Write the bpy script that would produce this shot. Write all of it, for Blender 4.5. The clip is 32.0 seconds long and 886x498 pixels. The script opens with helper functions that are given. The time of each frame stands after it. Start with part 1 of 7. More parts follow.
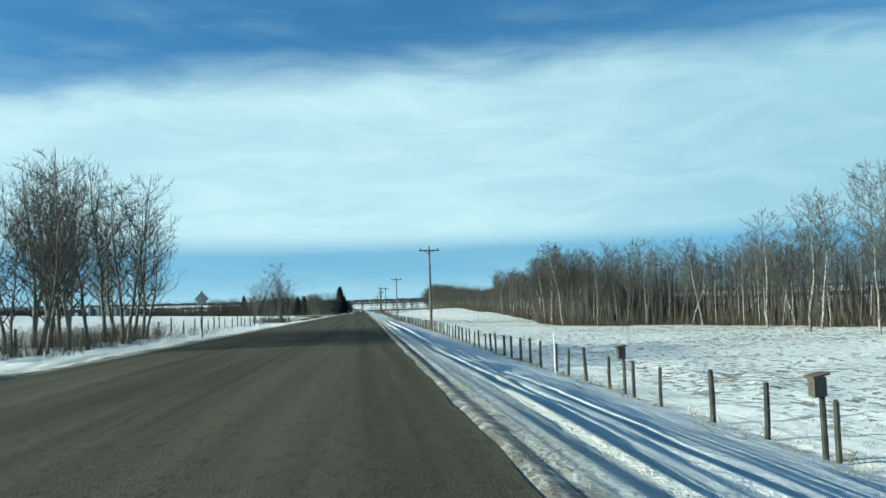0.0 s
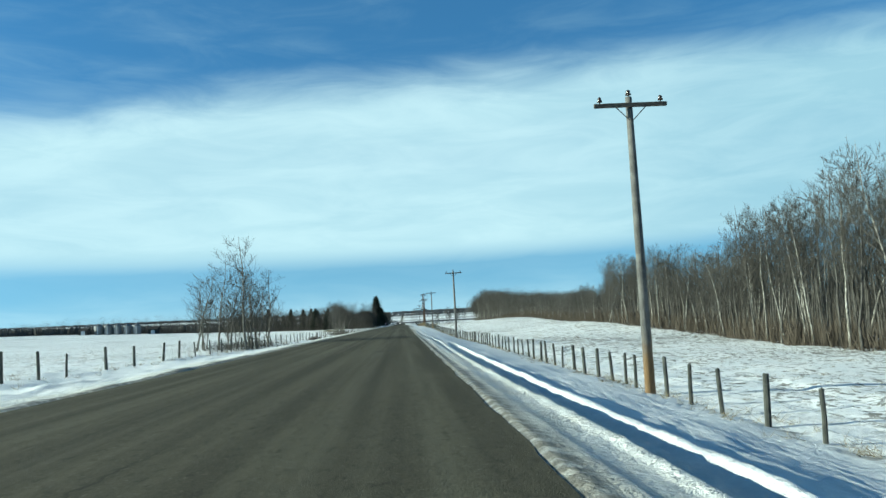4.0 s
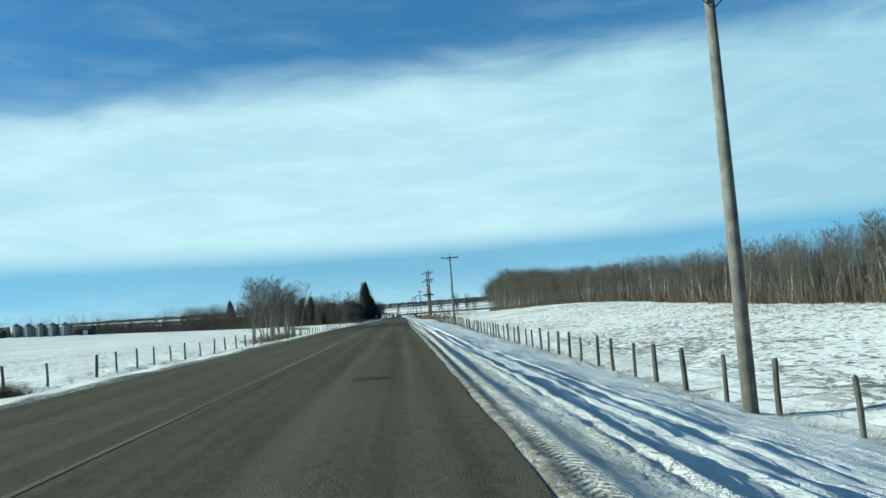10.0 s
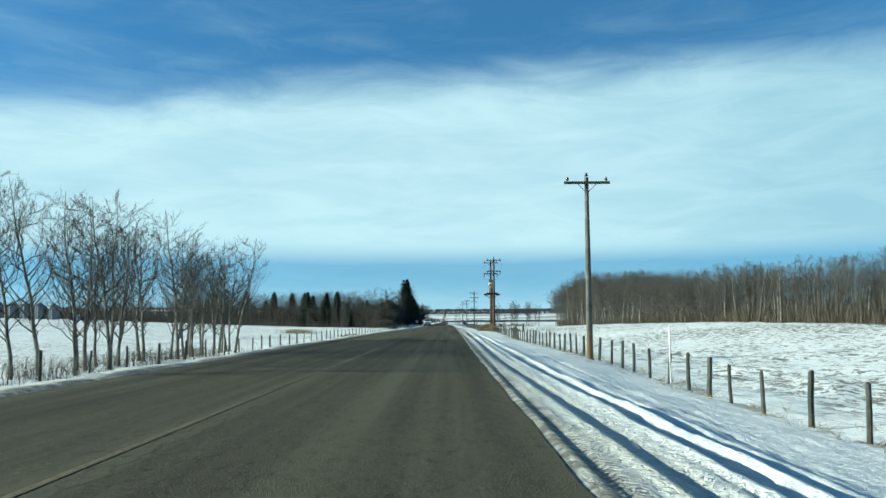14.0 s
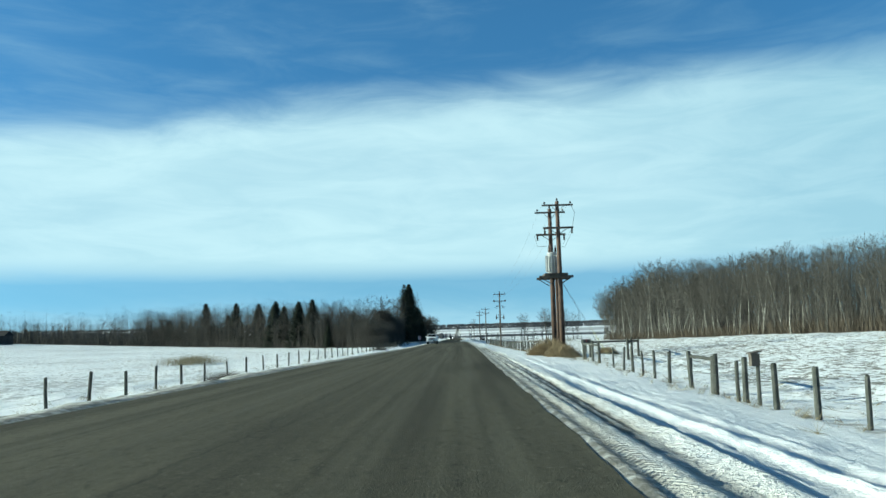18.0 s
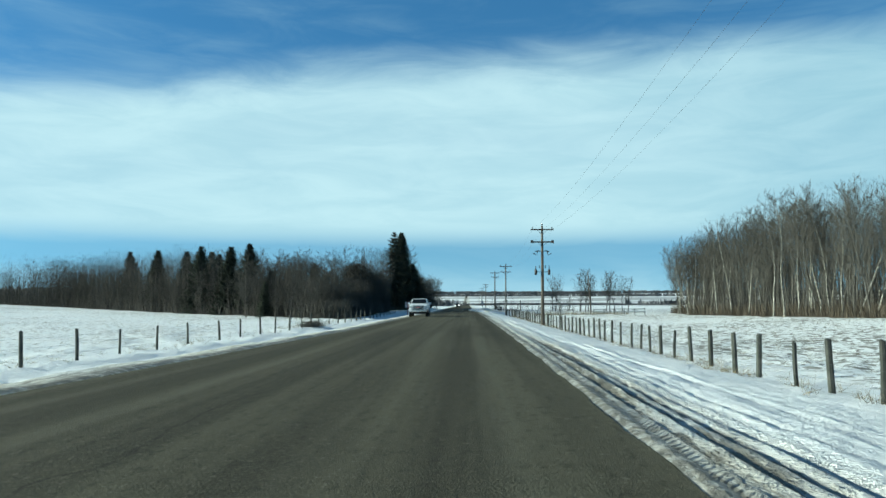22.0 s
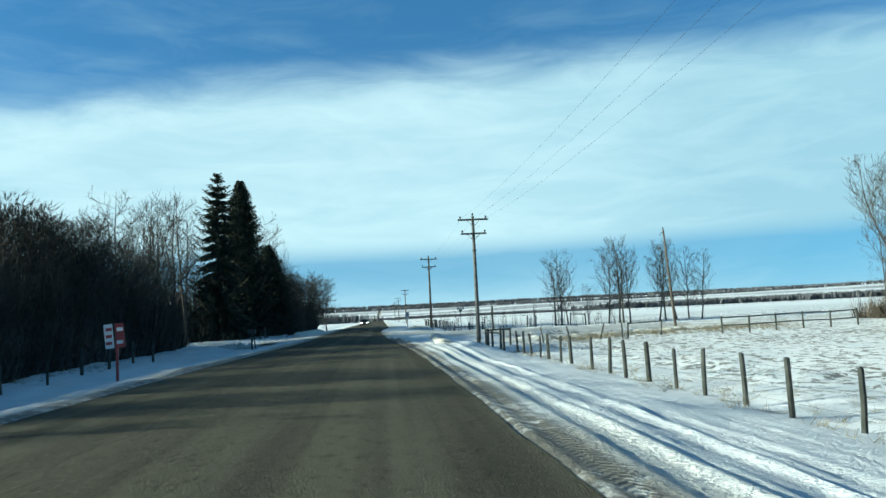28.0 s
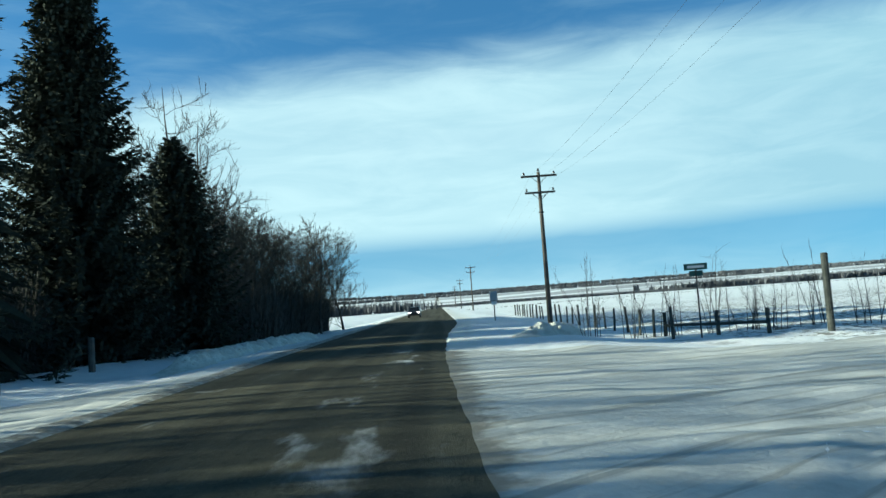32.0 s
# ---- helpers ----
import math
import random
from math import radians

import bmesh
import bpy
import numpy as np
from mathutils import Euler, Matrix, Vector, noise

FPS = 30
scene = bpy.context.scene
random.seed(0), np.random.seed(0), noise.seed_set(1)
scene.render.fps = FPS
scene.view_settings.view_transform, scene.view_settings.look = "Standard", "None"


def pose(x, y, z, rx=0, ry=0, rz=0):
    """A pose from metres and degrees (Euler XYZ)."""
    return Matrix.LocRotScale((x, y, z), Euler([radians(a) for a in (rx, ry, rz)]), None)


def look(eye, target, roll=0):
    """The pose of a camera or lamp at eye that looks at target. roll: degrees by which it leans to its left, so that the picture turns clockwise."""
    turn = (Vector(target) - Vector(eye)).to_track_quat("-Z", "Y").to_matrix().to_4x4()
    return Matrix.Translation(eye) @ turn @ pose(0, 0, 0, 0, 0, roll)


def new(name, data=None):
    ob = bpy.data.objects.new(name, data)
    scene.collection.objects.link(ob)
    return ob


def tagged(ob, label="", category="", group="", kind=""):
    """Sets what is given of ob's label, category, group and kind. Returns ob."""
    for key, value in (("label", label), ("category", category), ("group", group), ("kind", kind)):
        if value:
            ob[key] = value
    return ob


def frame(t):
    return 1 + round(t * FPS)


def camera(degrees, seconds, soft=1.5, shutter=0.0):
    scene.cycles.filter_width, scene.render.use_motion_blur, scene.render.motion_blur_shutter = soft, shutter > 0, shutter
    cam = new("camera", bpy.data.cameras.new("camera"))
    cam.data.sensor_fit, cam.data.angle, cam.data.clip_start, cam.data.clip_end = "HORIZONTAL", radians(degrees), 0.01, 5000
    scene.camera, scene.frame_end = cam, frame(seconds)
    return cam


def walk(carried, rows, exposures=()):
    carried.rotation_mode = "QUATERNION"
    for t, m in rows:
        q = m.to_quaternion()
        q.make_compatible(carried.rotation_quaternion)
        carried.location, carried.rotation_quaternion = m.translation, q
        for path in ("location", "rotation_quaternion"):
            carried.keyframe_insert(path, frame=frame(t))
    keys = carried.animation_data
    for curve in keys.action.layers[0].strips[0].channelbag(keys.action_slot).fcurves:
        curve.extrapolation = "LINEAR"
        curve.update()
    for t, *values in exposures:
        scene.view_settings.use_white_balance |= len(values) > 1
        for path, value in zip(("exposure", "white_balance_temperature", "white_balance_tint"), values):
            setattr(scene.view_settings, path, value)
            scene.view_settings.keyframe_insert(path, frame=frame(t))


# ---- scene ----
cam = camera(57.0, 32.0)

PATH = [
    (0, (-0.089, -0.000, 1.485), (0.895, 9.926, 2.203), -1.94),
    (0.5, (-0.103, 9.120, 1.479), (0.785, 19.059, 2.127), -2.10),
    (1, (-0.072, 18.249, 1.447), (0.727, 28.191, 2.172), -3.32),
    (1.5, (-0.015, 27.430, 1.440), (0.676, 37.379, 2.173), -3.42),
    (2, (-0.004, 36.647, 1.440), (0.591, 46.600, 2.208), -3.33),
    (2.5, (0.019, 45.842, 1.476), (0.645, 55.793, 2.239), -3.19),
    (3, (0.019, 55.074, 1.500), (0.692, 65.021, 2.277), -3.19),
    (3.5, (-0.048, 64.317, 1.535), (0.567, 74.269, 2.297), -3.16),
    (4, (-0.039, 73.520, 1.566), (0.486, 83.469, 2.433), -3.13),
    (4.5, (-0.062, 82.717, 1.654), (0.430, 92.661, 2.590), -3.50),
    (6.5, (-0.098, 118.813, 1.418), (0.364, 128.757, 2.371), -2.03),
    (7, (-0.077, 127.746, 1.432), (0.131, 137.692, 2.450), -1.98),
    (7.5, (-0.021, 136.585, 1.470), (0.079, 146.529, 2.523), -3.29),
    (8, (0.112, 145.489, 1.558), (0.462, 155.433, 2.560), -5.24),
    (8.5, (0.168, 154.285, 1.527), (0.676, 164.236, 2.380), -5.30),
    (9, (0.202, 163.153, 1.507), (0.842, 173.101, 2.290), -5.13),
    (9.5, (0.198, 171.990, 1.450), (0.923, 181.933, 2.228), -5.06),
    (10, (0.150, 180.789, 1.540), (0.730, 190.744, 2.297), -4.25),
    (10.5, (0.100, 189.613, 1.488), (0.524, 199.580, 2.183), -3.31),
    (11, (0.151, 198.513, 1.485), (0.562, 208.478, 2.220), -2.19),
    (11.5, (0.169, 207.509, 1.492), (0.536, 217.474, 2.241), -1.92),
    (12, (0.118, 216.603, 1.489), (0.261, 226.584, 2.087), -2.08),
    (12.5, (0.065, 225.794, 1.460), (-0.083, 235.771, 2.121), -2.23),
    (13, (-0.002, 235.081, 1.474), (-0.186, 245.042, 2.336), -1.76),
    (13.5, (-0.022, 244.452, 1.505), (-0.180, 254.414, 2.362), -0.90),
    (14, (0.027, 253.895, 1.551), (-0.007, 263.857, 2.428), -0.35),
    (14.5, (-0.006, 263.397, 1.524), (0.163, 273.353, 2.445), 0.39),
    (15, (-0.034, 272.949, 1.556), (-0.020, 282.917, 2.363), -0.13),
    (15.5, (-0.042, 282.550, 1.540), (0.095, 292.517, 2.349), -0.55),
    (17.5, (0.003, 320.381, 1.403), (0.162, 330.333, 2.369), -0.39),
    (18, (-0.033, 329.591, 1.482), (-0.200, 339.532, 2.549), -1.54),
    (18.5, (-0.096, 338.736, 1.507), (-0.310, 348.689, 2.452), -2.03),
    (19, (-0.134, 347.890, 1.547), (-0.420, 357.846, 2.440), -1.88),
    (19.5, (-0.121, 356.959, 1.516), (-0.464, 366.900, 2.544), -1.51),
    (20, (-0.235, 366.219, 1.528), (-0.629, 376.143, 2.697), -1.12),
    (20.5, (-0.303, 375.561, 1.473), (-0.776, 385.473, 2.710), -0.90),
    (21, (-0.251, 384.775, 1.528), (-0.831, 394.715, 2.455), -0.60),
    (21.5, (0.056, 393.831, 1.481), (-0.486, 403.791, 2.196), -0.81),
    (22, (0.062, 403.015, 1.500), (-0.240, 412.988, 2.168), -0.07),
    (22.5, (0.041, 412.193, 1.584), (0.285, 422.145, 2.530), 0.75),
    (23, (0.064, 421.175, 1.556), (0.715, 431.110, 2.485), 0.90),
    (23.5, (0.030, 430.120, 1.550), (0.645, 440.086, 2.097), 0.46),
    (24, (0.045, 439.033, 1.547), (0.584, 449.013, 1.876), 0.17),
    (24.5, (-0.014, 447.926, 1.530), (0.542, 457.909, 1.703), -0.78),
    (26.5, (0.005, 483.259, 1.536), (0.296, 493.252, 1.790), -2.90),
    (27, (0.013, 492.103, 1.541), (0.154, 502.084, 2.149), -3.29),
    (27.5, (0.004, 500.903, 1.509), (0.180, 510.872, 2.272), -3.31),
    (28, (0.136, 509.494, 1.507), (0.928, 519.430, 2.317), -2.82),
    (28.5, (0.194, 518.003, 1.539), (1.368, 527.878, 2.586), -2.50),
    (29, (0.201, 526.500, 1.524), (1.448, 536.345, 2.758), -3.06),
    (29.5, (0.181, 535.010, 1.457), (1.163, 544.898, 2.585), -2.78),
    (30, (0.131, 543.455, 1.423), (0.548, 553.405, 2.334), -2.51),
    (30.5, (-0.017, 551.818, 1.375), (0.250, 561.784, 2.148), -2.84),
    (31, (-0.284, 560.028, 1.398), (-0.313, 569.993, 2.227), -2.10),
    (31.5, (-0.228, 567.944, 1.495), (-0.492, 577.910, 2.273), -2.39),
    (32, (-0.020, 575.601, 1.473), (0.077, 585.577, 2.158), -4.20),
]
walk(cam, [(t, look(eye, target, roll)) for t, eye, target, roll in PATH], exposures=[(0.0, 0.88), (19.0, 0.88), (22.0, 0.80), (24.5, 0.80), (28.0, 0.94), (32.0, 0.94)])

# ---- world, sun ----
SUN_ELEV, SUN_AZ = radians(16.8), radians(-92.0)   # azimuth from +y towards +x
world = bpy.data.worlds.new("world")
scene.world = world
world.use_nodes = True


def wire(tree, a, b):
    tree.links.new(a, b)


def math_node(tree, op, a, b=None, c=None, clamp=False):
    n = tree.nodes.new("ShaderNodeMath")
    n.operation, n.use_clamp = op, clamp
    for k, v in enumerate((a, b, c)):
        if v is None:
            continue
        if isinstance(v, (int, float)):
            n.inputs[k].default_value = v
        else:
            tree.links.new(v, n.inputs[k])
    return n.outputs[0]


def remap(tree, v, lo, hi, smooth=True):
    n = tree.nodes.new("ShaderNodeMapRange")
    n.interpolation_type = "SMOOTHSTEP" if smooth else "LINEAR"
    n.inputs["From Min"].default_value, n.inputs["From Max"].default_value = lo, hi
    tree.links.new(v, n.inputs["Value"])
    return n.outputs[0]


def blend(tree, fac, a, b, mode="MIX"):
    n = tree.nodes.new("ShaderNodeMix")
    n.data_type, n.blend_type = "RGBA", mode
    for sock, v in ((n.inputs[0], fac), (n.inputs[6], a), (n.inputs[7], b)):
        if isinstance(v, (int, float)):
            sock.default_value = v
        elif isinstance(v, tuple):
            sock.default_value = (*v, 1)
        else:
            tree.links.new(v, sock)
    return n.outputs[2]


def noise_tex(tree, vec, scale, detail=4.0, rough=0.55, distortion=0.0):
    n = tree.nodes.new("ShaderNodeTexNoise")
    n.inputs["Scale"].default_value, n.inputs["Detail"].default_value = scale, detail
    n.inputs["Roughness"].default_value, n.inputs["Distortion"].default_value = rough, distortion
    if vec is not None:
        tree.links.new(vec, n.inputs["Vector"])
    return n.outputs["Fac"]


def build_sky():
    t = world.node_tree
    t.nodes.clear()
    out, bg = t.nodes.new("ShaderNodeOutputWorld"), t.nodes.new("ShaderNodeBackground")
    sky = t.nodes.new("ShaderNodeTexSky")
    sky.sky_type, sky.sun_disc = "NISHITA", False
    sky.sun_elevation, sky.sun_rotation = SUN_ELEV, SUN_AZ
    sky.air_density, sky.dust_density, sky.ozone_density = 1.0, 0.3, 3.0
    co = t.nodes.new("ShaderNodeTexCoord").outputs["Generated"]
    lift = t.nodes.new("ShaderNodeVectorMath")
    lift.operation = "ADD"
    lift.inputs[1].default_value = (0, 0, 0.22)
    wire(t, co, lift.inputs[0])
    norm = t.nodes.new("ShaderNodeVectorMath")
    norm.operation = "NORMALIZE"
    wire(t, lift.outputs[0], norm.inputs[0])
    wire(t, norm.outputs[0], sky.inputs["Vector"])
    sep = t.nodes.new("ShaderNodeSeparateXYZ")
    wire(t, co, sep.inputs[0])
    x, y, z = sep.outputs
    elev = math_node(t, "MULTIPLY", math_node(t, "ARCSINE", z), 57.2958)
    az = math_node(t, "MULTIPLY", math_node(t, "ARCTAN2", x, y), 57.2958)
    # cloud deck seen edge-on: long streaks that run across
    comb = t.nodes.new("ShaderNodeCombineXYZ")
    wire(t, math_node(t, "MULTIPLY", az, 0.045), comb.inputs[0])
    wire(t, math_node(t, "MULTIPLY", elev, 0.20), comb.inputs[1])
    wire(t, math_node(t, "MULTIPLY", y, 0.4), comb.inputs[2])
    big = noise_tex(t, comb.outputs[0], 0.9, 3.0, 0.5)
    fine = noise_tex(t, comb.outputs[0], 2.6, 6.0, 0.6, 0.6)
    warp = math_node(t, "ADD", math_node(t, "MULTIPLY_ADD", big, 3.0, -1.5), math_node(t, "MULTIPLY_ADD", fine, 2.2, -1.1))
    # the deck's upper rim climbs towards +x and bows over
    rim = math_node(t, "MULTIPLY", math_node(t, "MULTIPLY_ADD", az, -0.0012, 0.050), az)
    e1 = math_node(t, "SUBTRACT", math_node(t, "ADD", elev, warp), rim)
    upper = math_node(t, "SUBTRACT", 1.0, remap(t, e1, 14.3, 18.6))
    low = math_node(t, "ADD", elev, math_node(t, "MULTIPLY_ADD", fine, 1.2, -0.6))
    lower = remap(t, low, 3.0, 5.7)
    deck = math_node(t, "MULTIPLY", upper, lower)
    wisps = math_node(t, "MULTIPLY", remap(t, math_node(t, "MULTIPLY_ADD", fine, 0.5, math_node(t, "MULTIPLY", big, 0.5)), 0.44, 0.78), 0.24)
    wisps = math_node(t, "MULTIPLY", wisps, remap(t, elev, 3.0, 8.0))
    haze = math_node(t, "MULTIPLY_ADD", math_node(t, "SUBTRACT", 1.0, remap(t, low, 0.0, 3.4)), 0.38, math_node(t, "MULTIPLY", math_node(t, "SUBTRACT", 1.0, remap(t, elev, 5.0, 9.0)), 0.26))
    shade = math_node(t, "MULTIPLY_ADD", remap(t, fine, 0.25, 0.75), 0.5, math_node(t, "MULTIPLY", remap(t, az, 4.0, 34.0), 0.75))
    cover = math_node(t, "MAXIMUM", math_node(t, "MULTIPLY", deck, math_node(t, "MULTIPLY_ADD", big, 0.35, 0.74)), wisps, clamp=True)
    cover = math_node(t, "MAXIMUM", cover, haze, clamp=True)
    blue = blend(t, 1.0, sky.outputs[0], (0.037, 0.088, 0.101), "MULTIPLY")
    # the clear sky deepens towards the zenith
    deep = remap(t, elev, 21.0, 42.0)
    blue = blend(t, remap(t, elev, 5.0, 13.0), blend(t, 1.0, blue, (1.0, 1.12, 1.0), "MULTIPLY"), blue)
    blue = blend(t, deep, blue, blend(t, 1.0, blue, (0.5, 0.5, 0.5), "MULTIPLY"))
    white = blend(t, shade, (0.338, 0.508, 0.541), (0.206, 0.374, 0.438))
    wire(t, blend(t, cover, blue, white), bg.inputs["Color"])
    bg.inputs["Strength"].default_value = 1.0
    wire(t, bg.outputs[0], out.inputs[0])


build_sky()
sun_data = bpy.data.lights.new("sun", "SUN")
sun_data.energy, sun_data.angle, sun_data.color = 5.0, radians(0.6), (0.875, 0.975, 0.815)
sun = new("sun", sun_data)
to_sun = Vector((math.sin(SUN_AZ) * math.cos(SUN_ELEV), math.cos(SUN_AZ) * math.cos(SUN_ELEV), math.sin(SUN_ELEV)))
sun.matrix_world = Matrix.Translation((0, 300, 60)) @ to_sun.to_track_quat("Z", "Y").to_matrix().to_4x4()


# ---- materials ----
def surface(name, tone, rough=0.8, metal=0.0, bump=0.0, bump_scale=20.0, spec=0.3):
    """A principled material; tone(tree, position) returns a colour socket or a colour."""
    m = bpy.data.materials.new(name)
    m.use_nodes = True
    t = m.node_tree
    b = t.nodes["Principled BSDF"]
    pos = t.nodes.new("ShaderNodeNewGeometry").outputs["Position"]
    c = tone(t, pos)
    if isinstance(c, tuple):
        b.inputs["Base Color"].default_value = (*c, 1)
    else:
        wire(t, c, b.inputs["Base Color"])
    b.inputs["Roughness"].default_value, b.inputs["Metallic"].default_value = rough, metal
    b.inputs["Specular IOR Level"].default_value = spec
    if bump:
        bn = t.nodes.new("ShaderNodeBump")
        bn.inputs["Strength"].default_value, bn.inputs["Distance"].default_value = min(bump, 1.0), 0.05 if bump < 0.7 else 0.12
        wire(t, noise_tex(t, pos, bump_scale, 5.0, 0.6), bn.inputs["Height"])
        wire(t, bn.outputs[0], b.inputs["Normal"])
    return m


def mottled(a, b, scale=1.5, fine=18.0, spread=0.35, per_object=0.0):
    def tone(t, pos):
        n1 = remap(t, noise_tex(t, pos, scale, 4.0), 0.5 - spread / 2, 0.5 + spread / 2)
        n2 = remap(t, noise_tex(t, pos, fine, 4.0, 0.65), 0.25, 0.75)
        c = blend(t, math_node(t, "MULTIPLY_ADD", n2, 0.4, math_node(t, "MULTIPLY", n1, 0.6)), a, b)
        if per_object:
            r = t.nodes.new("ShaderNodeObjectInfo").outputs["Random"]
            k = math_node(t, "MULTIPLY_ADD", r, per_object, 1.0 - per_object / 2)
            g = t.nodes.new("ShaderNodeCombineXYZ")
            for s in g.inputs:
                wire(t, k, s)
            c = blend(t, 1.0, c, g.outputs[0], "MULTIPLY")
        return c
    return tone


def stretched(t, pos, sx, sy, sz):
    n = t.nodes.new("ShaderNodeVectorMath")
    n.operation = "MULTIPLY"
    wire(t, pos, n.inputs[0])
    n.inputs[1].default_value = (sx, sy, sz)
    return n.outputs[0]


def snow_tone(t, pos):
    sep = t.nodes.new("ShaderNodeSeparateXYZ")
    wire(t, pos, sep.inputs[0])
    x, y, z = sep.outputs
    big = noise_tex(t, pos, 0.035, 4.0)
    mid = noise_tex(t, stretched(t, pos, 1.0, 0.45, 1.0), 0.55, 5.0, 0.6)
    small = noise_tex(t, pos, 2.6, 4.0, 0.7)
    white = blend(t, remap(t, mid, 0.3, 0.7), (0.80, 0.83, 0.83), (0.93, 0.935, 0.92))
    # dark flecks of grass and clods that stand through thin snow, in the fields only
    field = math_node(t, "MAXIMUM", remap(t, x, 9.0, 12.0), math_node(t, "MULTIPLY", remap(t, math_node(t, "MULTIPLY", x, -1.0), 17.0, 22.0), 0.55))
    near = math_node(t, "SUBTRACT", 1.0, remap(t, y, 620.0, 760.0))
    fleck = noise_tex(t, stretched(t, pos, 1.0, 0.7, 1.0), 2.6, 5.0, 0.7, 0.4)
    where = math_node(t, "MULTIPLY_ADD", big, 0.30, math_node(t, "MULTIPLY_ADD", mid, 0.24, fleck))
    thin = math_node(t, "MULTIPLY", remap(t, where, 0.792, 0.828), math_node(t, "MULTIPLY", field, near))
    straw = blend(t, small, (0.040, 0.037, 0.027), (0.17, 0.15, 0.10))
    c = blend(t, math_node(t, "MULTIPLY", thin, 0.85), white, straw)
    # wheel ruts: snow pressed and dirty, greyed further to stand in for trough shade
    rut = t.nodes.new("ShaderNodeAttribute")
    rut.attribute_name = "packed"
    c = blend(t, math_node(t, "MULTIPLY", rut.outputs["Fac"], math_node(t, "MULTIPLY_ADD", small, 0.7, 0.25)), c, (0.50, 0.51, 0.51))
    # far country: ploughed and wooded patches between the white fields, greyed for painted-in haze
    far = remap(t, y, 850.0, 1150.0)
    patch = remap(t, noise_tex(t, stretched(t, pos, 0.35, 1.0, 1.0), 0.0042, 3.0, 0.5), 0.50, 0.56)
    c = blend(t, math_node(t, "MULTIPLY", math_node(t, "MULTIPLY", patch, far), 0.8), c, (0.30, 0.30, 0.31))
    # grit thrown off the road on to the shoulder
    va = t.nodes.new("ShaderNodeAttribute")
    va.attribute_name = "verge"
    off = va.outputs["Fac"]
    ragged = math_node(t, "ADD", off, math_node(t, "MULTIPLY_ADD", mid, 0.9, -0.45))
    strip = math_node(t, "MULTIPLY", math_node(t, "SUBTRACT", 1.0, remap(t, ragged, 0.22, 0.72)), math_node(t, "MULTIPLY_ADD", remap(t, small, 0.32, 0.58), 0.55, 0.42))
    pepper = math_node(t, "MULTIPLY", math_node(t, "SUBTRACT", 1.0, remap(t, off, 0.3, 2.0)), remap(t, noise_tex(t, pos, 7.0, 4.0, 0.75), 0.53, 0.66))
    dirty = math_node(t, "MULTIPLY", math_node(t, "MULTIPLY", remap(t, y, 330.0, 352.0), math_node(t, "SUBTRACT", 1.0, remap(t, y, 428.0, 452.0))), math_node(t, "SUBTRACT", 1.0, remap(t, off, 0.9, 1.9)))
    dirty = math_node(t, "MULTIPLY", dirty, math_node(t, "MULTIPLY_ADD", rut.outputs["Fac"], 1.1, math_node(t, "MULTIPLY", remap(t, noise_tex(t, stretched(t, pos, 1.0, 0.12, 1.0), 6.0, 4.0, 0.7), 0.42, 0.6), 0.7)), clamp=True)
    late = math_node(t, "MULTIPLY", math_node(t, "MULTIPLY", remap(t, y, 488.0, 502.0), remap(t, x, -4.0, -3.0)), math_node(t, "MULTIPLY", math_node(t, "SUBTRACT", 1.0, remap(t, off, 0.45, 1.1)), remap(t, math_node(t, "MULTIPLY_ADD", small, 0.5, math_node(t, "MULTIPLY", mid, 0.5)), 0.40, 0.50)))
    dirty = math_node(t, "MAXIMUM", dirty, late)
    # sand-stained snow beside the asphalt
    stain = math_node(t, "MULTIPLY", math_node(t, "SUBTRACT", 1.0, remap(t, off, 0.5, 2.6)), math_node(t, "MULTIPLY_ADD", remap(t, mid, 0.35, 0.6), 0.45, 0.2))
    c = blend(t, stain, c, (0.66, 0.625, 0.51))
    # bare ground and litter at the foot of the fence
    foot = math_node(t, "SUBTRACT", 1.0, remap(t, math_node(t, "ABSOLUTE", math_node(t, "SUBTRACT", x, 8.6)), 0.15, 0.75))
    foot = math_node(t, "MULTIPLY", foot, remap(t, math_node(t, "MULTIPLY_ADD", small, 0.45, math_node(t, "MULTIPLY", noise_tex(t, pos, 0.8, 3.0), 0.55)), 0.50, 0.60))
    c = blend(t, math_node(t, "MULTIPLY", math_node(t, "MULTIPLY", foot, near), 0.7), c, (0.19, 0.165, 0.125))
    grit = math_node(t, "MAXIMUM", math_node(t, "MAXIMUM", strip, math_node(t, "MULTIPLY", pepper, 0.5)), dirty, clamp=True)
    grit = math_node(t, "MULTIPLY", grit, math_node(t, "SUBTRACT", 1.0, math_node(t, "MULTIPLY", remap(t, y, 540.0, 562.0), remap(t, x, -4.0, -3.0))))
    edge = math_node(t, "MULTIPLY", math_node(t, "SUBTRACT", 1.0, remap(t, math_node(t, "ADD", math_node(t, "MULTIPLY_ADD", remap(t, y, 556.0, 574.0), 0.9, x), math_node(t, "MULTIPLY_ADD", noise_tex(t, stretched(t, pos, 1.0, 0.4, 1.0), 0.9, 5.0, 0.65), 2.4, -1.2)), 1.75, 2.05)), math_node(t, "MULTIPLY", math_node(t, "MULTIPLY", remap(t, y, 538.0, 548.0), math_node(t, "SUBTRACT", 1.0, remap(t, y, 568.0, 577.0))), remap(t, x, -1.0, -0.5)))
    bare = math_node(t, "MULTIPLY", edge, remap(t, math_node(t, "MULTIPLY_ADD", mid, 0.5, math_node(t, "MULTIPLY", small, 0.5)), 0.34, 0.46))
    c = blend(t, math_node(t, "MULTIPLY", grit, 0.92), c, (0.125, 0.110, 0.083))
    return blend(t, math_node(t, "MULTIPLY", bare, 0.95), c, (0.088, 0.074, 0.054))


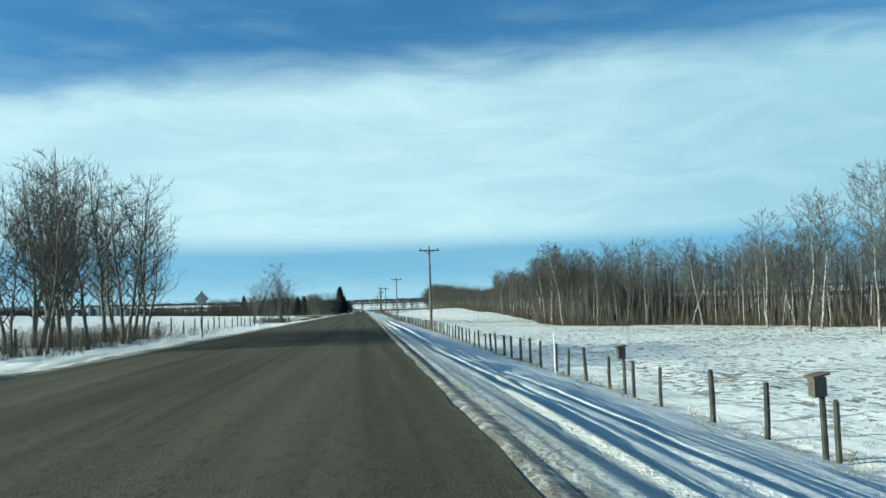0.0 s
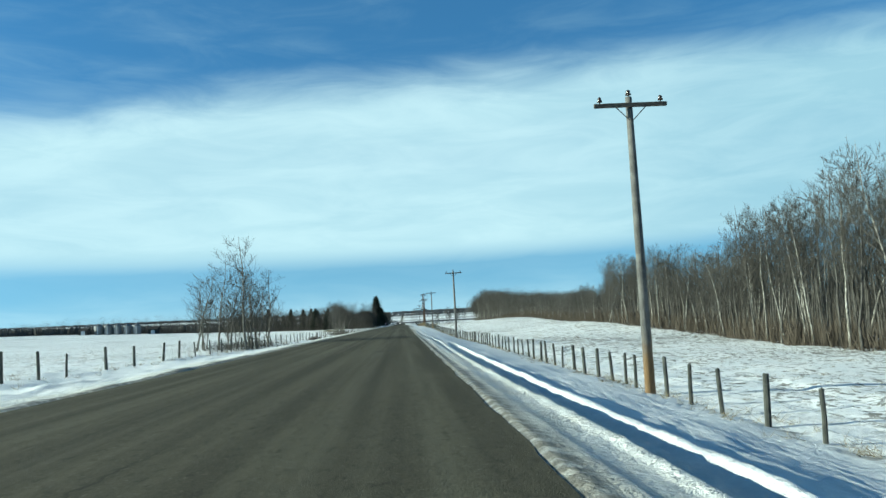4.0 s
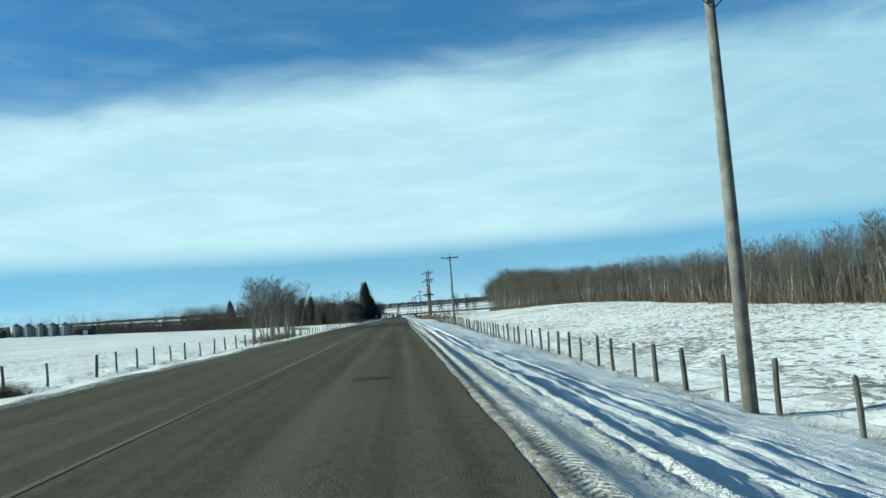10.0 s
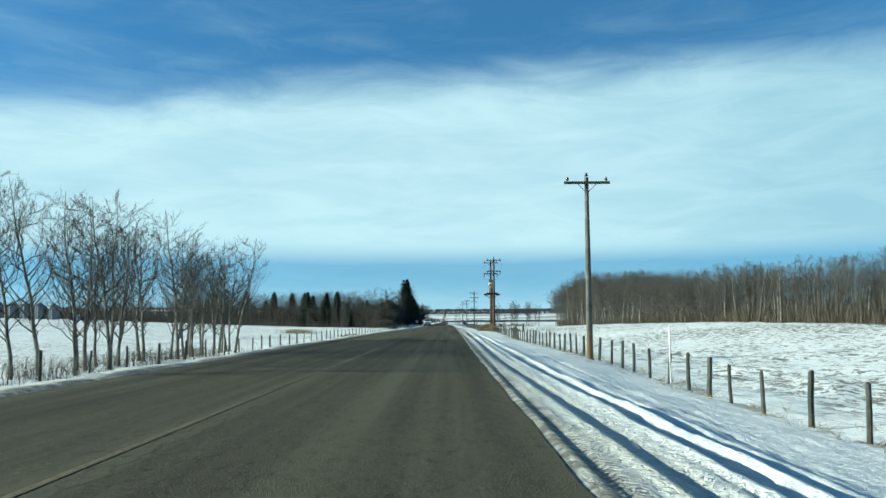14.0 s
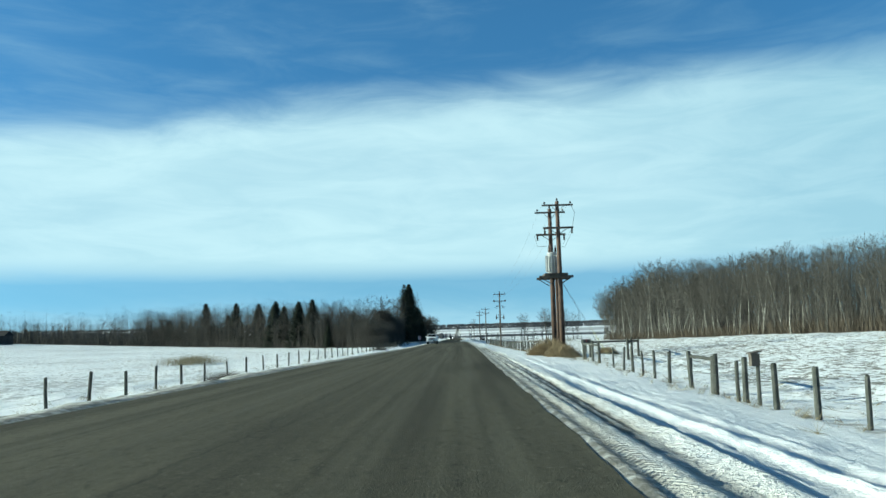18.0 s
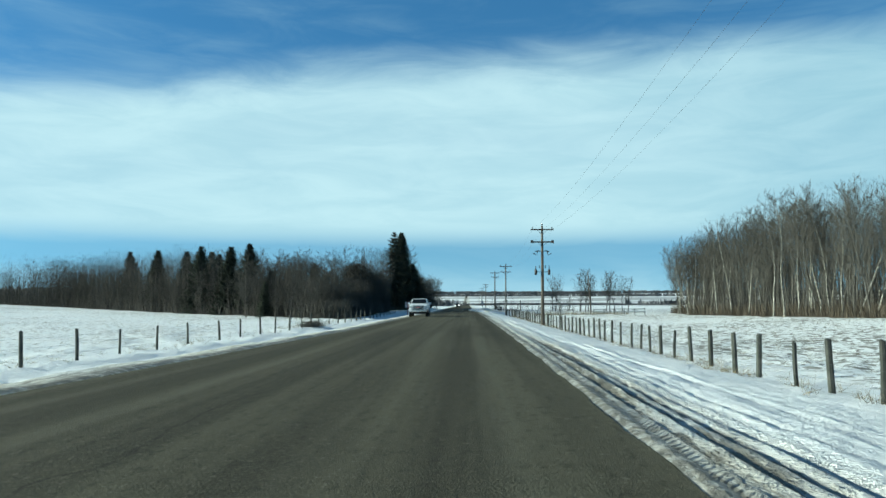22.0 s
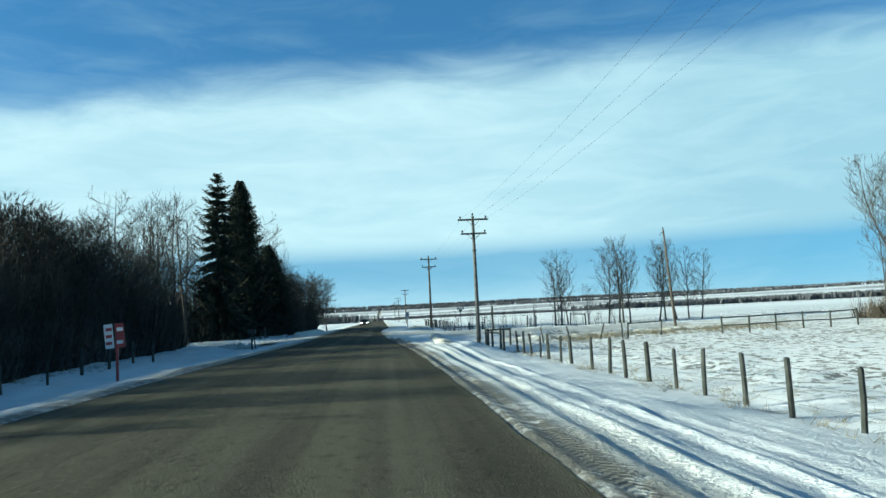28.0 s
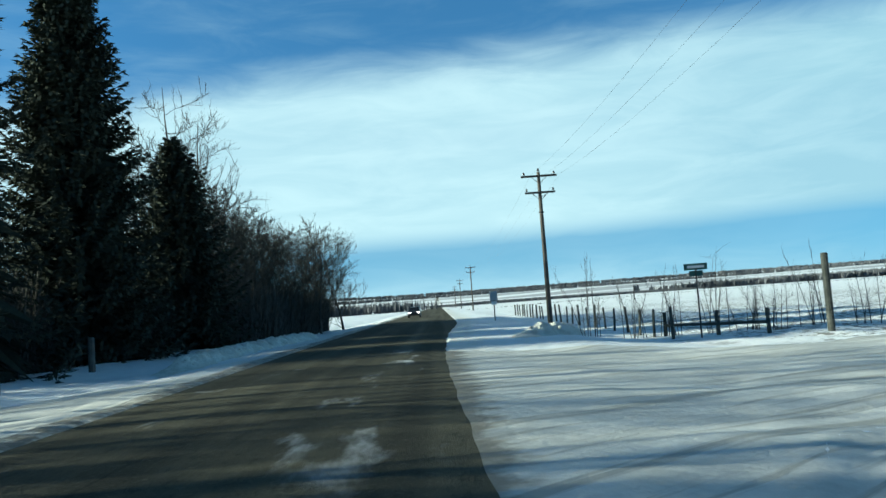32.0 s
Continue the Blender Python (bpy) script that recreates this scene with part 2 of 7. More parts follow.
def asphalt_tone(t, pos):
    sep = t.nodes.new("ShaderNodeSeparateXYZ")
    wire(t, pos, sep.inputs[0])
    x, y, z = sep.outputs
    lanes = noise_tex(t, stretched(t, pos, 1.0, 0.012, 1.0), 1.1, 4.0, 0.55)
    patch = noise_tex(t, stretched(t, pos, 1.0, 0.25, 1.0), 0.32, 4.0, 0.6)
    grain = noise_tex(t, pos, 46.0, 3.0, 0.8)
    c = blend(t, remap(t, lanes, 0.32, 0.68), (0.050, 0.042, 0.029), (0.102, 0.087, 0.059))
    c = blend(t, math_node(t, "MULTIPLY", remap(t, patch, 0.5, 0.78), 0.5), c, (0.105, 0.090, 0.060))
    c = blend(t, math_node(t, "MULTIPLY", remap(t, grain, 0.48, 0.75), 0.6), c, (0.15, 0.13, 0.09))
    gravel = remap(t, noise_tex(t, pos, 17.0, 4.0, 0.8), 0.55, 0.72)
    c = blend(t, math_node(t, "MULTIPLY", gravel, 0.55), c, (0.18, 0.157, 0.112))
    stone = remap(t, noise_tex(t, stretched(t, pos, 1.0, 0.4, 1.0), 5.0, 5.0, 0.8), 0.50, 0.68)
    c = blend(t, math_node(t, "MULTIPLY", stone, 0.6), c, (0.032, 0.027, 0.020))
    chips = remap(t, noise_tex(t, stretched(t, pos, 1.0, 0.55, 1.0), 11.0, 4.0, 0.85), 0.56, 0.70)
    c = blend(t, math_node(t, "MULTIPLY", chips, 0.5), c, (0.19, 0.165, 0.12))
    # the two wheel paths of each lane are worn paler
    for mid in (-1.35, 0.45, -6.6, -4.9):
        path = math_node(t, "SUBTRACT", 1.0, remap(t, math_node(t, "ABSOLUTE", math_node(t, "SUBTRACT", x, mid)), 0.12, 0.42))
        worn = math_node(t, "MULTIPLY", path, remap(t, noise_tex(t, stretched(t, pos, 2.0, 0.05, 1.0), 0.7, 4.0, 0.6), 0.36, 0.62))
        c = blend(t, math_node(t, "MULTIPLY", worn, 0.30), c, (0.155, 0.135, 0.096))
    # long tar seams and cracks
    seam = math_node(t, "ABSOLUTE", math_node(t, "SUBTRACT", x, math_node(t, "MULTIPLY_ADD", noise_tex(t, stretched(t, pos, 0.0, 1.0, 0.0), 0.22, 4.0, 0.65), 1.6, -4.3)))
    crack = math_node(t, "MULTIPLY", math_node(t, "SUBTRACT", 1.0, remap(t, seam, 0.012, 0.045)), remap(t, noise_tex(t, stretched(t, pos, 0.0, 1.0, 0.0), 0.06, 2.0), 0.42, 0.52))
    c = blend(t, math_node(t, "MULTIPLY", crack, 0.35), c, (0.022, 0.019, 0.015))
    wet = math_node(t, "MULTIPLY", remap(t, noise_tex(t, stretched(t, pos, 0.8, 0.1, 1.0), 0.21, 3.0), 0.55, 0.7), 0.5)
    c = blend(t, wet, c, (0.034, 0.029, 0.021))
    # the poplar clump's shadow across the road, painted dark into the asphalt
    clump_shade = math_node(t, "MULTIPLY", math_node(t, "MULTIPLY", remap(t, y, 30.0, 44.0), math_node(t, "SUBTRACT", 1.0, remap(t, y, 64.0, 78.0))), remap(t, noise_tex(t, stretched(t, pos, 0.3, 1.0, 1.0), 0.5, 4.0, 0.6), 0.30, 0.60))
    c = blend(t, math_node(t, "MULTIPLY", clump_shade, 0.6), c, (0.026, 0.022, 0.017))
    # wisps of snow blown over the asphalt at the turn-off
    ends = math_node(t, "MULTIPLY", remap(t, y, 579.0, 586.0), math_node(t, "SUBTRACT", 1.0, remap(t, y, 600.0, 607.0)))
    drift = noise_tex(t, stretched(t, pos, 1.0, 0.28, 1.0), 0.75, 5.0, 0.6, 0.3)
    lane = math_node(t, "SUBTRACT", 1.0, remap(t, math_node(t, "ABSOLUTE", math_node(t, "ADD", x, 1.35)), 0.25, 1.1))
    k = math_node(t, "MULTIPLY", remap(t, math_node(t, "MULTIPLY_ADD", lane, 0.13, drift), 0.63, 0.82), math_node(t, "MULTIPLY", ends, 0.75))
    c = blend(t, 1.0, c, (0.915, 1.0, 1.03), "MULTIPLY")
    return blend(t, k, c, (0.72, 0.73, 0.71))


def bark_tone(pale, dark):
    def tone(t, pos):
        n = noise_tex(t, stretched(t, pos, 1.0, 1.0, 0.35), 7.0, 4.0, 0.65)
        g = noise_tex(t, pos, 0.35, 3.0)
        c = blend(t, remap(t, n, 0.38, 0.62), dark, pale)
        return blend(t, remap(t, g, 0.35, 0.65), c, blend(t, 0.45, c, dark))
    return tone


def tread_bump(m):
    """Lugged tyre tracks pressed into the snow beside the asphalt."""
    t = m.node_tree
    bn = [n for n in t.nodes if n.type == "BUMP"][0]
    old = bn.inputs["Height"].links[0].from_socket
    sep = t.nodes.new("ShaderNodeSeparateXYZ")
    bn_pos = t.nodes.new("ShaderNodeNewGeometry").outputs["Position"]
    wire(t, bn_pos, sep.inputs[0])
    x, y, z = sep.outputs
    va = t.nodes.new("ShaderNodeAttribute")
    va.attribute_name = "verge"
    beside = va.outputs["Fac"]
    off = math_node(t, "ABSOLUTE", math_node(t, "SUBTRACT", beside, 0.44))
    band = math_node(t, "SUBTRACT", 1.0, remap(t, off, 0.11, 0.15))
    band = math_node(t, "MULTIPLY", band, math_node(t, "MULTIPLY", remap(t, x, 0.0, 0.2), math_node(t, "MULTIPLY", math_node(t, "SUBTRACT", 1.0, remap(t, y, 515.0, 535.0)), remap(t, noise_tex(t, stretched(t, bn_pos, 0.0, 1.0, 0.0), 0.05, 2.0), 0.42, 0.5))))
    lug = math_node(t, "SINE", math_node(t, "MULTIPLY", math_node(t, "ADD", y, off), 34.0))
    fine = noise_tex(t, bn_pos, 14.0, 4.0, 0.7)
    # crumbs of thrown snow between the asphalt and the first tracks
    crumbs = math_node(t, "MULTIPLY", remap(t, noise_tex(t, bn_pos, 6.5, 4.0, 0.7), 0.45, 0.72), math_node(t, "MULTIPLY", math_node(t, "MULTIPLY", remap(t, beside, 0.15, 0.6), math_node(t, "SUBTRACT", 1.0, remap(t, y, 505.0, 530.0))), math_node(t, "SUBTRACT", 1.0, remap(t, beside, 1.3, 2.4))))
    mix = math_node(t, "MULTIPLY_ADD", math_node(t, "MULTIPLY", lug, band), 0.14, math_node(t, "MULTIPLY_ADD", fine, 0.35, math_node(t, "MULTIPLY_ADD", crumbs, 0.75, old)))
    wire(t, mix, bn.inputs["Height"])


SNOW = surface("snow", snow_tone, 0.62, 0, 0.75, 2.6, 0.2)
tread_bump(SNOW)
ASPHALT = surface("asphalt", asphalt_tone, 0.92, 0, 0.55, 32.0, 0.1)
PLOUGHED = surface("ploughed_snow", mottled((0.62, 0.59, 0.49), (0.90, 0.885, 0.80), 3.0, 14.0), 0.7, 0, 0.8, 9.0)
PACKED = surface("packed_snow", mottled((0.46, 0.46, 0.42), (0.76, 0.75, 0.69), 0.55, 6.0, 0.3), 0.7, 0, 0.5, 7.0)


def swept_tone(t, pos):
    """Packed snow marked by wheels that swing round into the side road."""
    sep = t.nodes.new("ShaderNodeSeparateXYZ")
    wire(t, pos, sep.inputs[0])
    x, y, z = sep.outputs
    c = mottled((0.50, 0.50, 0.46), (0.74, 0.735, 0.69), 0.5, 6.0, 0.3)(t, pos)
    dx, dy = math_node(t, "SUBTRACT", x, 14.0), math_node(t, "SUBTRACT", y, 569.0)
    reach = math_node(t, "SQRT", math_node(t, "ADD", math_node(t, "MULTIPLY", dx, dx), math_node(t, "MULTIPLY", dy, dy)))
    comb = t.nodes.new("ShaderNodeCombineXYZ")
    wire(t, math_node(t, "MULTIPLY", reach, 2.6), comb.inputs[0])
    wire(t, math_node(t, "MULTIPLY", math_node(t, "ARCTAN2", dy, dx), 1.6), comb.inputs[1])
    arcs = noise_tex(t, comb.outputs[0], 1.0, 5.0, 0.65)
    c = blend(t, math_node(t, "MULTIPLY", remap(t, arcs, 0.49, 0.61), 0.75), c, (0.33, 0.318, 0.275))
    rim = math_node(t, "SUBTRACT", 1.0, remap(t, math_node(t, "ADD", x, math_node(t, "MULTIPLY_ADD", noise_tex(t, pos, 1.3, 5.0, 0.65), 1.6, -0.8)), 0.30, 0.85))
    return blend(t, math_node(t, "MULTIPLY", rim, 0.85), c, (0.15, 0.132, 0.10))


SWEPT = surface("swept_packed_snow", swept_tone, 0.7, 0, 0.5, 5.0)


def paint_tone(t, pos):
    sep = t.nodes.new("ShaderNodeSeparateXYZ")
    wire(t, pos, sep.inputs[0])
    y = sep.outputs[1]
    kept = math_node(t, "MULTIPLY", remap(t, y, 150.0, 215.0), math_node(t, "SUBTRACT", 1.0, remap(t, y, 300.0, 345.0)))
    worn = remap(t, math_node(t, "MULTIPLY_ADD", noise_tex(t, stretched(t, pos, 1.0, 0.06, 1.0), 1.0, 3.0), 0.6, math_node(t, "MULTIPLY", noise_tex(t, pos, 14.0, 4.0, 0.7), 0.4)), 0.40, 0.62)
    k = math_node(t, "MULTIPLY", worn, math_node(t, "MULTIPLY_ADD", kept, 0.62, 0.0))
    return blend(t, k, (0.088, 0.076, 0.054), (0.30, 0.25, 0.16))


LINE = surface("road_paint", paint_tone, 0.9, 0, 0, 1, 0.1)
TAR = surface("tar_patch", mottled((0.018, 0.016, 0.013), (0.04, 0.035, 0.028), 2.0, 30.0), 0.85, 0, 0.3, 40.0, 0.15)
POST_WOOD = surface("post_wood", mottled((0.028, 0.032, 0.028), (0.090, 0.092, 0.079), 3.0, 30.0, 0.35, 0.6), 0.85, 0, 0.4, 40.0)


def pole_tone(stained):
    """Grey weathered wood with long checks and, where stained, an ochre butt."""
    def tone(t, pos):
        c = mottled((0.070, 0.070, 0.066), (0.185, 0.180, 0.166), 2.0, 25.0)(t, pos)
        check = remap(t, noise_tex(t, stretched(t, pos, 1.0, 1.0, 0.05), 26.0, 3.0, 0.6), 0.55, 0.66)
        c = blend(t, math_node(t, "MULTIPLY", check, 0.6), c, (0.035, 0.032, 0.028))
        sep = t.nodes.new("ShaderNodeSeparateXYZ")
        wire(t, t.nodes.new("ShaderNodeTexCoord").outputs["Object"], sep.inputs[0])
        butt = math_node(t, "SUBTRACT", 1.0, remap(t, math_node(t, "MULTIPLY_ADD", noise_tex(t, pos, 2.0, 3.0), 1.6, sep.outputs[2]), 1.4, 3.0))
        return blend(t, math_node(t, "MULTIPLY", butt, stained), c, (0.27, 0.155, 0.06))
    return tone


GREY_POLE = surface("weathered_pole_wood", pole_tone(0.08), 0.85, 0, 0.4, 30.0)
STAINED_POLE = surface("stained_pole_wood", pole_tone(0.75), 0.85, 0, 0.4, 30.0)
BROWN_POLE = surface("treated_pole_wood", mottled((0.055, 0.036, 0.028), (0.125, 0.078, 0.057), 1.6, 22.0), 0.8, 0, 0.4, 30.0)
DARK_POLE = surface("dark_pole_wood", mottled((0.07, 0.058, 0.046), (0.15, 0.125, 0.10), 1.6, 22.0), 0.85, 0, 0.4, 30.0)
ARM_WOOD = surface("crossarm_wood", mottled((0.05, 0.042, 0.036), (0.13, 0.11, 0.09), 2.0, 25.0), 0.85)
PORCELAIN = surface("insulator_porcelain", lambda t, p: (0.035, 0.022, 0.016), 0.2, 0, 0, 1, 0.5)
GALV = surface("galvanised_steel", mottled((0.42, 0.44, 0.45), (0.60, 0.62, 0.62), 2.0, 30.0), 0.42, 0.7)
TANK = surface("painted_tank", mottled((0.36, 0.375, 0.37), (0.50, 0.51, 0.50), 1.5, 12.0), 0.45, 0.1)
DARK_STEEL = surface("dark_steel", mottled((0.03, 0.03, 0.032), (0.07, 0.07, 0.07), 4.0, 30.0), 0.5, 0.5)
CABLE = surface("cable", lambda t, p: (0.05, 0.05, 0.052), 0.5, 0.4)
ASPEN = surface("aspen_bark", bark_tone((0.40, 0.39, 0.345), (0.080, 0.074, 0.062)), 0.85, 0, 0.3, 15.0)
PALE_BARK = surface("pale_grey_bark", bark_tone((0.24, 0.225, 0.19), (0.07, 0.063, 0.052)), 0.85, 0, 0.3, 15.0)
GREY_BARK = surface("grey_bark", bark_tone((0.135, 0.130, 0.115), (0.042, 0.039, 0.034)), 0.85, 0, 0.3, 15.0)
DARK_BARK = surface("dark_bark", bark_tone((0.125, 0.113, 0.098), (0.042, 0.038, 0.033)), 0.9, 0, 0.3, 15.0)
TWIG = surface("twig", mottled((0.056, 0.053, 0.046), (0.120, 0.113, 0.097), 0.12, 3.0, 0.35, 0.5), 0.9)
DARK_TWIG = surface("dark_twig", mottled((0.040, 0.0375, 0.033), (0.092, 0.086, 0.074), 0.12, 3.0, 0.35, 0.4), 0.9)
NEEDLES = surface("spruce_needles", mottled((0.036, 0.043, 0.035), (0.066, 0.076, 0.056), 0.7, 8.0, 0.4, 0.4), 0.95, 0, 0, 1, 0.08)
FLUFF = surface("tussock_grass", mottled((0.17, 0.128, 0.075), (0.38, 0.295, 0.18), 1.8, 9.0, 0.4), 0.95)
STRAW = surface("dry_grass", mottled((0.11, 0.092, 0.054), (0.30, 0.25, 0.155), 1.2, 10.0, 0.4), 0.9)
BRUSH = surface("brush", mottled((0.050, 0.041, 0.031), (0.118, 0.096, 0.071), 0.5, 6.0, 0.4), 0.9)
SIGN_GREY = surface("sign_back", mottled((0.30, 0.31, 0.32), (0.42, 0.43, 0.43), 2.0, 20.0), 0.45, 0.6)
SIGN_RED = surface("sign_red", mottled((0.34, 0.05, 0.045), (0.46, 0.08, 0.07), 3.0, 20.0), 0.5)
SIGN_WHITE = surface("sign_white", mottled((0.66, 0.65, 0.62), (0.78, 0.77, 0.75), 3.0, 20.0), 0.5)
SIGN_GREEN = surface("sign_green", mottled((0.018, 0.075, 0.068), (0.03, 0.11, 0.095), 3.0, 20.0), 0.45)
YELLOW = surface("guy_guard_yellow", mottled((0.38, 0.36, 0.17), (0.50, 0.48, 0.28), 3.0, 20.0), 0.5)
WHITE_PAINT = surface("white_car_paint", mottled((0.68, 0.69, 0.70), (0.76, 0.77, 0.77), 0.6, 5.0), 0.28, 0, 0, 1, 0.5)
DARK_PAINT = surface("dark_car_paint", lambda t, p: (0.03, 0.032, 0.036), 0.25, 0, 0, 1, 0.5)
GLASS_DARK = surface("tinted_window", lambda t, p: (0.012, 0.014, 0.016), 0.06, 0, 0, 1, 0.6)
CHROME = surface("chrome", lambda t, p: (0.62, 0.63, 0.64), 0.14, 1.0)
RUBBER = surface("tyre_rubber", mottled((0.016, 0.016, 0.016), (0.035, 0.034, 0.032), 4.0, 30.0), 0.85)
BLACK_PLASTIC = surface("black_plastic", lambda t, p: (0.02, 0.02, 0.021), 0.55)
LENS = surface("headlight_lens", lambda t, p: (0.60, 0.62, 0.63), 0.1, 0.2, 0, 1, 0.6)
TAIL_RED = surface("tail_light", lambda t, p: (0.28, 0.012, 0.012), 0.2)
BIN_STEEL = surface("bin_steel", mottled((0.13, 0.14, 0.145), (0.22, 0.23, 0.235), 0.25, 2.0), 0.5, 0.3)
ROOF_DARK = surface("dark_shingle", mottled((0.012, 0.012, 0.013), (0.032, 0.031, 0.03), 0.8, 8.0), 0.9)
HOUSE_WALL = surface("house_siding", mottled((0.03, 0.027, 0.025), (0.06, 0.055, 0.05), 0.6, 6.0), 0.85)
# the distance haze on the far belts is mixed into these two base colours
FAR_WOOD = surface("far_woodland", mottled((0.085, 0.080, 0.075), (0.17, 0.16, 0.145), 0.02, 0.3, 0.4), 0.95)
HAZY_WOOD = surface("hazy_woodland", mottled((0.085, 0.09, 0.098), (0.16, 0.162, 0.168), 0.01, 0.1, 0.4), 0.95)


# ---- mesh helpers ----
class Geo:
    def __init__(self):
        self.v, self.f = [], []

    def tube(self, pts, radii, sides=6, cap=True):
        """A tapered tube along pts."""
        base = len(self.v)
        n = len(pts)
        for i, p in enumerate(pts):
            a, b = pts[max(i - 1, 0)], pts[min(i + 1, n - 1)]
            d = (b[0] - a[0], b[1] - a[1], b[2] - a[2])
            l = math.sqrt(d[0] ** 2 + d[1] ** 2 + d[2] ** 2) or 1.0
            d = (d[0] / l, d[1] / l, d[2] / l)
            ref = (0.0, 0.0, 1.0) if abs(d[2]) < 0.9 else (1.0, 0.0, 0.0)
            u = (d[1] * ref[2] - d[2] * ref[1], d[2] * ref[0] - d[0] * ref[2], d[0] * ref[1] - d[1] * ref[0])
            l = math.sqrt(u[0] ** 2 + u[1] ** 2 + u[2] ** 2)
            u = (u[0] / l, u[1] / l, u[2] / l)
            w = (d[1] * u[2] - d[2] * u[1], d[2] * u[0] - d[0] * u[2], d[0] * u[1] - d[1] * u[0])
            for k in range(sides):
                c, s = math.cos(2 * math.pi * k / sides) * radii[i], math.sin(2 * math.pi * k / sides) * radii[i]
                self.v.append((p[0] + c * u[0] + s * w[0], p[1] + c * u[1] + s * w[1], p[2] + c * u[2] + s * w[2]))
        for i in range(n - 1):
            for k in range(sides):
                a, b = base + i * sides + k, base + i * sides + (k + 1) % sides
                self.f.append((a, b, b + sides, a + sides))
        if cap:
            self.f.append(tuple(base + k for k in reversed(range(sides))))
            self.f.append(tuple(base + (n - 1) * sides + k for k in range(sides)))
        return self

    def spike(self, p, q, r):
        """A thin twig from p to a point q."""
        base = len(self.v)
        d = (q[0] - p[0], q[1] - p[1], q[2] - p[2])
        ux, uy = -d[1], d[0]
        l = math.hypot(ux, uy) or 1.0
        ux, uy = ux / l * r, uy / l * r
        self.v += [(p[0] + ux, p[1] + uy, p[2]), (p[0] - ux * 0.5, p[1] - uy * 0.5, p[2] + r), (p[0] - ux * 0.5, p[1] - uy * 0.5, p[2] - r), q]
        self.f += [(base, base + 1, base + 3), (base + 1, base + 2, base + 3), (base + 2, base, base + 3)]
        return self

    def hair(self, p, q, r):
        """The finest twig: one sliver from p to a point q."""
        base = len(self.v)
        ux, uy = p[1] - q[1], q[0] - p[0]
        l = math.hypot(ux, uy) or 1.0
        ux, uy = ux / l * r, uy / l * r
        self.v += [(p[0] + ux, p[1] + uy, p[2]), (p[0] - ux, p[1] - uy, p[2]), q]
        self.f.append((base, base + 1, base + 2))
        return self

    def blade(self, p, q, width, up=(0, 0, 1)):
        """A leaf-shaped blade from p to q, widest in the middle."""
        base = len(self.v)
        d = Vector(q) - Vector(p)
        s = d.cross(Vector(up))
        s = s.normalized() * width if s.length > 1e-6 else Vector((width, 0, 0))
        m = Vector(p) + d * 0.45
        self.v += [tuple(p), tuple(m + s), tuple(q), tuple(m - s)]
        self.f += [(base, base + 1, base + 2), (base, base + 2, base + 3)]
        return self

    def box(self, c, size, m=None, top=1.0):
        """A box about c; top: how much smaller its upper face is."""
        base = len(self.v)
        for z in (-1, 1):
            k = top if z > 0 else 1.0
            for x, y in ((-1, -1), (1, -1), (1, 1), (-1, 1)):
                p = Vector((x * size[0] / 2 * k, y * size[1] / 2 * k, z * size[2] / 2))
                p = (m @ p if m else p) + Vector(c)
                self.v.append(tuple(p))
        b = base
        self.f += [(b + 3, b + 2, b + 1, b), (b + 4, b + 5, b + 6, b + 7)]
        for k in range(4):
            j = (k + 1) % 4
            self.f.append((b + k, b + j, b + 4 + j, b + 4 + k))
        return self

    def prism(self, outline, axis, lo, hi):
        """An outline of (u, v) pulled along axis x from lo to hi; u runs along y, v along z."""
        base, n = len(self.v), len(outline)
        for s in (lo, hi):
            for u, v in outline:
                self.v.append((s, u, v) if axis == "x" else (u, s, v))
        self.f.append(tuple(base + k for k in range(n)))
        self.f.append(tuple(base + n + k for k in reversed(range(n))))
        for k in range(n):
            j = (k + 1) % n
            self.f.append((base + k, base + n + k, base + n + j, base + j))
        return self

    def lathe(self, profile, c=(0, 0, 0), sides=16, axis="z"):
        """A profile of (radius, height) turned about an axis."""
        base = len(self.v)
        for r, h in profile:
            for k in range(sides):
                a = 2 * math.pi * k / sides
                p = (r * math.cos(a), r * math.sin(a), h) if axis == "z" else (h, r * math.cos(a), r * math.sin(a))
                self.v.append((p[0] + c[0], p[1] + c[1], p[2] + c[2]))
        n = len(profile)
        for i in range(n - 1):
            for k in range(sides):
                j = (k + 1) % sides
                self.f.append((base + i * sides + k, base + i * sides + j, base + (i + 1) * sides + j, base + (i + 1) * sides + k))
        self.f.append(tuple(base + k for k in reversed(range(sides))))
        self.f.append(tuple(base + (n - 1) * sides + k for k in range(sides)))
        return self

    def mesh(self, name, material, smooth=False):
        me = bpy.data.meshes.new(name)
        me.from_pydata(self.v, [], self.f)
        bm = bmesh.new()
        bm.from_mesh(me)
        bmesh.ops.recalc_face_normals(bm, faces=bm.faces[:]) if len(self.f) < 30000 and smooth != "raw" else None
        bm.to_mesh(me)
        bm.free()
        me.materials.append(material)
        if smooth is True:
            me.polygons.foreach_set("use_smooth", [True] * len(me.polygons))
        me.update()
        return me


def part(name, geo, material, parent, label="", smooth=False):
    """One mesh object under a thing or a part; geo is a Geo or a finished mesh."""
    me = geo.mesh(name, material, smooth) if isinstance(geo, Geo) else geo
    ob = new(name, me)
    ob.parent = parent
    return tagged(ob, label)


def bevelled(ob, width=0.02, segments=2):
    b = ob.modifiers.new("bevel", "BEVEL")
    b.width, b.segments, b.limit_method = width, segments, "ANGLE"
    return ob


def thing(name, label, category, m=None, group="", kind=""):
    ob = new(name)
    ob.empty_display_size = 0.3
    if m is not None:
        ob.matrix_world = m
    return tagged(ob, label, category, group, kind)


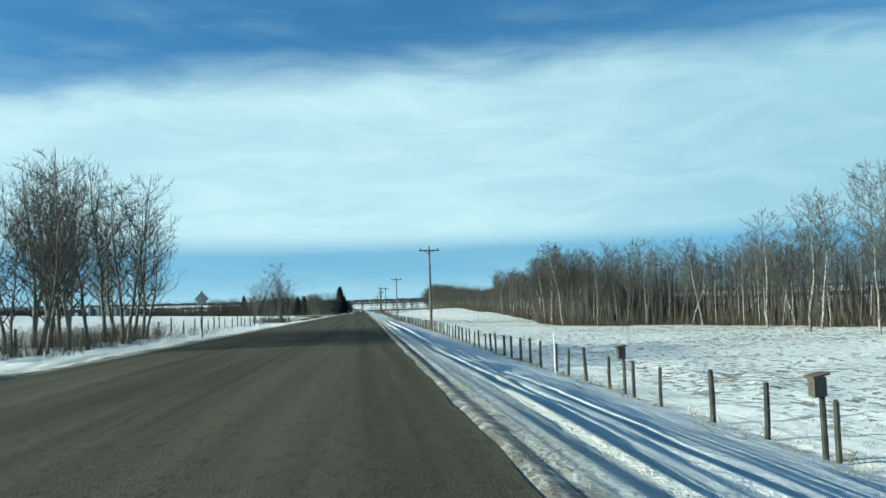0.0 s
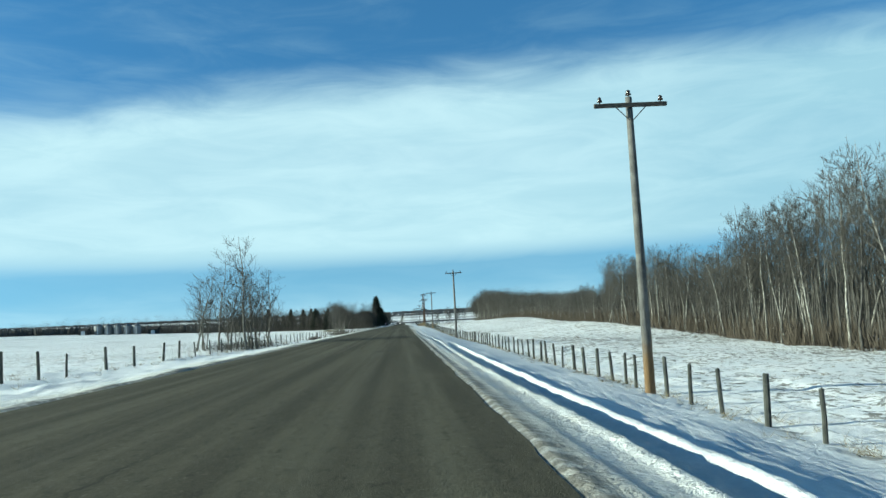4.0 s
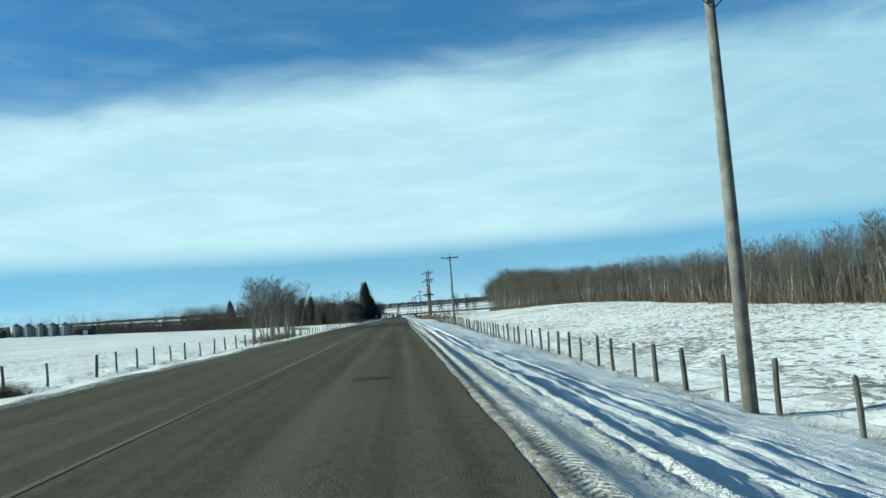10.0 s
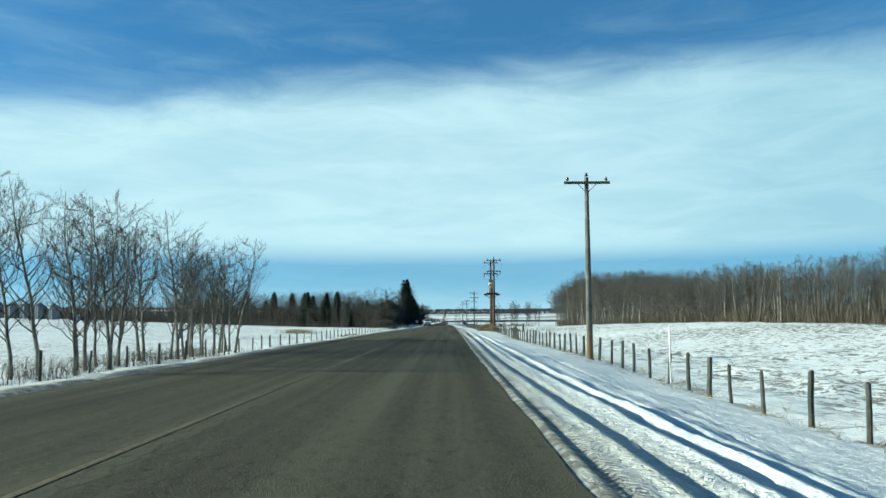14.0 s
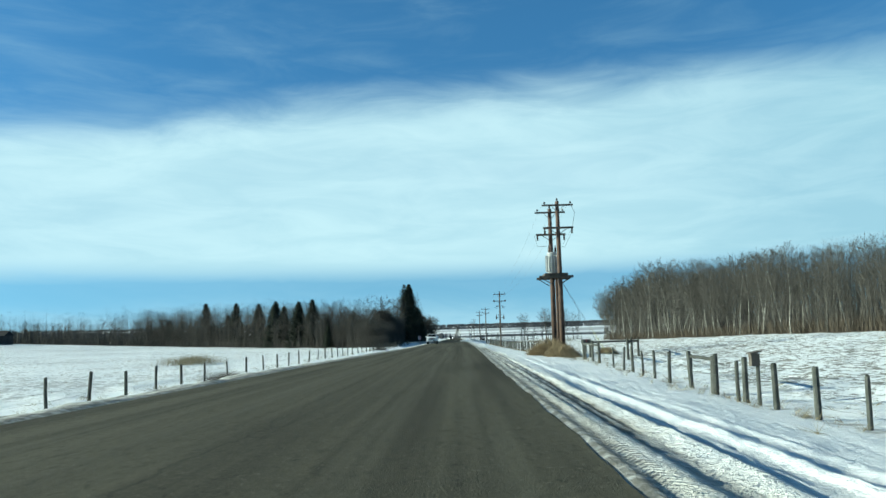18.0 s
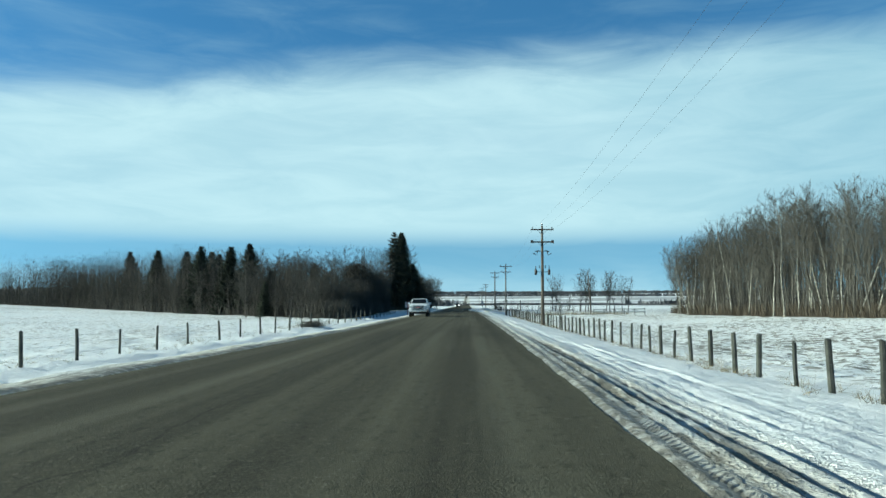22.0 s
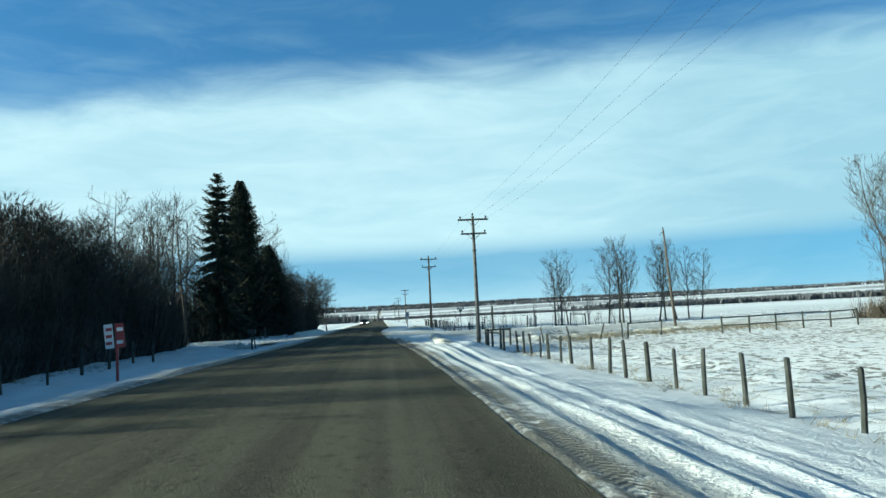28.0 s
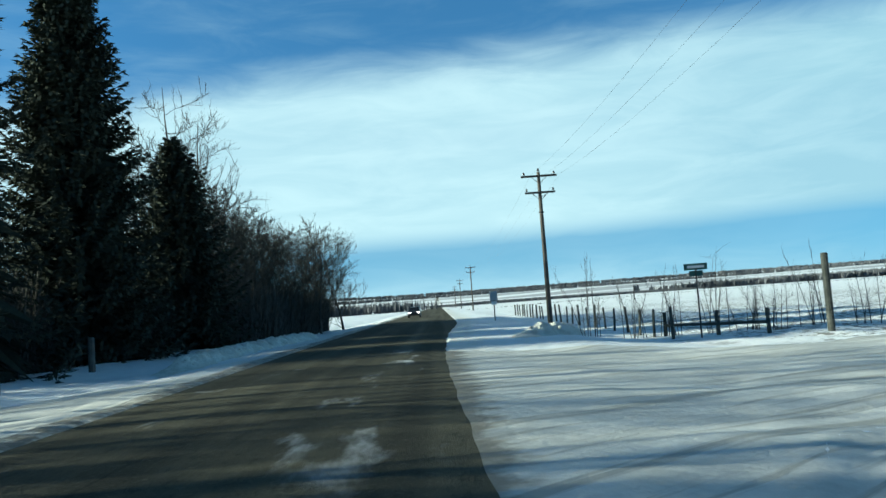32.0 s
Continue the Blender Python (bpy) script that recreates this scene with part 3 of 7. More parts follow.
def single(name, geo, material, label, category, group="", kind="", smooth=False):
    ob = new(name, geo.mesh(name, material, smooth))
    return tagged(ob, label, category, group, kind)


def between(table, y):
    ys, zs = zip(*table)
    return float(np.interp(y, ys, zs))


# ---- the lie of the land ----
ROAD_R = [(-200, 1.30), (25, 1.29), (60, 1.36), (78, 1.47), (110, 1.40), (150, 1.36), (188, 1.31), (215, 1.38), (240, 1.38), (280, 1.33), (310, 1.46), (340, 1.68), (375, 1.76), (400, 1.92), (430, 2.08), (450, 2.12), (500, 1.95), (538, 1.75), (552, 1.42), (560, 1.02), (570, 0.66), (585, 0.30), (600, 0.05), (618, 0.25), (640, 1.4), (4700, 1.4)]
ROAD_R = [(y, float(np.mean([np.interp(y + d, *zip(*ROAD_R)) for d in (-9, -6, -3, 0, 3, 6, 9)]))) for y in [-200, *range(0, 661, 4), 4700]]
ROAD_L = [(-200, -9.6), (300, -9.7), (380, -9.0), (450, -6.9), (540, -6.7), (575, -5.9), (620, -6.3), (4700, -6.3)]
FENCE_R = [(-200, -1.6), (60, -1.6), (100, -1.35), (170, -1.25), (200, -1.4), (287, -0.88), (298, -0.65), (355, -0.72), (385, -0.35), (405, -0.35), (430, -0.7), (492, -0.9), (540, -0.92), (572, -1.0), (579, -1.0), (584, -0.35), (600, -0.3), (608, -0.45), (640, -0.35), (900, -0.3)]
FIELD_R = [(-200, -2.0), (100, -2.0), (160, -1.8), (200, -0.3), (260, -0.2), (330, 1.0), (370, 1.05), (430, 0.6), (500, -0.3), (560, -0.8), (610, -0.5), (700, -0.4), (900, 0.0)]
FENCE_L = [(-200, 0.0), (88, 0.1), (186, -0.35), (290, -0.7), (361, -0.95), (440, -0.72), (540, -0.6), (575, -0.25), (620, 0.0), (700, -0.3), (900, 0.0)]


def smooth01(a, b, v):
    t = np.clip((v - a) / (b - a), 0, 1)
    return t * t * (3 - 2 * t)


def land(x, y):
    """Height of the ground, for arrays."""
    x, y = np.broadcast_arrays(np.asarray(x, float), np.asarray(y, float))
    rr, rl = np.interp(y, *zip(*ROAD_R)), np.interp(y, *zip(*ROAD_L))
    fr, fi, fl = (np.interp(y, *zip(*t)) for t in (FENCE_R, FIELD_R, FENCE_L))
    wob = 0.28 * np.sin(y / 31.0) + 0.16 * np.sin(y / 9.7 + 1.0)
    # right of the road: lip, shoulder, bank, flat to the fence, field
    turn = smooth01(538.0, 560.0, y)
    brow = rr + 0.3 + 0.25 * wob + turn * 4.0
    toe = 8.6 - 0.7 * turn
    z = np.where(x < rr, -0.06, 0.0)
    lip = np.exp(-((x - rr - 0.2) / 0.2) ** 2) * 0.008 * (1 - turn)
    shoulder = np.clip((x - rr) / np.maximum(brow - rr, 0.2), 0, 1) * -0.05
    u = np.clip((x - brow) / (toe - brow), 0, 1)
    z = np.where(x >= rr, shoulder + (0.8 * u + 0.2 * smooth01(0, 1, u)) * (fr + 0.05) + lip, z)
    z = np.where(x > 8.9, fr + (fi - fr) * smooth01(8.9, 38.0, x), z)
    # left of the road
    d = rl - x
    left = np.clip(d / 1.6, 0, 1) * -0.05 + smooth01(0.8, 5.0, d) * (fl - 0.15) + smooth01(5.0, 7.5, d) * 0.15
    left = left + np.exp(-((d - 0.3) / 0.3) ** 2) * 0.02
    left = left + 7.5 * smooth01(40.0, 330.0, -x) * (1 - smooth01(640.0, 800.0, y))
    z = np.where(x < rl, left, z)
    # rolling country and the far rise
    r = np.hypot(x, y - 300.0)
    roll = (np.sin(x / 210.0 + y / 330.0) + np.sin(x / 470.0 - y / 260.0 + 2.0)) * 2.2
    away = smooth01(700.0, 1300.0, r)
    z = z * (1 - smooth01(800.0, 1200.0, r)) + away * roll * smooth01(40.0, 300.0, np.abs(x)) + 37.0 * smooth01(1000.0, 3300.0, r)
    z = z + 13.0 * smooth01(0.10, 0.34, -x / np.maximum(y - 100.0, 150.0)) * smooth01(1300.0, 3300.0, r)
    return z


def road_height(y):
    return float(37.0 * smooth01(1000.0, 3300.0, abs(y - 300.0)))


def side_road(x, y):
    """How far a spot lies on the snowy turn-off to the right, 0 to 1."""
    half = 7.5 + 5.0 * np.exp(-np.maximum(x - 1.0, 0) / 4.0)
    mid = 590.5
    return (1 - smooth01(half - 1.6, half, np.abs(y - mid))) * (x > 0.0)


def relief(x, y):
    """Ruts, lumps and drifts in the snow, for arrays."""
    rng = np.random.RandomState(5)
    out = np.zeros_like(x)
    edge = np.interp(y, *zip(*ROAD_R))
    knots = np.arange(-260.0, 4720.0, 7.0)

    def drift(span):
        """A smooth random walk along the road."""
        return np.interp(y, knots, np.convolve(rng.uniform(-1, 1, len(knots) + 8), np.hanning(9) / 2.4, "valid")[:len(knots)]) * span

    # pairs of wheel tracks that weave over one another
    fade = 1 - 0.2 * smooth01(320.0, 350.0, y) * (1 - smooth01(440.0, 470.0, y)) - 0.35 * smooth01(480.0, 505.0, y)
    early = 1 - 0.6 * smooth01(35.0, 55.0, y) * (1 - smooth01(120.0, 150.0, y))
    for base, width, depth, sway, gauge in ((1.15, 0.24, 0.12, 0.22, 1.1), (1.75, 0.17, 0.10, 0.35, 1.35), (1.45, 0.09, 0.06, 0.5, 1.5), (2.4, 0.10, 0.06, 0.6, 1.5)):
        shift, on = drift(sway), np.clip(0.7 + drift(0.8), 0.1, 1.0)
        for off in (0.0, gauge):
            c = edge + base + off + shift + drift(0.05)
            d = (x - c) / (width * (1.0 + drift(0.35)))
            berm = 1.0 + drift(0.7)
            out += 0.46 * on * fade * early * depth * (-np.exp(-d ** 4) + 0.85 * berm * np.exp(-((np.abs(d) - 1.7) / 0.45) ** 2))
    # the groove that a wheel cuts close along the asphalt
    d = (x - edge - 0.36 - drift(0.08)) / 0.09
    out += np.clip(0.5 + drift(0.8), 0, 1) * (-0.05 * np.exp(-d ** 2) + 0.03 * np.exp(-((d - 1.9) / 0.6) ** 2)) * (1 - smooth01(545.0, 558.0, y))
    # tracks and scrapes on the far shoulder
    far_edge = np.interp(y, *zip(*ROAD_L))
    for base, width, depth, sway in ((0.75, 0.2, 0.05, 0.3), (1.9, 0.3, 0.08, 0.5), (3.3, 0.3, 0.08, 0.6)):
        d = (far_edge - base - drift(sway) - x) / width
        out += 0.7 * np.clip(0.5 + drift(0.9), 0, 1) * depth * (-np.exp(-d ** 4) + 0.8 * np.exp(-((np.abs(d) - 1.6) / 0.5) ** 2))
    # close muddy grooves beside the transformer corner
    zone = smooth01(335.0, 352.0, y) * (1 - smooth01(425.0, 448.0, y))
    for base in (0.62, 0.95, 1.25, 1.6):
        d = (x - edge - base - drift(0.12)) / 0.09
        out += 0.05 * zone * np.clip(0.7 + drift(0.6), 0, 1) * (-np.exp(-d ** 2) + 0.6 * np.exp(-((np.abs(d) - 1.8) / 0.5) ** 2))
    # one broad smooth hollow scraped along the bank
    d = (x - edge - 2.0 - drift(0.25)) / 0.42
    out += 0.11 * (1 - smooth01(115.0, 150.0, y)) * smooth01(35.0, 60.0, y) * (-np.exp(-d ** 4) + 0.7 * np.exp(-((np.abs(d) - 1.45) / 0.25) ** 2))
    return out


def lumps(x, y):
    h = 0.0
    for k, (fx, fy, amp) in enumerate(((0.9, 0.5, 0.07), (2.1, 1.3, 0.045), (4.3, 2.4, 0.02))):
        h = h + amp * np.sin(x * fx + 1.7 * np.sin(y * fy * 0.61 + k)) * np.sin(y * fy + 1.3 * np.sin(x * fx * 0.73 + 2 * k))
    return h


def turn_ruts(x, y):
    """Wheel tracks that swing from the road into the turn-off."""
    out = np.zeros_like(x)
    for line in ([(0.25, 560), (0.3, 566), (0.7, 571), (1.3, 574.5), (3.0, 578), (7.0, 581.5), (15, 584), (30, 585)], [(1.5, 560), (1.6, 567), (1.75, 571.5), (2.3, 575), (4.6, 578.2), (10, 581), (20, 582.5), (30, 583)], [(0.9, 560), (0.95, 566), (1.2, 571), (1.8, 575.5), (3.9, 579.5), (9, 583), (18, 586), (30, 587)], [(0.6, 574), (1.6, 579), (4.0, 583.5), (9, 587.5), (18, 590.5), (30, 592)]):
        best = np.full_like(x, 9.0)
        for (ax, ay), (bx, by) in zip(line, line[1:]):
            dx, dy = bx - ax, by - ay
            f = np.clip(((x - ax) * dx + (y - ay) * dy) / (dx * dx + dy * dy), 0, 1)
            best = np.minimum(best, np.hypot(x - ax - f * dx, y - ay - f * dy))
        out += (1 - 0.45 * smooth01(573.0, 578.0, y)) * (-0.055 * np.exp(-(best / 0.15) ** 2) + 0.045 * np.exp(-((best - 0.33) / 0.11) ** 2))
    return out


def axis_steps(*runs):
    """Joined runs of (from, to, step)."""
    out = []
    for a, b, s in runs:
        out += list(np.arange(a, b - 1e-6, s))
    return np.array(out + [runs[-1][1]])


def grid_mesh(name, gxx, gyy, heights, material):
    ny, nx = gxx.shape
    co = np.stack([gxx.ravel(), gyy.ravel(), heights.ravel()], -1)
    i = np.arange(nx - 1)[None, :] + nx * np.arange(ny - 1)[:, None]
    quads = np.stack([i, i + 1, i + nx + 1, i + nx], -1).reshape(-1, 4)
    me = bpy.data.meshes.new(name)
    me.vertices.add(len(co))
    me.vertices.foreach_set("co", co.ravel())
    me.loops.add(quads.size)
    me.loops.foreach_set("vertex_index", quads.ravel().astype(np.int32))
    me.polygons.add(len(quads))
    me.polygons.foreach_set("loop_start", np.arange(0, quads.size, 4, dtype=np.int32))
    me.polygons.foreach_set("use_smooth", np.ones(len(quads), bool))
    me.materials.append(material)
    me.update(calc_edges=True)
    me.validate()
    return me


def surface_height(x, y):
    """The finished snow surface."""
    x, y = np.broadcast_arrays(np.asarray(x, float), np.asarray(y, float))
    z = land(x, y)
    rr, rl = np.interp(y, *zip(*ROAD_R)), np.interp(y, *zip(*ROAD_L))
    off = (x > rr + 0.15) | (x < rl - 0.15)
    near = 1 - smooth01(60.0, 140.0, np.abs(x))
    zone = off * near * (1 - smooth01(690.0, 760.0, y))
    strip = (x > rr + 0.15) * (x < 8.0) + (x < rl - 0.1) * (x > -15.5)
    s = side_road(x, y)
    rough = 0.03 * np.sin(x * 9.1 + 2.3 * np.sin(y * 1.9)) * np.sin(y * 3.7 + 1.9 * np.sin(x * 5.3)) + 0.02 * np.sin(x * 17.0 + y * 2.9) * np.sin(y * 6.1 - x * 3.0)
    lift = (relief(x, y) * (1 - 0.7 * smooth01(5.6, 6.8, x)) + 0.5 * rough * ((x > 2.4) + (x < -8.0)) * (1 - 0.6 * smooth01(400.0, 460.0, y))) * strip * (1 - s) + lumps(x, y) * (0.12 + 0.33 * smooth01(0.6, 2.5, x - rr) * (x > 0) + 0.33 * (x < 0) + 0.9 * smooth01(8.5, 14.0, np.abs(x)))
    lift = lift * (1 - 0.5 * smooth01(553.0, 562.0, y) * (x > 0) * (x < 9))
    z = z + zone * lift * (1 - 0.8 * s)
    turn = np.where((x > rr + 0.1) & (x < 32) & (y > 556) & (y < 602), turn_ruts(x, y), 0.0) * smooth01(556.0, 563.0, y)
    flat = -0.029 - 0.10 * smooth01(0.5, 5.0, x) - 0.012 * np.clip(x, 0, 30) + (0.35 * lumps(x, y) + 0.04 * np.sin(y * 1.4 + np.sin(x * 0.21) * 2.5) * np.exp(-((y - 586.0) / 8.0) ** 2)) * smooth01(0.2, 3.0, x - rr)
    return z * (1 - s) + np.where(x > rr + 0.1, flat, z) * s + turn


gx = axis_steps((-4200, -1200, 250), (-1200, -300, 60), (-300, -60, 12), (-60, -22, 2.0), (-22, -15, 0.5), (-15, -11, 0.25), (-11, -5, 0.2), (-5, 0, 1.25), (0, 8.8, 0.11), (8.8, 14, 0.3), (14, 60, 1.6), (60, 300, 14), (300, 1200, 60), (1200, 4200, 250))
gy = axis_steps((-260, -20, 12), (-20, 20, 2.0), (20, 540, 0.42), (540, 562, 0.42), (562, 600, 0.28), (600, 640, 0.6), (640, 760, 4.0), (760, 1600, 28), (1600, 4700, 130))


def edge_warp(x, y):
    """Slides the columns of the ground sheet sideways, so that one of them runs along each edge of the asphalt."""
    rr, rl = np.interp(y, *zip(*ROAD_R)), np.interp(y, *zip(*ROAD_L))
    right = (rr - 1.4301) * smooth01(-4.5, 0.3, x) * (1 - smooth01(3.0, 8.8, x))
    left = (rl + 9.3999) * smooth01(-16.0, -10.2, x) * (1 - smooth01(-8.4, -5.0, x))
    return right + left


GX, GY = np.meshgrid(gx, gy)
GX = GX + edge_warp(GX, GY)
GH = surface_height(GX, GY)
ground = new("ground", grid_mesh("ground", GX, GY, GH, SNOW))
LX, LY, LH = gx.tolist(), gy.tolist(), GH.tolist()


def step_of(steps, v):
    lo, hi = 0, len(steps) - 1
    while hi - lo > 1:
        m = (lo + hi) // 2
        lo, hi = (m, hi) if steps[m] <= v else (lo, m)
    return lo


SLIDE = [(a - 1.4301, b + 9.3999) for a, b in zip(np.interp(np.arange(-260, 4702), *zip(*ROAD_R)).tolist(), np.interp(np.arange(-260, 4702), *zip(*ROAD_L)).tolist())]


def ease(a, b, v):
    t = min(max((v - a) / (b - a), 0.0), 1.0)
    return t * t * (3 - 2 * t)


def ground_z(x, y):
    """Height of the finished ground sheet at one spot."""
    if -16.0 < x < 8.8:
        k = min(max(int(y) + 260, 0), len(SLIDE) - 2)
        f = y - (k - 260)
        right, left = (SLIDE[k][a] * (1 - f) + SLIDE[k + 1][a] * f for a in (0, 1))
        u = x
        for k in range(4):
            u = x - right * ease(-4.5, 0.3, u) * (1 - ease(3.0, 8.8, u)) - left * ease(-16.0, -10.2, u) * (1 - ease(-8.4, -5.0, u))
        x = u
    i, j = step_of(LX, x), step_of(LY, y)
    u, v = (x - LX[i]) / (LX[i + 1] - LX[i]), (y - LY[j]) / (LY[j + 1] - LY[j])
    a, b = LH[j], LH[j + 1]
    return (a[i] * (1 - u) + a[i + 1] * u) * (1 - v) + (b[i] * (1 - u) + b[i + 1] * u) * v


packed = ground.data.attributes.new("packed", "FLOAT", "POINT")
# deeper ruts score higher, so the painted grey follows the troughs
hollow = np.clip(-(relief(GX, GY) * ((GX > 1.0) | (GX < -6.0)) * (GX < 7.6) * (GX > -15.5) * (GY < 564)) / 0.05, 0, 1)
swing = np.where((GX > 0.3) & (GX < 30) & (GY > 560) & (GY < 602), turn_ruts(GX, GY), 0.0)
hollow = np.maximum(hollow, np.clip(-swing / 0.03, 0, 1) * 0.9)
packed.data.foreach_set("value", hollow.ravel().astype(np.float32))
verge = ground.data.attributes.new("verge", "FLOAT", "POINT")
beside = np.maximum(GX - np.interp(GY, *zip(*ROAD_R)), np.interp(GY, *zip(*ROAD_L)) - GX)
verge.data.foreach_set("value", np.clip(beside, -1, 30).ravel().astype(np.float32))


tagged(ground, "snow-covered prairie fields and roadside banks with wheel ruts", "ground", kind="structure")


def build_road():
    ys = axis_steps((-220, 800, 1.0), (800, 1600, 20), (1600, 4600, 80))
    cols = 15
    verts = []
    for y in ys:
        r, l = between(ROAD_R, y), between(ROAD_L, y)
        rag = 0.03 * math.sin(y * 0.83) + 0.02 * math.sin(y * 2.17 + 1.0)
        for k in range(cols):
            f = k / (cols - 1)
            x = l - 0.12 + (r + 0.12 + rag - l) * f
            crown = 0.05 * (1 - (2 * f - 1) ** 2) - 0.035
            verts.append((x, float(y), road_height(y) + crown))
    faces = [(i * cols + k, i * cols + k + 1, (i + 1) * cols + k + 1, (i + 1) * cols + k) for i in range(len(ys) - 1) for k in range(cols - 1)]
    g = Geo()
    g.v, g.f = verts, faces
    me = g.mesh("road", ASPHALT, "raw")
    me.polygons.foreach_set("use_smooth", [True] * len(me.polygons))
    tagged(new("road", me), "worn grey-brown asphalt country road with snowy edges", "road", kind="structure")
    # faded centre line
    g = Geo()
    y = 120.0
    while y < 300.0:
        for j in range(10):
            y0, y1 = y + 3 * j, y + 3 * j + 3
            q = []
            for yy in (y0, y1):
                c = 0.5 * (between(ROAD_R, yy) + between(ROAD_L, yy)) + 0.3
                q.append((c, yy))
            base = len(g.v)
            w = 0.055
            g.v += [(q[0][0] - w, q[0][1], 0.0215), (q[0][0] + w, q[0][1], 0.0215), (q[1][0] + w, q[1][1], 0.0215), (q[1][0] - w, q[1][1], 0.0215)]
            g.f.append((base, base + 1, base + 2, base + 3))
        y += 30.0
    tagged(new("road_marking", g.mesh("road_marking", LINE, "raw")), "faded worn yellowish centre line on the asphalt", "road marking", kind="structure")


build_road()


# ---- fences ----
def post_mesh(h, r, seed):
    rng = random.Random(seed)
    g = Geo()
    pts = [(0, 0, -0.45), (rng.uniform(-.01, .01), rng.uniform(-.01, .01), h * 0.5), (rng.uniform(-.015, .015), rng.uniform(-.015, .015), h - 0.02), (0, 0, h)]
    g.tube(pts, [r * 1.05, r, r * 0.95, r * 0.7], 8)
    return g.mesh("post", POST_WOOD)


POSTS = [post_mesh(h, r, k) for k, (h, r) in enumerate(((1.24, 0.062), (1.32, 0.070), (1.16, 0.056), (1.28, 0.080)))]


def fence(label, line, spots, seed, wires=(0.35, 0.7, 1.05)):
    """line(y) gives the x of the fence."""
    rng = random.Random(seed)
    root = thing("fence", label, "fence")
    tops = []
    for y in spots:
        x = line(y) + rng.uniform(-0.06, 0.06)
        z = ground_z(x, y) - 0.03
        ob = new("post", rng.choice(POSTS))
        ob.parent = root
        ob.matrix_world = pose(x, y, z, rng.gauss(0, 1.6), rng.gauss(0, 1.6), rng.uniform(0, 360))
        tops.append((x, y, z))
    for h in wires:
        g = Geo()
        for a, b in zip(tops, tops[1:]):
            if b[1] - a[1] < 9.0:
                m = ((a[0] + b[0]) / 2, (a[1] + b[1]) / 2, (a[2] + b[2]) / 2 + h - 0.02)
                g.tube([(a[0] - 0.07, a[1], a[2] + h), (m[0] - 0.07, m[1], m[2]), (b[0] - 0.07, b[1], b[2] + h)], [0.004] * 3, 3, False)
        part("wire", g, CABLE, root, "rusty barbed wire strand")
    return root


def filled(spots, step, start, stop):
    """Spots along a fence, with its wide gaps filled at an even step."""
    out, last = [], start
    for s in list(spots) + [stop]:
        n = int(round((s - last) / step))
        for k in range(1, n):
            out.append(last + (s - last) * k / n)
        if s != stop:
            out.append(s)
        last = s
    return out


R1 = [14.3, 19.8, 23.1, 25.6, 28.3, 31.1, 34.2, 36.5, 39.2, 52.8, 55.4, 57.7, 60.6, 63.1, 66.0, 68.4, 71.4, 73.9, 90.0, 92.7, 95.3, 100.1, 103.6, 105.1, 109.3, 112.0, 114.6, 117.3, 119.8]
R2 = [144.8, 147.4, 149.8, 152.6, 155.1, 157.8, 159.9, 161.6, 164.2, 166.7, 170.4, 175.5, 178.1, 180.2, 185.0, 187.9, 190.4, 193.0, 195.4, 198.9, 207.6, 209.9, 213.0, 215.6, 218.8, 221.2, 224.3, 226.8, 229.8, 235.4, 238.7, 241.0, 244.4, 246.9, 250.0, 252.3, 256.9, 259.8, 262.1, 265.3, 267.6, 270.5, 272.9, 275.9, 278.2, 282.4, 287.8, 290.8, 293.0, 295.6, 302.0, 304.2, 307.0, 309.5]
R3 = [347.0, 349.3, 354.8, 357.5, 360.2, 365.7, 370.0, 374.8]
R4 = [422.2, 424.3, 427.1, 429.0, 431.7, 434.0, 436.7, 439.0, 441.2, 445.0, 448.4, 453.1, 455.4, 457.7, 459.9, 462.2, 464.6, 466.6, 469.0, 470.9, 473.6, 475.7, 499.6, 502.3, 504.4, 506.9, 509.4, 511.8, 514.0, 516.6, 518.6, 521.2, 523.3, 525.7, 528.0, 530.4, 532.4, 537.1, 541.6, 545.1, 547.2, 550.2]
fence("line of weathered round wooden fence posts along the snowy field", lambda y: 8.42, filled(R1 + R2 + R3, 2.6, -30.0, 377.0), 1)
fence("line of weathered round wooden fence posts along the snowy pasture", lambda y: 8.42, filled(R4, 2.5, 403.0, 562.0), 2)
L1 = [75.7, 80.6, 83.7, 87.2, 91.1, 94.4, 97.6, 107.5, 110.9, 114.0, 119.0, 123.8, 129.5, 133.8, 183.1, 187.8, 192.2, 196.2, 199.6, 202.7, 206.2, 210.9, 215.6, 219.7, 225.8, 229.2, 232.7, 236.3, 240.1, 243.9, 249.0, 253.6, 258.5, 263.6, 268.5, 273.2]
L2 = [318.7, 323.3, 326.6, 330.1, 361.8, 365.5, 369.5, 373.5, 377.4, 381.6, 392.2, 397.7, 402.6, 407.6, 412.4, 417.7, 432.0, 436.0, 439.8, 443.9, 448.2, 453.5, 475.8, 479.5, 483.2, 488.6, 493.8, 498.6, 515.7, 520.7, 525.6, 530.6, 535.4, 541.5, 545.6]
fence("line of weathered wooden fence posts beside the open snowfield", lambda y: -16.3 if y < 380 else -16.3 + 2.2 * float(smooth01(400, 520, y)), filled(L1 + L2, 4.4, -40.0, 566.0), 3)
fence("short line of wooden fence posts beyond the side road", lambda y: 8.6 + (y - 606) * 0.004, [606.0 + 2.6 * k for k in range(26)], 4)


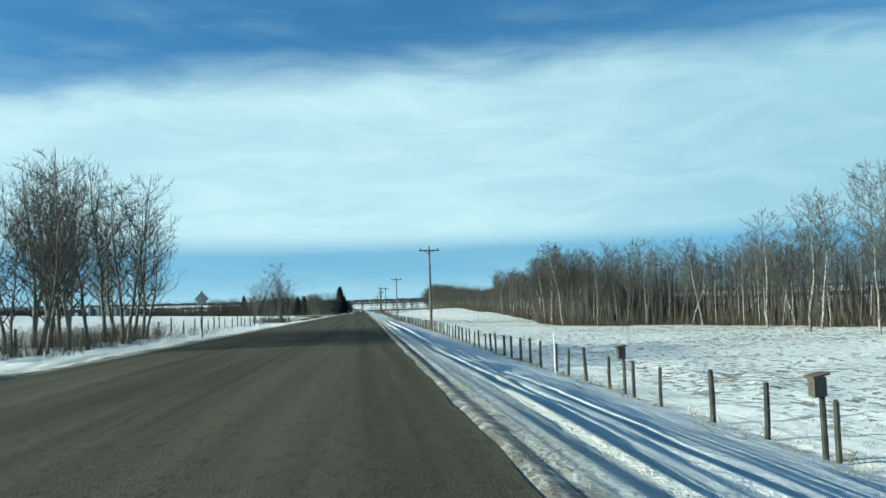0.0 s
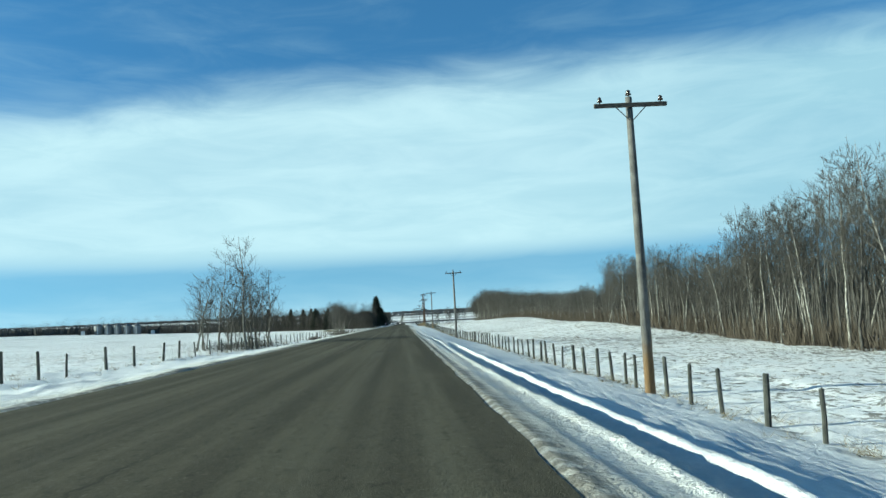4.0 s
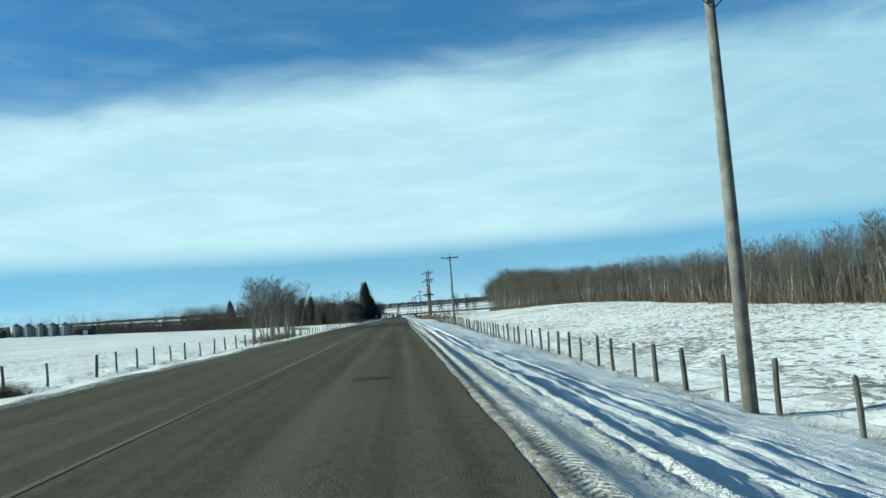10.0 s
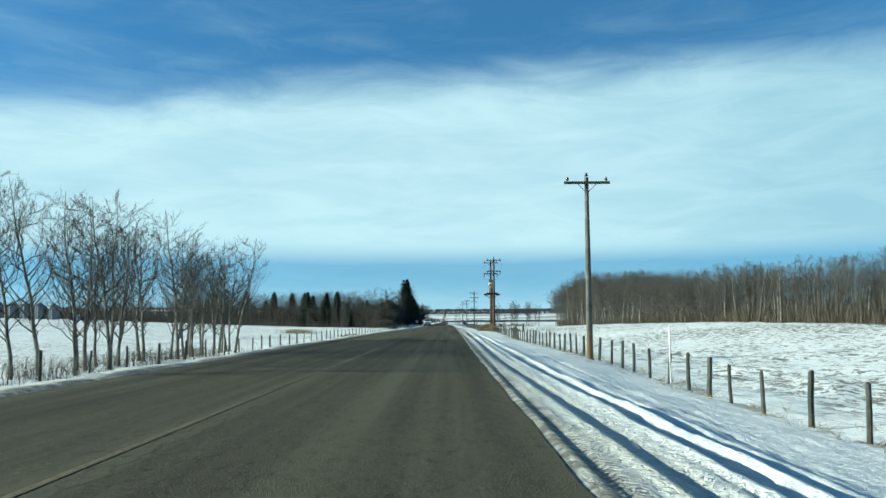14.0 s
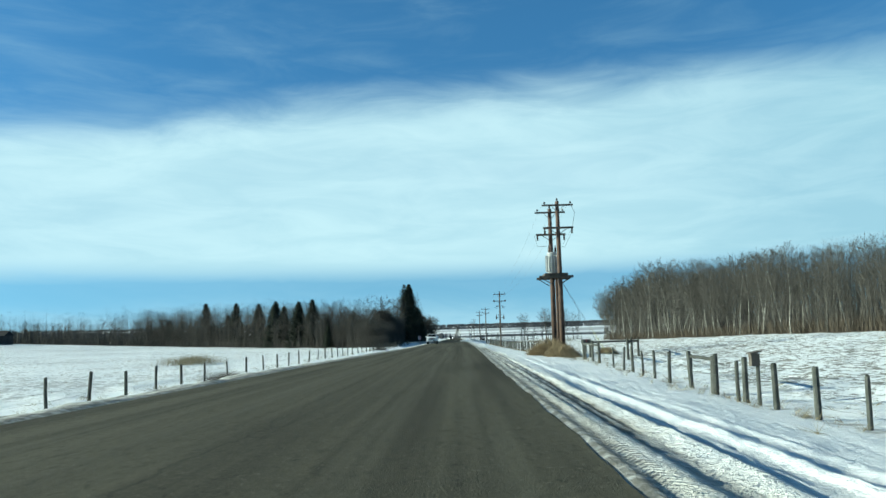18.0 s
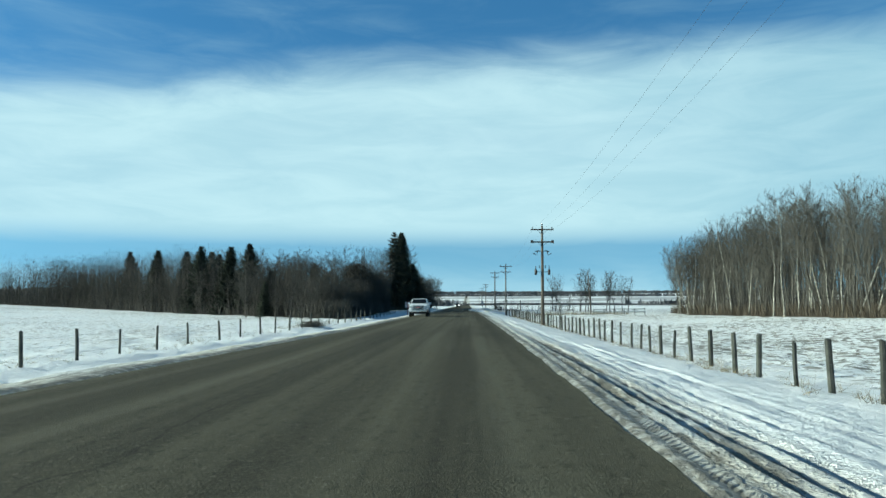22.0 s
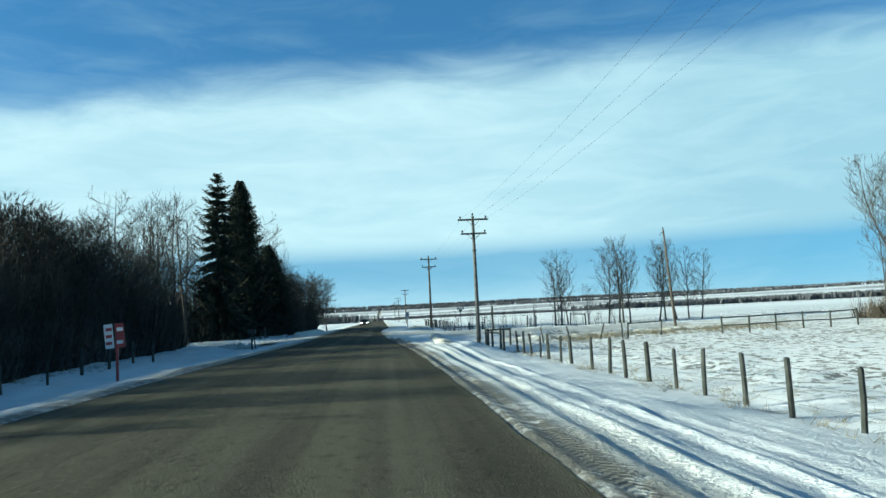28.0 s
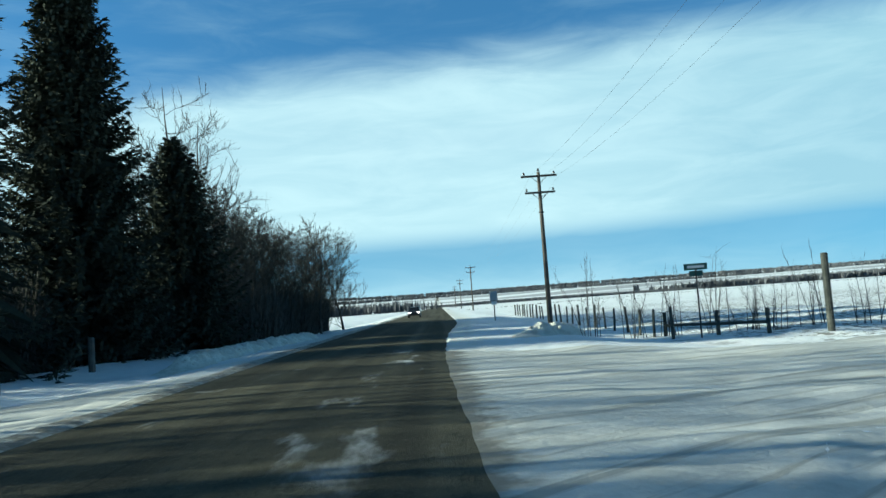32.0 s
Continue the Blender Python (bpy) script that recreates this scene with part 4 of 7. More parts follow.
# ---- utility poles ----
def insulator(g, x, y, z, s=1.0):
    g.lathe([(0.02 * s, 0), (0.02 * s, 0.06 * s), (0.10 * s, 0.07 * s), (0.085 * s, 0.12 * s), (0.05 * s, 0.13 * s), (0.07 * s, 0.17 * s), (0.055 * s, 0.22 * s), (0.02 * s, 0.24 * s)], (x, y, z), 10)


def crossarm(root, z, length, y=0.0, x=0.0, pins=(-0.42, 0.42), label="weathered timber crossarm"):
    arm = part("crossarm", Geo().box((x, y - 0.17, z), (length, 0.11, 0.14)), ARM_WOOD, root, label)
    for f in pins:
        g = Geo()
        insulator(g, x + f * length, y - 0.17, z + 0.07)
        part("insulator", g, PORCELAIN, arm, "dark brown porcelain insulator", True)
    for s in (-1, 1):
        g = Geo().tube([(x + s * 0.55, y - 0.2, z - 0.05), (x + s * 0.05, y - 0.19, z - 0.55)], [0.018, 0.018], 4)
        part("brace", g, DARK_STEEL, arm)
    return arm


def pole_body(h, r, material, lean=(0.0, 0.0)):
    return Geo().tube([(0, 0, -1.2), (lean[0] * 0.5, lean[1] * 0.5, h * 0.5), (lean[0], lean[1], h)], [r * 1.12, r * 0.92, r * 0.68], 14)


def utility_pole(y, h, kind, x=8.2, material=GREY_POLE, label="tall weathered wooden utility pole with a crossarm"):
    z = ground_z(x, y)
    root = thing("utility_pole", label, "utility pole", pose(x, y, z), "utility poles along the road")
    part("pole", pole_body(h, 0.165, material), material, root, "", True)
    g = Geo()
    insulator(g, 0, 0, h, 1.1)
    part("top_insulator", g, PORCELAIN, root, "", True)
    crossarm(root, h - 0.32, 2.55)
    if kind >= 2:
        crossarm(root, h - 1.5, 2.15, pins=(-0.44, 0.44))
        g = Geo().tube([(0.0, 0.15, h - 1.75), (0.35, 0.3, h - 1.72), (0.42, 0.3, h - 1.6)], [0.02, 0.02, 0.03], 6)
        part("bracket", g, DARK_STEEL, root)
        part("clamp", Geo().lathe([(0.16, -0.05), (0.19, -0.03), (0.19, 0.03), (0.16, 0.05)], (0, 0, h - 2.9), 12), DARK_STEEL, root)
    return root


utility_pole(101.1, 10.25, 1, x=8.18, material=STAINED_POLE, label="tall weathered wooden utility pole with an ochre-stained butt")
utility_pole(199.2, 10.3, 1, x=7.95)
utility_pole(299.1, 10.1, 1, x=7.92, material=STAINED_POLE, label="tall weathered wooden utility pole with an ochre-stained butt")
utility_pole(577.2, 10.7, 2, x=8.15, label="tall grey wooden utility pole with two crossarms beside the turn-off")
utility_pole(633.2, 10.8, 2, x=7.7, material=DARK_POLE, label="dark wooden utility pole with two crossarms")
for yy in (775.0, 880.0, 985.0):
    utility_pole(yy, 10.8, 2, x=8.2, material=DARK_POLE, label="distant dark wooden utility pole with two crossarms")


def switch_pole():
    """The pole with switches and small tanks."""
    x, y, h = 8.2, 492.2, 10.8
    root = thing("utility_pole", "dark wooden utility pole with switches and two small tanks", "utility pole", pose(x, y, ground_z(x, y)), "utility poles along the road")
    part("pole", pole_body(h, 0.17, DARK_POLE), DARK_POLE, root, "", True)
    g = Geo()
    insulator(g, 0, 0, h, 1.1)
    part("top_insulator", g, PORCELAIN, root, "", True)
    crossarm(root, h - 0.4, 2.5)
    arm = part("crossarm", Geo().box((0, -0.17, h - 1.75), (2.2, 0.11, 0.14)), ARM_WOOD, root)
    for s in (-1, 1):
        part("strain_insulator", Geo().lathe([(0.05, -0.16), (0.19, -0.12), (0.19, -0.04), (0.10, 0.0), (0.19, 0.04), (0.19, 0.12), (0.05, 0.16)], (s * 1.12, -0.17, h - 1.72), 12, "x"), PORCELAIN, arm, "", True)
        part("brace", Geo().tube([(s * 0.5, -0.2, h - 1.8), (s * 0.08, -0.18, h - 2.15)], [0.018, 0.018], 4), DARK_STEEL, arm)
        sw = part("fuse_switch", Geo().tube([(s * 0.15, 0, h - 2.75), (s * 0.5, -0.05, h - 2.72), (s * 0.78, -0.1, h - 2.8)], [0.04, 0.07, 0.05], 6), DARK_STEEL, root)
        part("fuse_tube", Geo().tube([(s * 0.5, -0.1, h - 2.75), (s * 0.62, -0.1, h - 3.2), (s * 1.0, -0.12, h - 2.95)], [0.06, 0.04, 0.05], 6), DARK_STEEL, sw)
        br = part("bracket", Geo().tube([(s * 0.1, 0, h - 5.0), (s * 0.5, -0.05, h - 5.02), (s * 0.7, -0.05, h - 4.8)], [0.04, 0.04, 0.04], 6), DARK_STEEL, root)
        part("small_tank", Geo().lathe([(0.10, 0), (0.14, 0.05), (0.14, 0.55), (0.09, 0.62), (0.04, 0.66), (0.04, 0.95), (0.015, 1.0)], (s * 0.72, -0.05, h - 5.35), 12), DARK_STEEL, br, "", True)
        part("bushing", Geo().tube([(s * 0.3, -0.05, h - 4.6), (s * 0.33, -0.05, h - 4.3)], [0.06, 0.03], 6), PORCELAIN, br)


switch_pole()


def transformer_bank():
    """Two poles, four crossarms, a platform with a finned tank and a middle stay post."""
    x, y = 8.08, 397.4
    z = ground_z(x, y)
    root = thing("transformer_station", "twin brown wooden poles carrying a platform with a finned transformer tank", "transformer pole", pose(x, y, z))
    H = 12.75
    for px, py, h in ((0.33, -0.55, H), (-0.12, 1.15, H - 0.35)):
        part("pole", pole_body(h, 0.2, BROWN_POLE).v and Geo().tube([(px, py, -1.0), (px, py, h * 0.45), (px, py, h)], [0.235, 0.20, 0.15], 14), BROWN_POLE, root, "", True)
        g = Geo()
        insulator(g, px, py, h, 1.1)
        part("top_insulator", g, PORCELAIN, root, "", True)
        crossarm(root, h - 0.35, 2.55, py, px)
        low = part("crossarm", Geo().box((px, py - 0.2, h - 2.25), (2.5, 0.12, 0.16)), ARM_WOOD, root)
        for s in (-1, 1):
            part("brace", Geo().tube([(px + s * 0.75, py - 0.22, h - 2.3), (px + s * 0.1, py - 0.2, h - 2.75)], [0.025, 0.025], 4), DARK_STEEL, low)
            part("hanging_insulator", Geo().lathe([(0.03, -0.42), (0.10, -0.36), (0.05, -0.28), (0.10, -0.22), (0.05, -0.14), (0.09, -0.08), (0.03, 0.0)], (px + s * 1.12, py - 0.2, h - 2.32), 10), PORCELAIN, low, "", True)
    part("stay_post", Geo().tube([(0.12, 0.3, -0.8), (0.12, 0.3, 6.7)], [0.13, 0.11], 10), BROWN_POLE, root, "slim brown middle post", True)
    deck = part("platform", Geo().box((0, 0.3, 6.62), (1.9, 2.6, 0.12)), ARM_WOOD, root, "dark timber platform")
    for k in range(9):
        part("plank", Geo().box((-0.84 + 0.21 * k, 0.3, 6.72), (0.19, 2.7, 0.05)), ARM_WOOD, deck)
    for s, py in ((1, -0.78), (1, 1.38)):
        part("beam", Geo().box((0, py, 6.45), (2.8, 0.14, 0.2)), ARM_WOOD, deck, "long dark support beam")
        for q in (-1, 1):
            part("strut", Geo().tube([(q * 1.2, py, 6.35), (q * 0.35, py, 5.85)], [0.04, 0.04], 6), DARK_STEEL, deck)
    tank = part("tank", Geo().lathe([(0.36, 0.0), (0.41, 0.04), (0.41, 1.62), (0.43, 1.66), (0.43, 1.72), (0.33, 1.80)], (-0.16, 0.3, 6.77), 22), TANK, root, "pale grey finned transformer tank", True)
    for k in range(14):
        a = 2 * math.pi * k / 14
        fin = Geo().box((0, 0, 0), (0.20, 0.045, 1.35), Matrix.Rotation(a, 3, "Z"))
        fin.v = [(v[0] - 0.16 + 0.47 * math.cos(a), v[1] + 0.3 + 0.47 * math.sin(a), v[2] + 7.6) for v in fin.v]
        part("fin", fin, TANK, tank)
    for k in range(3):
        g = Geo().lathe([(0.09, 0), (0.12, 0.06), (0.07, 0.12), (0.12, 0.2), (0.06, 0.26), (0.11, 0.34), (0.05, 0.42), (0.02, 0.62)], (-0.42 + 0.28 * k, 0.1 + 0.12 * k, 8.55), 10)
        part("bushing", g, PORCELAIN, tank, "", True)
    for pts in ([(1.38, -0.6, H - 0.1), (1.75, -0.6, H - 1.0), (1.5, -0.7, H - 2.3), (0.7, -0.5, H - 3.6)], [(-1.5, 1.0, H - 2.7), (-1.3, 0.8, H - 3.6), (-0.5, 0.3, 9.1)], [(1.4, -0.75, H - 2.7), (0.9, -0.2, H - 3.8), (0.1, 0.2, 9.2)]):
        part("lead_wire", Geo().tube(pts, [0.014] * len(pts), 4, False), CABLE, root)
    # guy wires with guards
    for top, foot, guarded in (((0.4, -0.5, 6.2), (3.6, -2.6, -0.3), True), ((0.4, -0.4, 6.2), (3.9, 0.9, -0.2), False)):
        a, b = Vector(top), Vector(foot)
        b.z = ground_z(x + b.x, y + b.y) - z - 0.05
        gw = part("guy_wire", Geo().tube([tuple(a), tuple(b)], [0.01, 0.01], 4, False), CABLE, root)
        p = b + (a - b) * (0.36 if guarded else 0.3)
        part("guy_guard", Geo().tube([tuple(b), tuple(p)], [0.025, 0.025], 8), YELLOW if guarded else GREY_POLE, gw, "yellow plastic guy guard" if guarded else "")


transformer_bank()


def line_wires():
    """Conductors on the spans that show them."""
    spans = [(396.4, 12.5), (492.2, 10.4), (577.2, 10.5), (633.2, 10.6), (775.0, 10.5), (880.0, 10.5)]
    for off in (-1.07, 0.0, 1.07):
        root = Geo()
        for (y0, h0), (y1, h1) in zip(spans, spans[1:]):
            pts = []
            for k in range(13):
                f = k / 12
                y = y0 + (y1 - y0) * f
                pts.append((8.2 + off, y, (ground_z(8.2, y0) + h0) * (1 - f) + (ground_z(8.2, y1) + h1) * f - 1.3 * 4 * f * (1 - f) * (y1 - y0) / 96))
            root.tube(pts, [0.0044] * 13, 4, False)
        single("power_line", root, CABLE, "thin dark overhead conductor strung between the poles", "power line", "overhead conductors")


line_wires()


# ---- trees ----
def bare_tree(seed, h, r, first=0.35, spread=0.20, limbs=22, subs=5, twigs=4, rise=0.9, bend=0.02, thick=0.012):
    """Trunk and crown of a leafless tree; the limbs arch out and up to a rounded dome."""
    rng = random.Random(seed)
    trunk, crown = Geo(), Geo()
    n = 9
    line = []
    ox, oy, vx, vy = 0.0, 0.0, rng.gauss(0, bend), rng.gauss(0, bend)
    for k in range(n):
        f = k / (n - 1)
        line.append((ox, oy, f * h * 0.96 - (0.4 if k == 0 else 0)))
        vx, vy = vx * 0.6 + rng.gauss(0, bend), vy * 0.6 + rng.gauss(0, bend)
        ox += vx * h * 0.3
        oy += vy * h * 0.3
    trunk.tube(line, [r * (1.2 if k == 0 else 1.0) * (1 - 0.95 * (k / (n - 1)) ** 0.9) + 0.006 for k in range(n)], 7, False)

    def on_trunk(f):
        s = f * (n - 1)
        i = min(int(s), n - 2)
        t = s - i
        return [line[i][a] * (1 - t) + line[i + 1][a] * t for a in range(3)]

    def dome(z):
        """Crown radius at a height."""
        u = (z / h - first * 0.8) / (1.0 - first * 0.8)
        return h * spread * math.sqrt(max(0.02, 1.0 - ((u - 0.56) / 0.50) ** 2))

    side = rng.uniform(0, 6.28)
    for k in range(limbs):
        f = first + (0.93 - first) * ((k + rng.random()) / limbs)
        p = Vector(on_trunk(f))
        side += 2.4 + rng.gauss(0, .5)
        tip_z = min(p.z + (h - p.z) * rng.uniform(0.22, 0.62) * rise, h * 0.985)
        out = dome(tip_z) * rng.uniform(0.62, 1.08)
        flat = Vector((math.cos(side), math.sin(side), 0))
        end = Vector((p.x * 0.5, p.y * 0.5, tip_z)) + flat * out
        mid = p.lerp(end, 0.5) + flat * out * 0.12 - Vector((0, 0, (tip_z - p.z) * 0.12))
        pts = []
        for j in range(6):
            t = j / 5
            q = p * (1 - t) ** 2 + mid * 2 * t * (1 - t) + end * t * t
            if j:
                q += Vector((rng.gauss(0, .035), rng.gauss(0, .035), rng.gauss(0, .03))) * (end - p).length
            pts.append(q)
        ln = (end - p).length
        br = max(min(r * (1 - f) * 0.62, r * 0.34), thick * 1.3)
        crown.tube([tuple(q) for q in pts], [br, br * 0.8, br * 0.62, br * 0.46, br * 0.32, thick * 0.6], 4, False)
        for s in range(subs):
            g = 0.15 + 0.85 * (s + rng.random()) / subs
            i = min(int(g * 5), 4)
            a = pts[i].lerp(pts[i + 1], g * 5 - i)
            way = (pts[i + 1] - pts[i]).normalized()
            turn = Vector((rng.gauss(0, 1), rng.gauss(0, 1), rng.gauss(0.15, .6))).normalized()
            e = (way * 0.75 + turn * 0.8 + Vector((0, 0, 0.22))).normalized()
            sl = (0.22 * h * spread + 0.30 * ln) * rng.uniform(0.45, 1.0) * (1.15 - 0.45 * g)
            b = a + e * sl
            bend_at = a.lerp(b, 0.5) + Vector((rng.gauss(0, .06), rng.gauss(0, .06), rng.gauss(-.02, .05))) * sl
            crown.tube([tuple(a), tuple(bend_at), tuple(b)], [thick * 1.25, thick * 0.85, thick * 0.4], 3, False)
            for w in range(twigs):
                v = rng.uniform(0.1, 1.0)
                c = a.lerp(bend_at, v * 2) if v < 0.5 else bend_at.lerp(b, v * 2 - 1)
                t = (e * 0.7 + Vector((rng.gauss(0, .7), rng.gauss(0, .7), rng.gauss(0.3, .5)))).normalized()
                crown.hair(tuple(c), tuple(c + t * sl * rng.uniform(0.25, 0.62)), thick * 0.8)
    return trunk, crown


def tree_kind(name, bark, twig, count, **how):
    out = []
    for k in range(count):
        opts = dict(how)
        seed = opts.pop("seed", 0) + k * 17
        t, c = bare_tree(seed, **opts)
        out.append((t.mesh("trunk", bark, True), c.mesh("crown", twig, "raw")))
    return out


ASPENS = tree_kind("aspen", ASPEN, TWIG, 7, seed=11, h=13.0, r=0.115, first=0.40, spread=0.17, limbs=26, subs=9, twigs=16, rise=0.95, bend=0.028, thick=0.0095)
GREYS = tree_kind("grey_aspen", GREY_BARK, TWIG, 6, seed=151, h=13.0, r=0.10, first=0.30, spread=0.17, limbs=28, subs=9, twigs=16, rise=0.95, bend=0.028, thick=0.0095)
BROOMS = tree_kind("broom_aspen", GREY_BARK, TWIG, 5, seed=211, h=13.0, r=0.10, first=0.14, spread=0.15, limbs=32, subs=9, twigs=15, rise=1.25, bend=0.03, thick=0.0095)
POPLARS = tree_kind("poplar", GREY_BARK, DARK_TWIG, 6, seed=301, h=11.0, r=0.12, first=0.18, spread=0.20, limbs=26, subs=8, twigs=11, rise=1.0, bend=0.022, thick=0.009)
LIMBED = tree_kind("limbed", PALE_BARK, DARK_TWIG, 6, seed=451, h=10.0, r=0.115, first=0.16, spread=0.22, limbs=25, subs=9, twigs=8, rise=1.0, bend=0.03, thick=0.0085)
OLD_TREES = tree_kind("old_tree", DARK_BARK, DARK_TWIG, 4, seed=401, h=16.0, r=0.19, first=0.30, spread=0.20, limbs=18, subs=9, twigs=9, rise=1.0, bend=0.02, thick=0.013)
DARKS = tree_kind("dark", DARK_BARK, DARK_TWIG, 5, seed=701, h=13.0, r=0.12, first=0.12, spread=0.19, limbs=34, subs=7, twigs=13, rise=0.9, bend=0.03, thick=0.012)
BUSHES = tree_kind("bush", DARK_BARK, DARK_TWIG, 4, seed=901, h=9.0, r=0.10, first=0.04, spread=0.30, limbs=48, subs=8, twigs=13, rise=0.8, bend=0.04, thick=0.013)


def plant(kind, x, y, scale, rng, label, group, lean=2.5, name="tree", squash=1.0):
    t, c = rng.choice(kind)
    root = thing(name, label, "tree", None, group)
    z = ground_z(x, y) - 0.05
    m = pose(x, y, z, rng.gauss(0, lean), rng.gauss(0, lean), rng.uniform(0, 360)) @ Matrix.Diagonal((scale * squash, scale * squash, scale, 1))
    root.matrix_world = m
    part("trunk", t, None, root)
    part("crown", c, None, root)
    return root


def inner_tree(bark, twigs, rng, x, y, h, lean, hairs, low=0.25, width=0.026):
    """One of the many trees inside a wood: a thin trunk and a haze of twigs."""
    z = ground_z(x, y)
    lx, ly = rng.gauss(0, lean) * h, rng.gauss(0, lean) * h
    bark.tube([(x, y, z - 0.3), (x + lx * 0.45, y + ly * 0.45, z + h * 0.45), (x + lx * 0.86, y + ly * 0.86, z + h * 0.86)], [0.07, 0.05, 0.008], 4, False)
    wide = h * rng.uniform(0.10, 0.17)
    for j in range(hairs):
        f = low + (1 - low) * rng.random() ** 0.8
        a = rng.uniform(0, 6.283)
        rad = 1.25 * wide * math.sqrt(rng.random()) * math.sqrt(max(0.03, 1.0 - ((f - 0.62) / 0.42) ** 2))
        p = (x + lx * f + math.cos(a) * rad, y + ly * f + math.sin(a) * rad, z + h * f * 0.97)
        ln = rng.uniform(0.25, 1.0)
        twigs.hair(p, (p[0] + (math.cos(a) * 0.5 + rng.gauss(0, .45)) * ln, p[1] + (math.sin(a) * 0.5 + rng.gauss(0, .45)) * ln, min(p[2] + ln * rng.uniform(0.0, 0.9), z + h)), width * rng.uniform(0.6, 1.1))


def east_edge(y):
    """Where the wood beside the fields begins."""
    return between([(-60, 60), (80, 52), (108, 44), (120, 30), (130, 28.5), (145, 31.5), (160, 34), (195, 33), (215, 35), (260, 37), (330, 40), (400, 43), (470, 45), (520, 45), (560, 43.5), (582, 45)], y)


def east_top(y):
    return between([(0, 13.5), (100, 12.0), (115, 13.2), (146, 13.4), (156, 11.2), (163, 9.6), (178, 10.4), (188, 11.6), (204, 11.0), (214, 8.6), (228, 7.5), (300, 7.4), (360, 8.4), (430, 12.2), (470, 14.9), (485, 15.8), (520, 19.4), (560, 18.2), (576, 15.8), (582, 12.0)], y)


def east_wood():
    rng = random.Random(42)
    y = 62.0
    while y < 578.0:
        step = rng.uniform(1.2, 3.6) * (1.0 if y < 210 or y > 430 else 1.5)
        for row in range(2):
            x = east_edge(y) + row * rng.uniform(2.0, 4.5) + rng.uniform(-0.8, 1.2)
            s = east_top(y) / 13.0 * rng.uniform(0.74, 1.07 if y < 380 else 1.01)
            pale = rng.random() < (0.62 if row == 0 else 0.35) * (1.0 if y < 160 else 0.6 if y < 380 else 0.5)
            if rng.random() < (0.2 if y < 380 else 0.14):
                plant(ASPENS, x, y + rng.uniform(-1, 1), s, rng, "leaning pale-barked leafless aspen at the edge of the wood", "aspens of the wood", 9.0, "aspen")
            elif pale:
                plant(ASPENS, x, y + rng.uniform(-1, 1), s, rng, "tall thin leafless aspen with pale bark in the wood", "aspens of the wood", 4.0, "aspen")
            elif y > 360 and rng.random() < 0.75:
                plant(BROOMS, x, y + rng.uniform(-1, 1), s, rng, "tall leafless aspen whose limbs sweep steeply upwards", "aspens of the wood", 4.0, "aspen")
            else:
                plant(GREYS, x, y + rng.uniform(-1, 1), s, rng, "tall leafless grey-barked aspen with a rounded twiggy crown", "aspens of the wood", 4.0, "aspen")
        y += step
    # the dense inside of the wood
    g, bark = Geo(), Geo()
    for k in range(4000):
        y = rng.uniform(20, 582)
        x = east_edge(y) + 1.5 + abs(rng.gauss(0, 13.0))
        h = east_top(y) * rng.uniform(0.62, 0.98)
        inner_tree(bark, g, rng, x, y, h, 0.05, 170, 0.12, 0.022)
    for k in range(1100):
        y = rng.uniform(-10, 210)
        inner_tree(bark, g, rng, east_edge(y) + 2 + rng.uniform(0, 42), y, east_top(y) * rng.uniform(0.6, 0.9), 0.05, 170, 0.05, 0.03)
    for k in range(620):
        y = rng.uniform(390, 582)
        inner_tree(bark, g, rng, east_edge(y) + rng.uniform(0.5, 12), y, east_top(y) * (rng.uniform(0.6, 1.0) if k % 3 else rng.uniform(0.25, 0.5)), 0.05, 220, 0.06, 0.02)
    root = thing("wood_interior", "dense leafless aspen trunks and twigs inside the wood", "woodland", None, "", "stuff")
    tagged(part("trunks", bark.mesh("trunks", GREY_BARK, "raw"), None, root), kind="stuff")
    tagged(part("twigs", g.mesh("twigs", TWIG, "raw"), None, root), kind="stuff")
    # low brush along its foot and under the trees
    b = Geo()
    for k in range(76000):
        y = rng.uniform(20, 584)
        x = east_edge(y) + (rng.uniform(-0.6, 4.0) if k % 3 else rng.uniform(2, 24.0))
        z = ground_z(x, y) - 0.05
        hh = rng.uniform(0.5, 1.0 + 2.4 * rng.random())
        b.hair((x, y, z), (x + rng.gauss(0, .5), y + rng.gauss(0, .5), z + hh), 0.036)
    for k in range(14000):
        y = rng.uniform(395, 584)
        x = east_edge(y) + rng.uniform(-0.4, 5.0)
        z = ground_z(x, y) - 0.05
        b.hair((x, y, z), (x + rng.gauss(0, .6), y + rng.gauss(0, .6), z + rng.uniform(0.8, 2.3)), 0.045)
    # thickets deep inside, which close the view between the trunks
    for k in range(26000):
        y = rng.uniform(90, 584)
        x = east_edge(y) + rng.uniform(8, 34.0)
        z = ground_z(x, y) - 0.05
        b.hair((x, y, z), (x + rng.gauss(0, .7), y + rng.gauss(0, .7), z + rng.uniform(1.5, 5.0)), 0.07)
    single("undergrowth", b, BRUSH, "brown leafless brush along the foot of the wood", "brush", kind="stuff", smooth="raw")


east_wood()


# ---- the west side: roadside clumps, brush ----
def clump(spots, kind, label, group, seed, lean=3.0, name="tree"):
    rng = random.Random(seed)
    base = 10.0 if kind is LIMBED else 11.0 if kind is POPLARS else 13.0
    for x, y, h in spots:
        plant(kind, x, y, 1.1 * h / base, rng, label, group, lean, name)


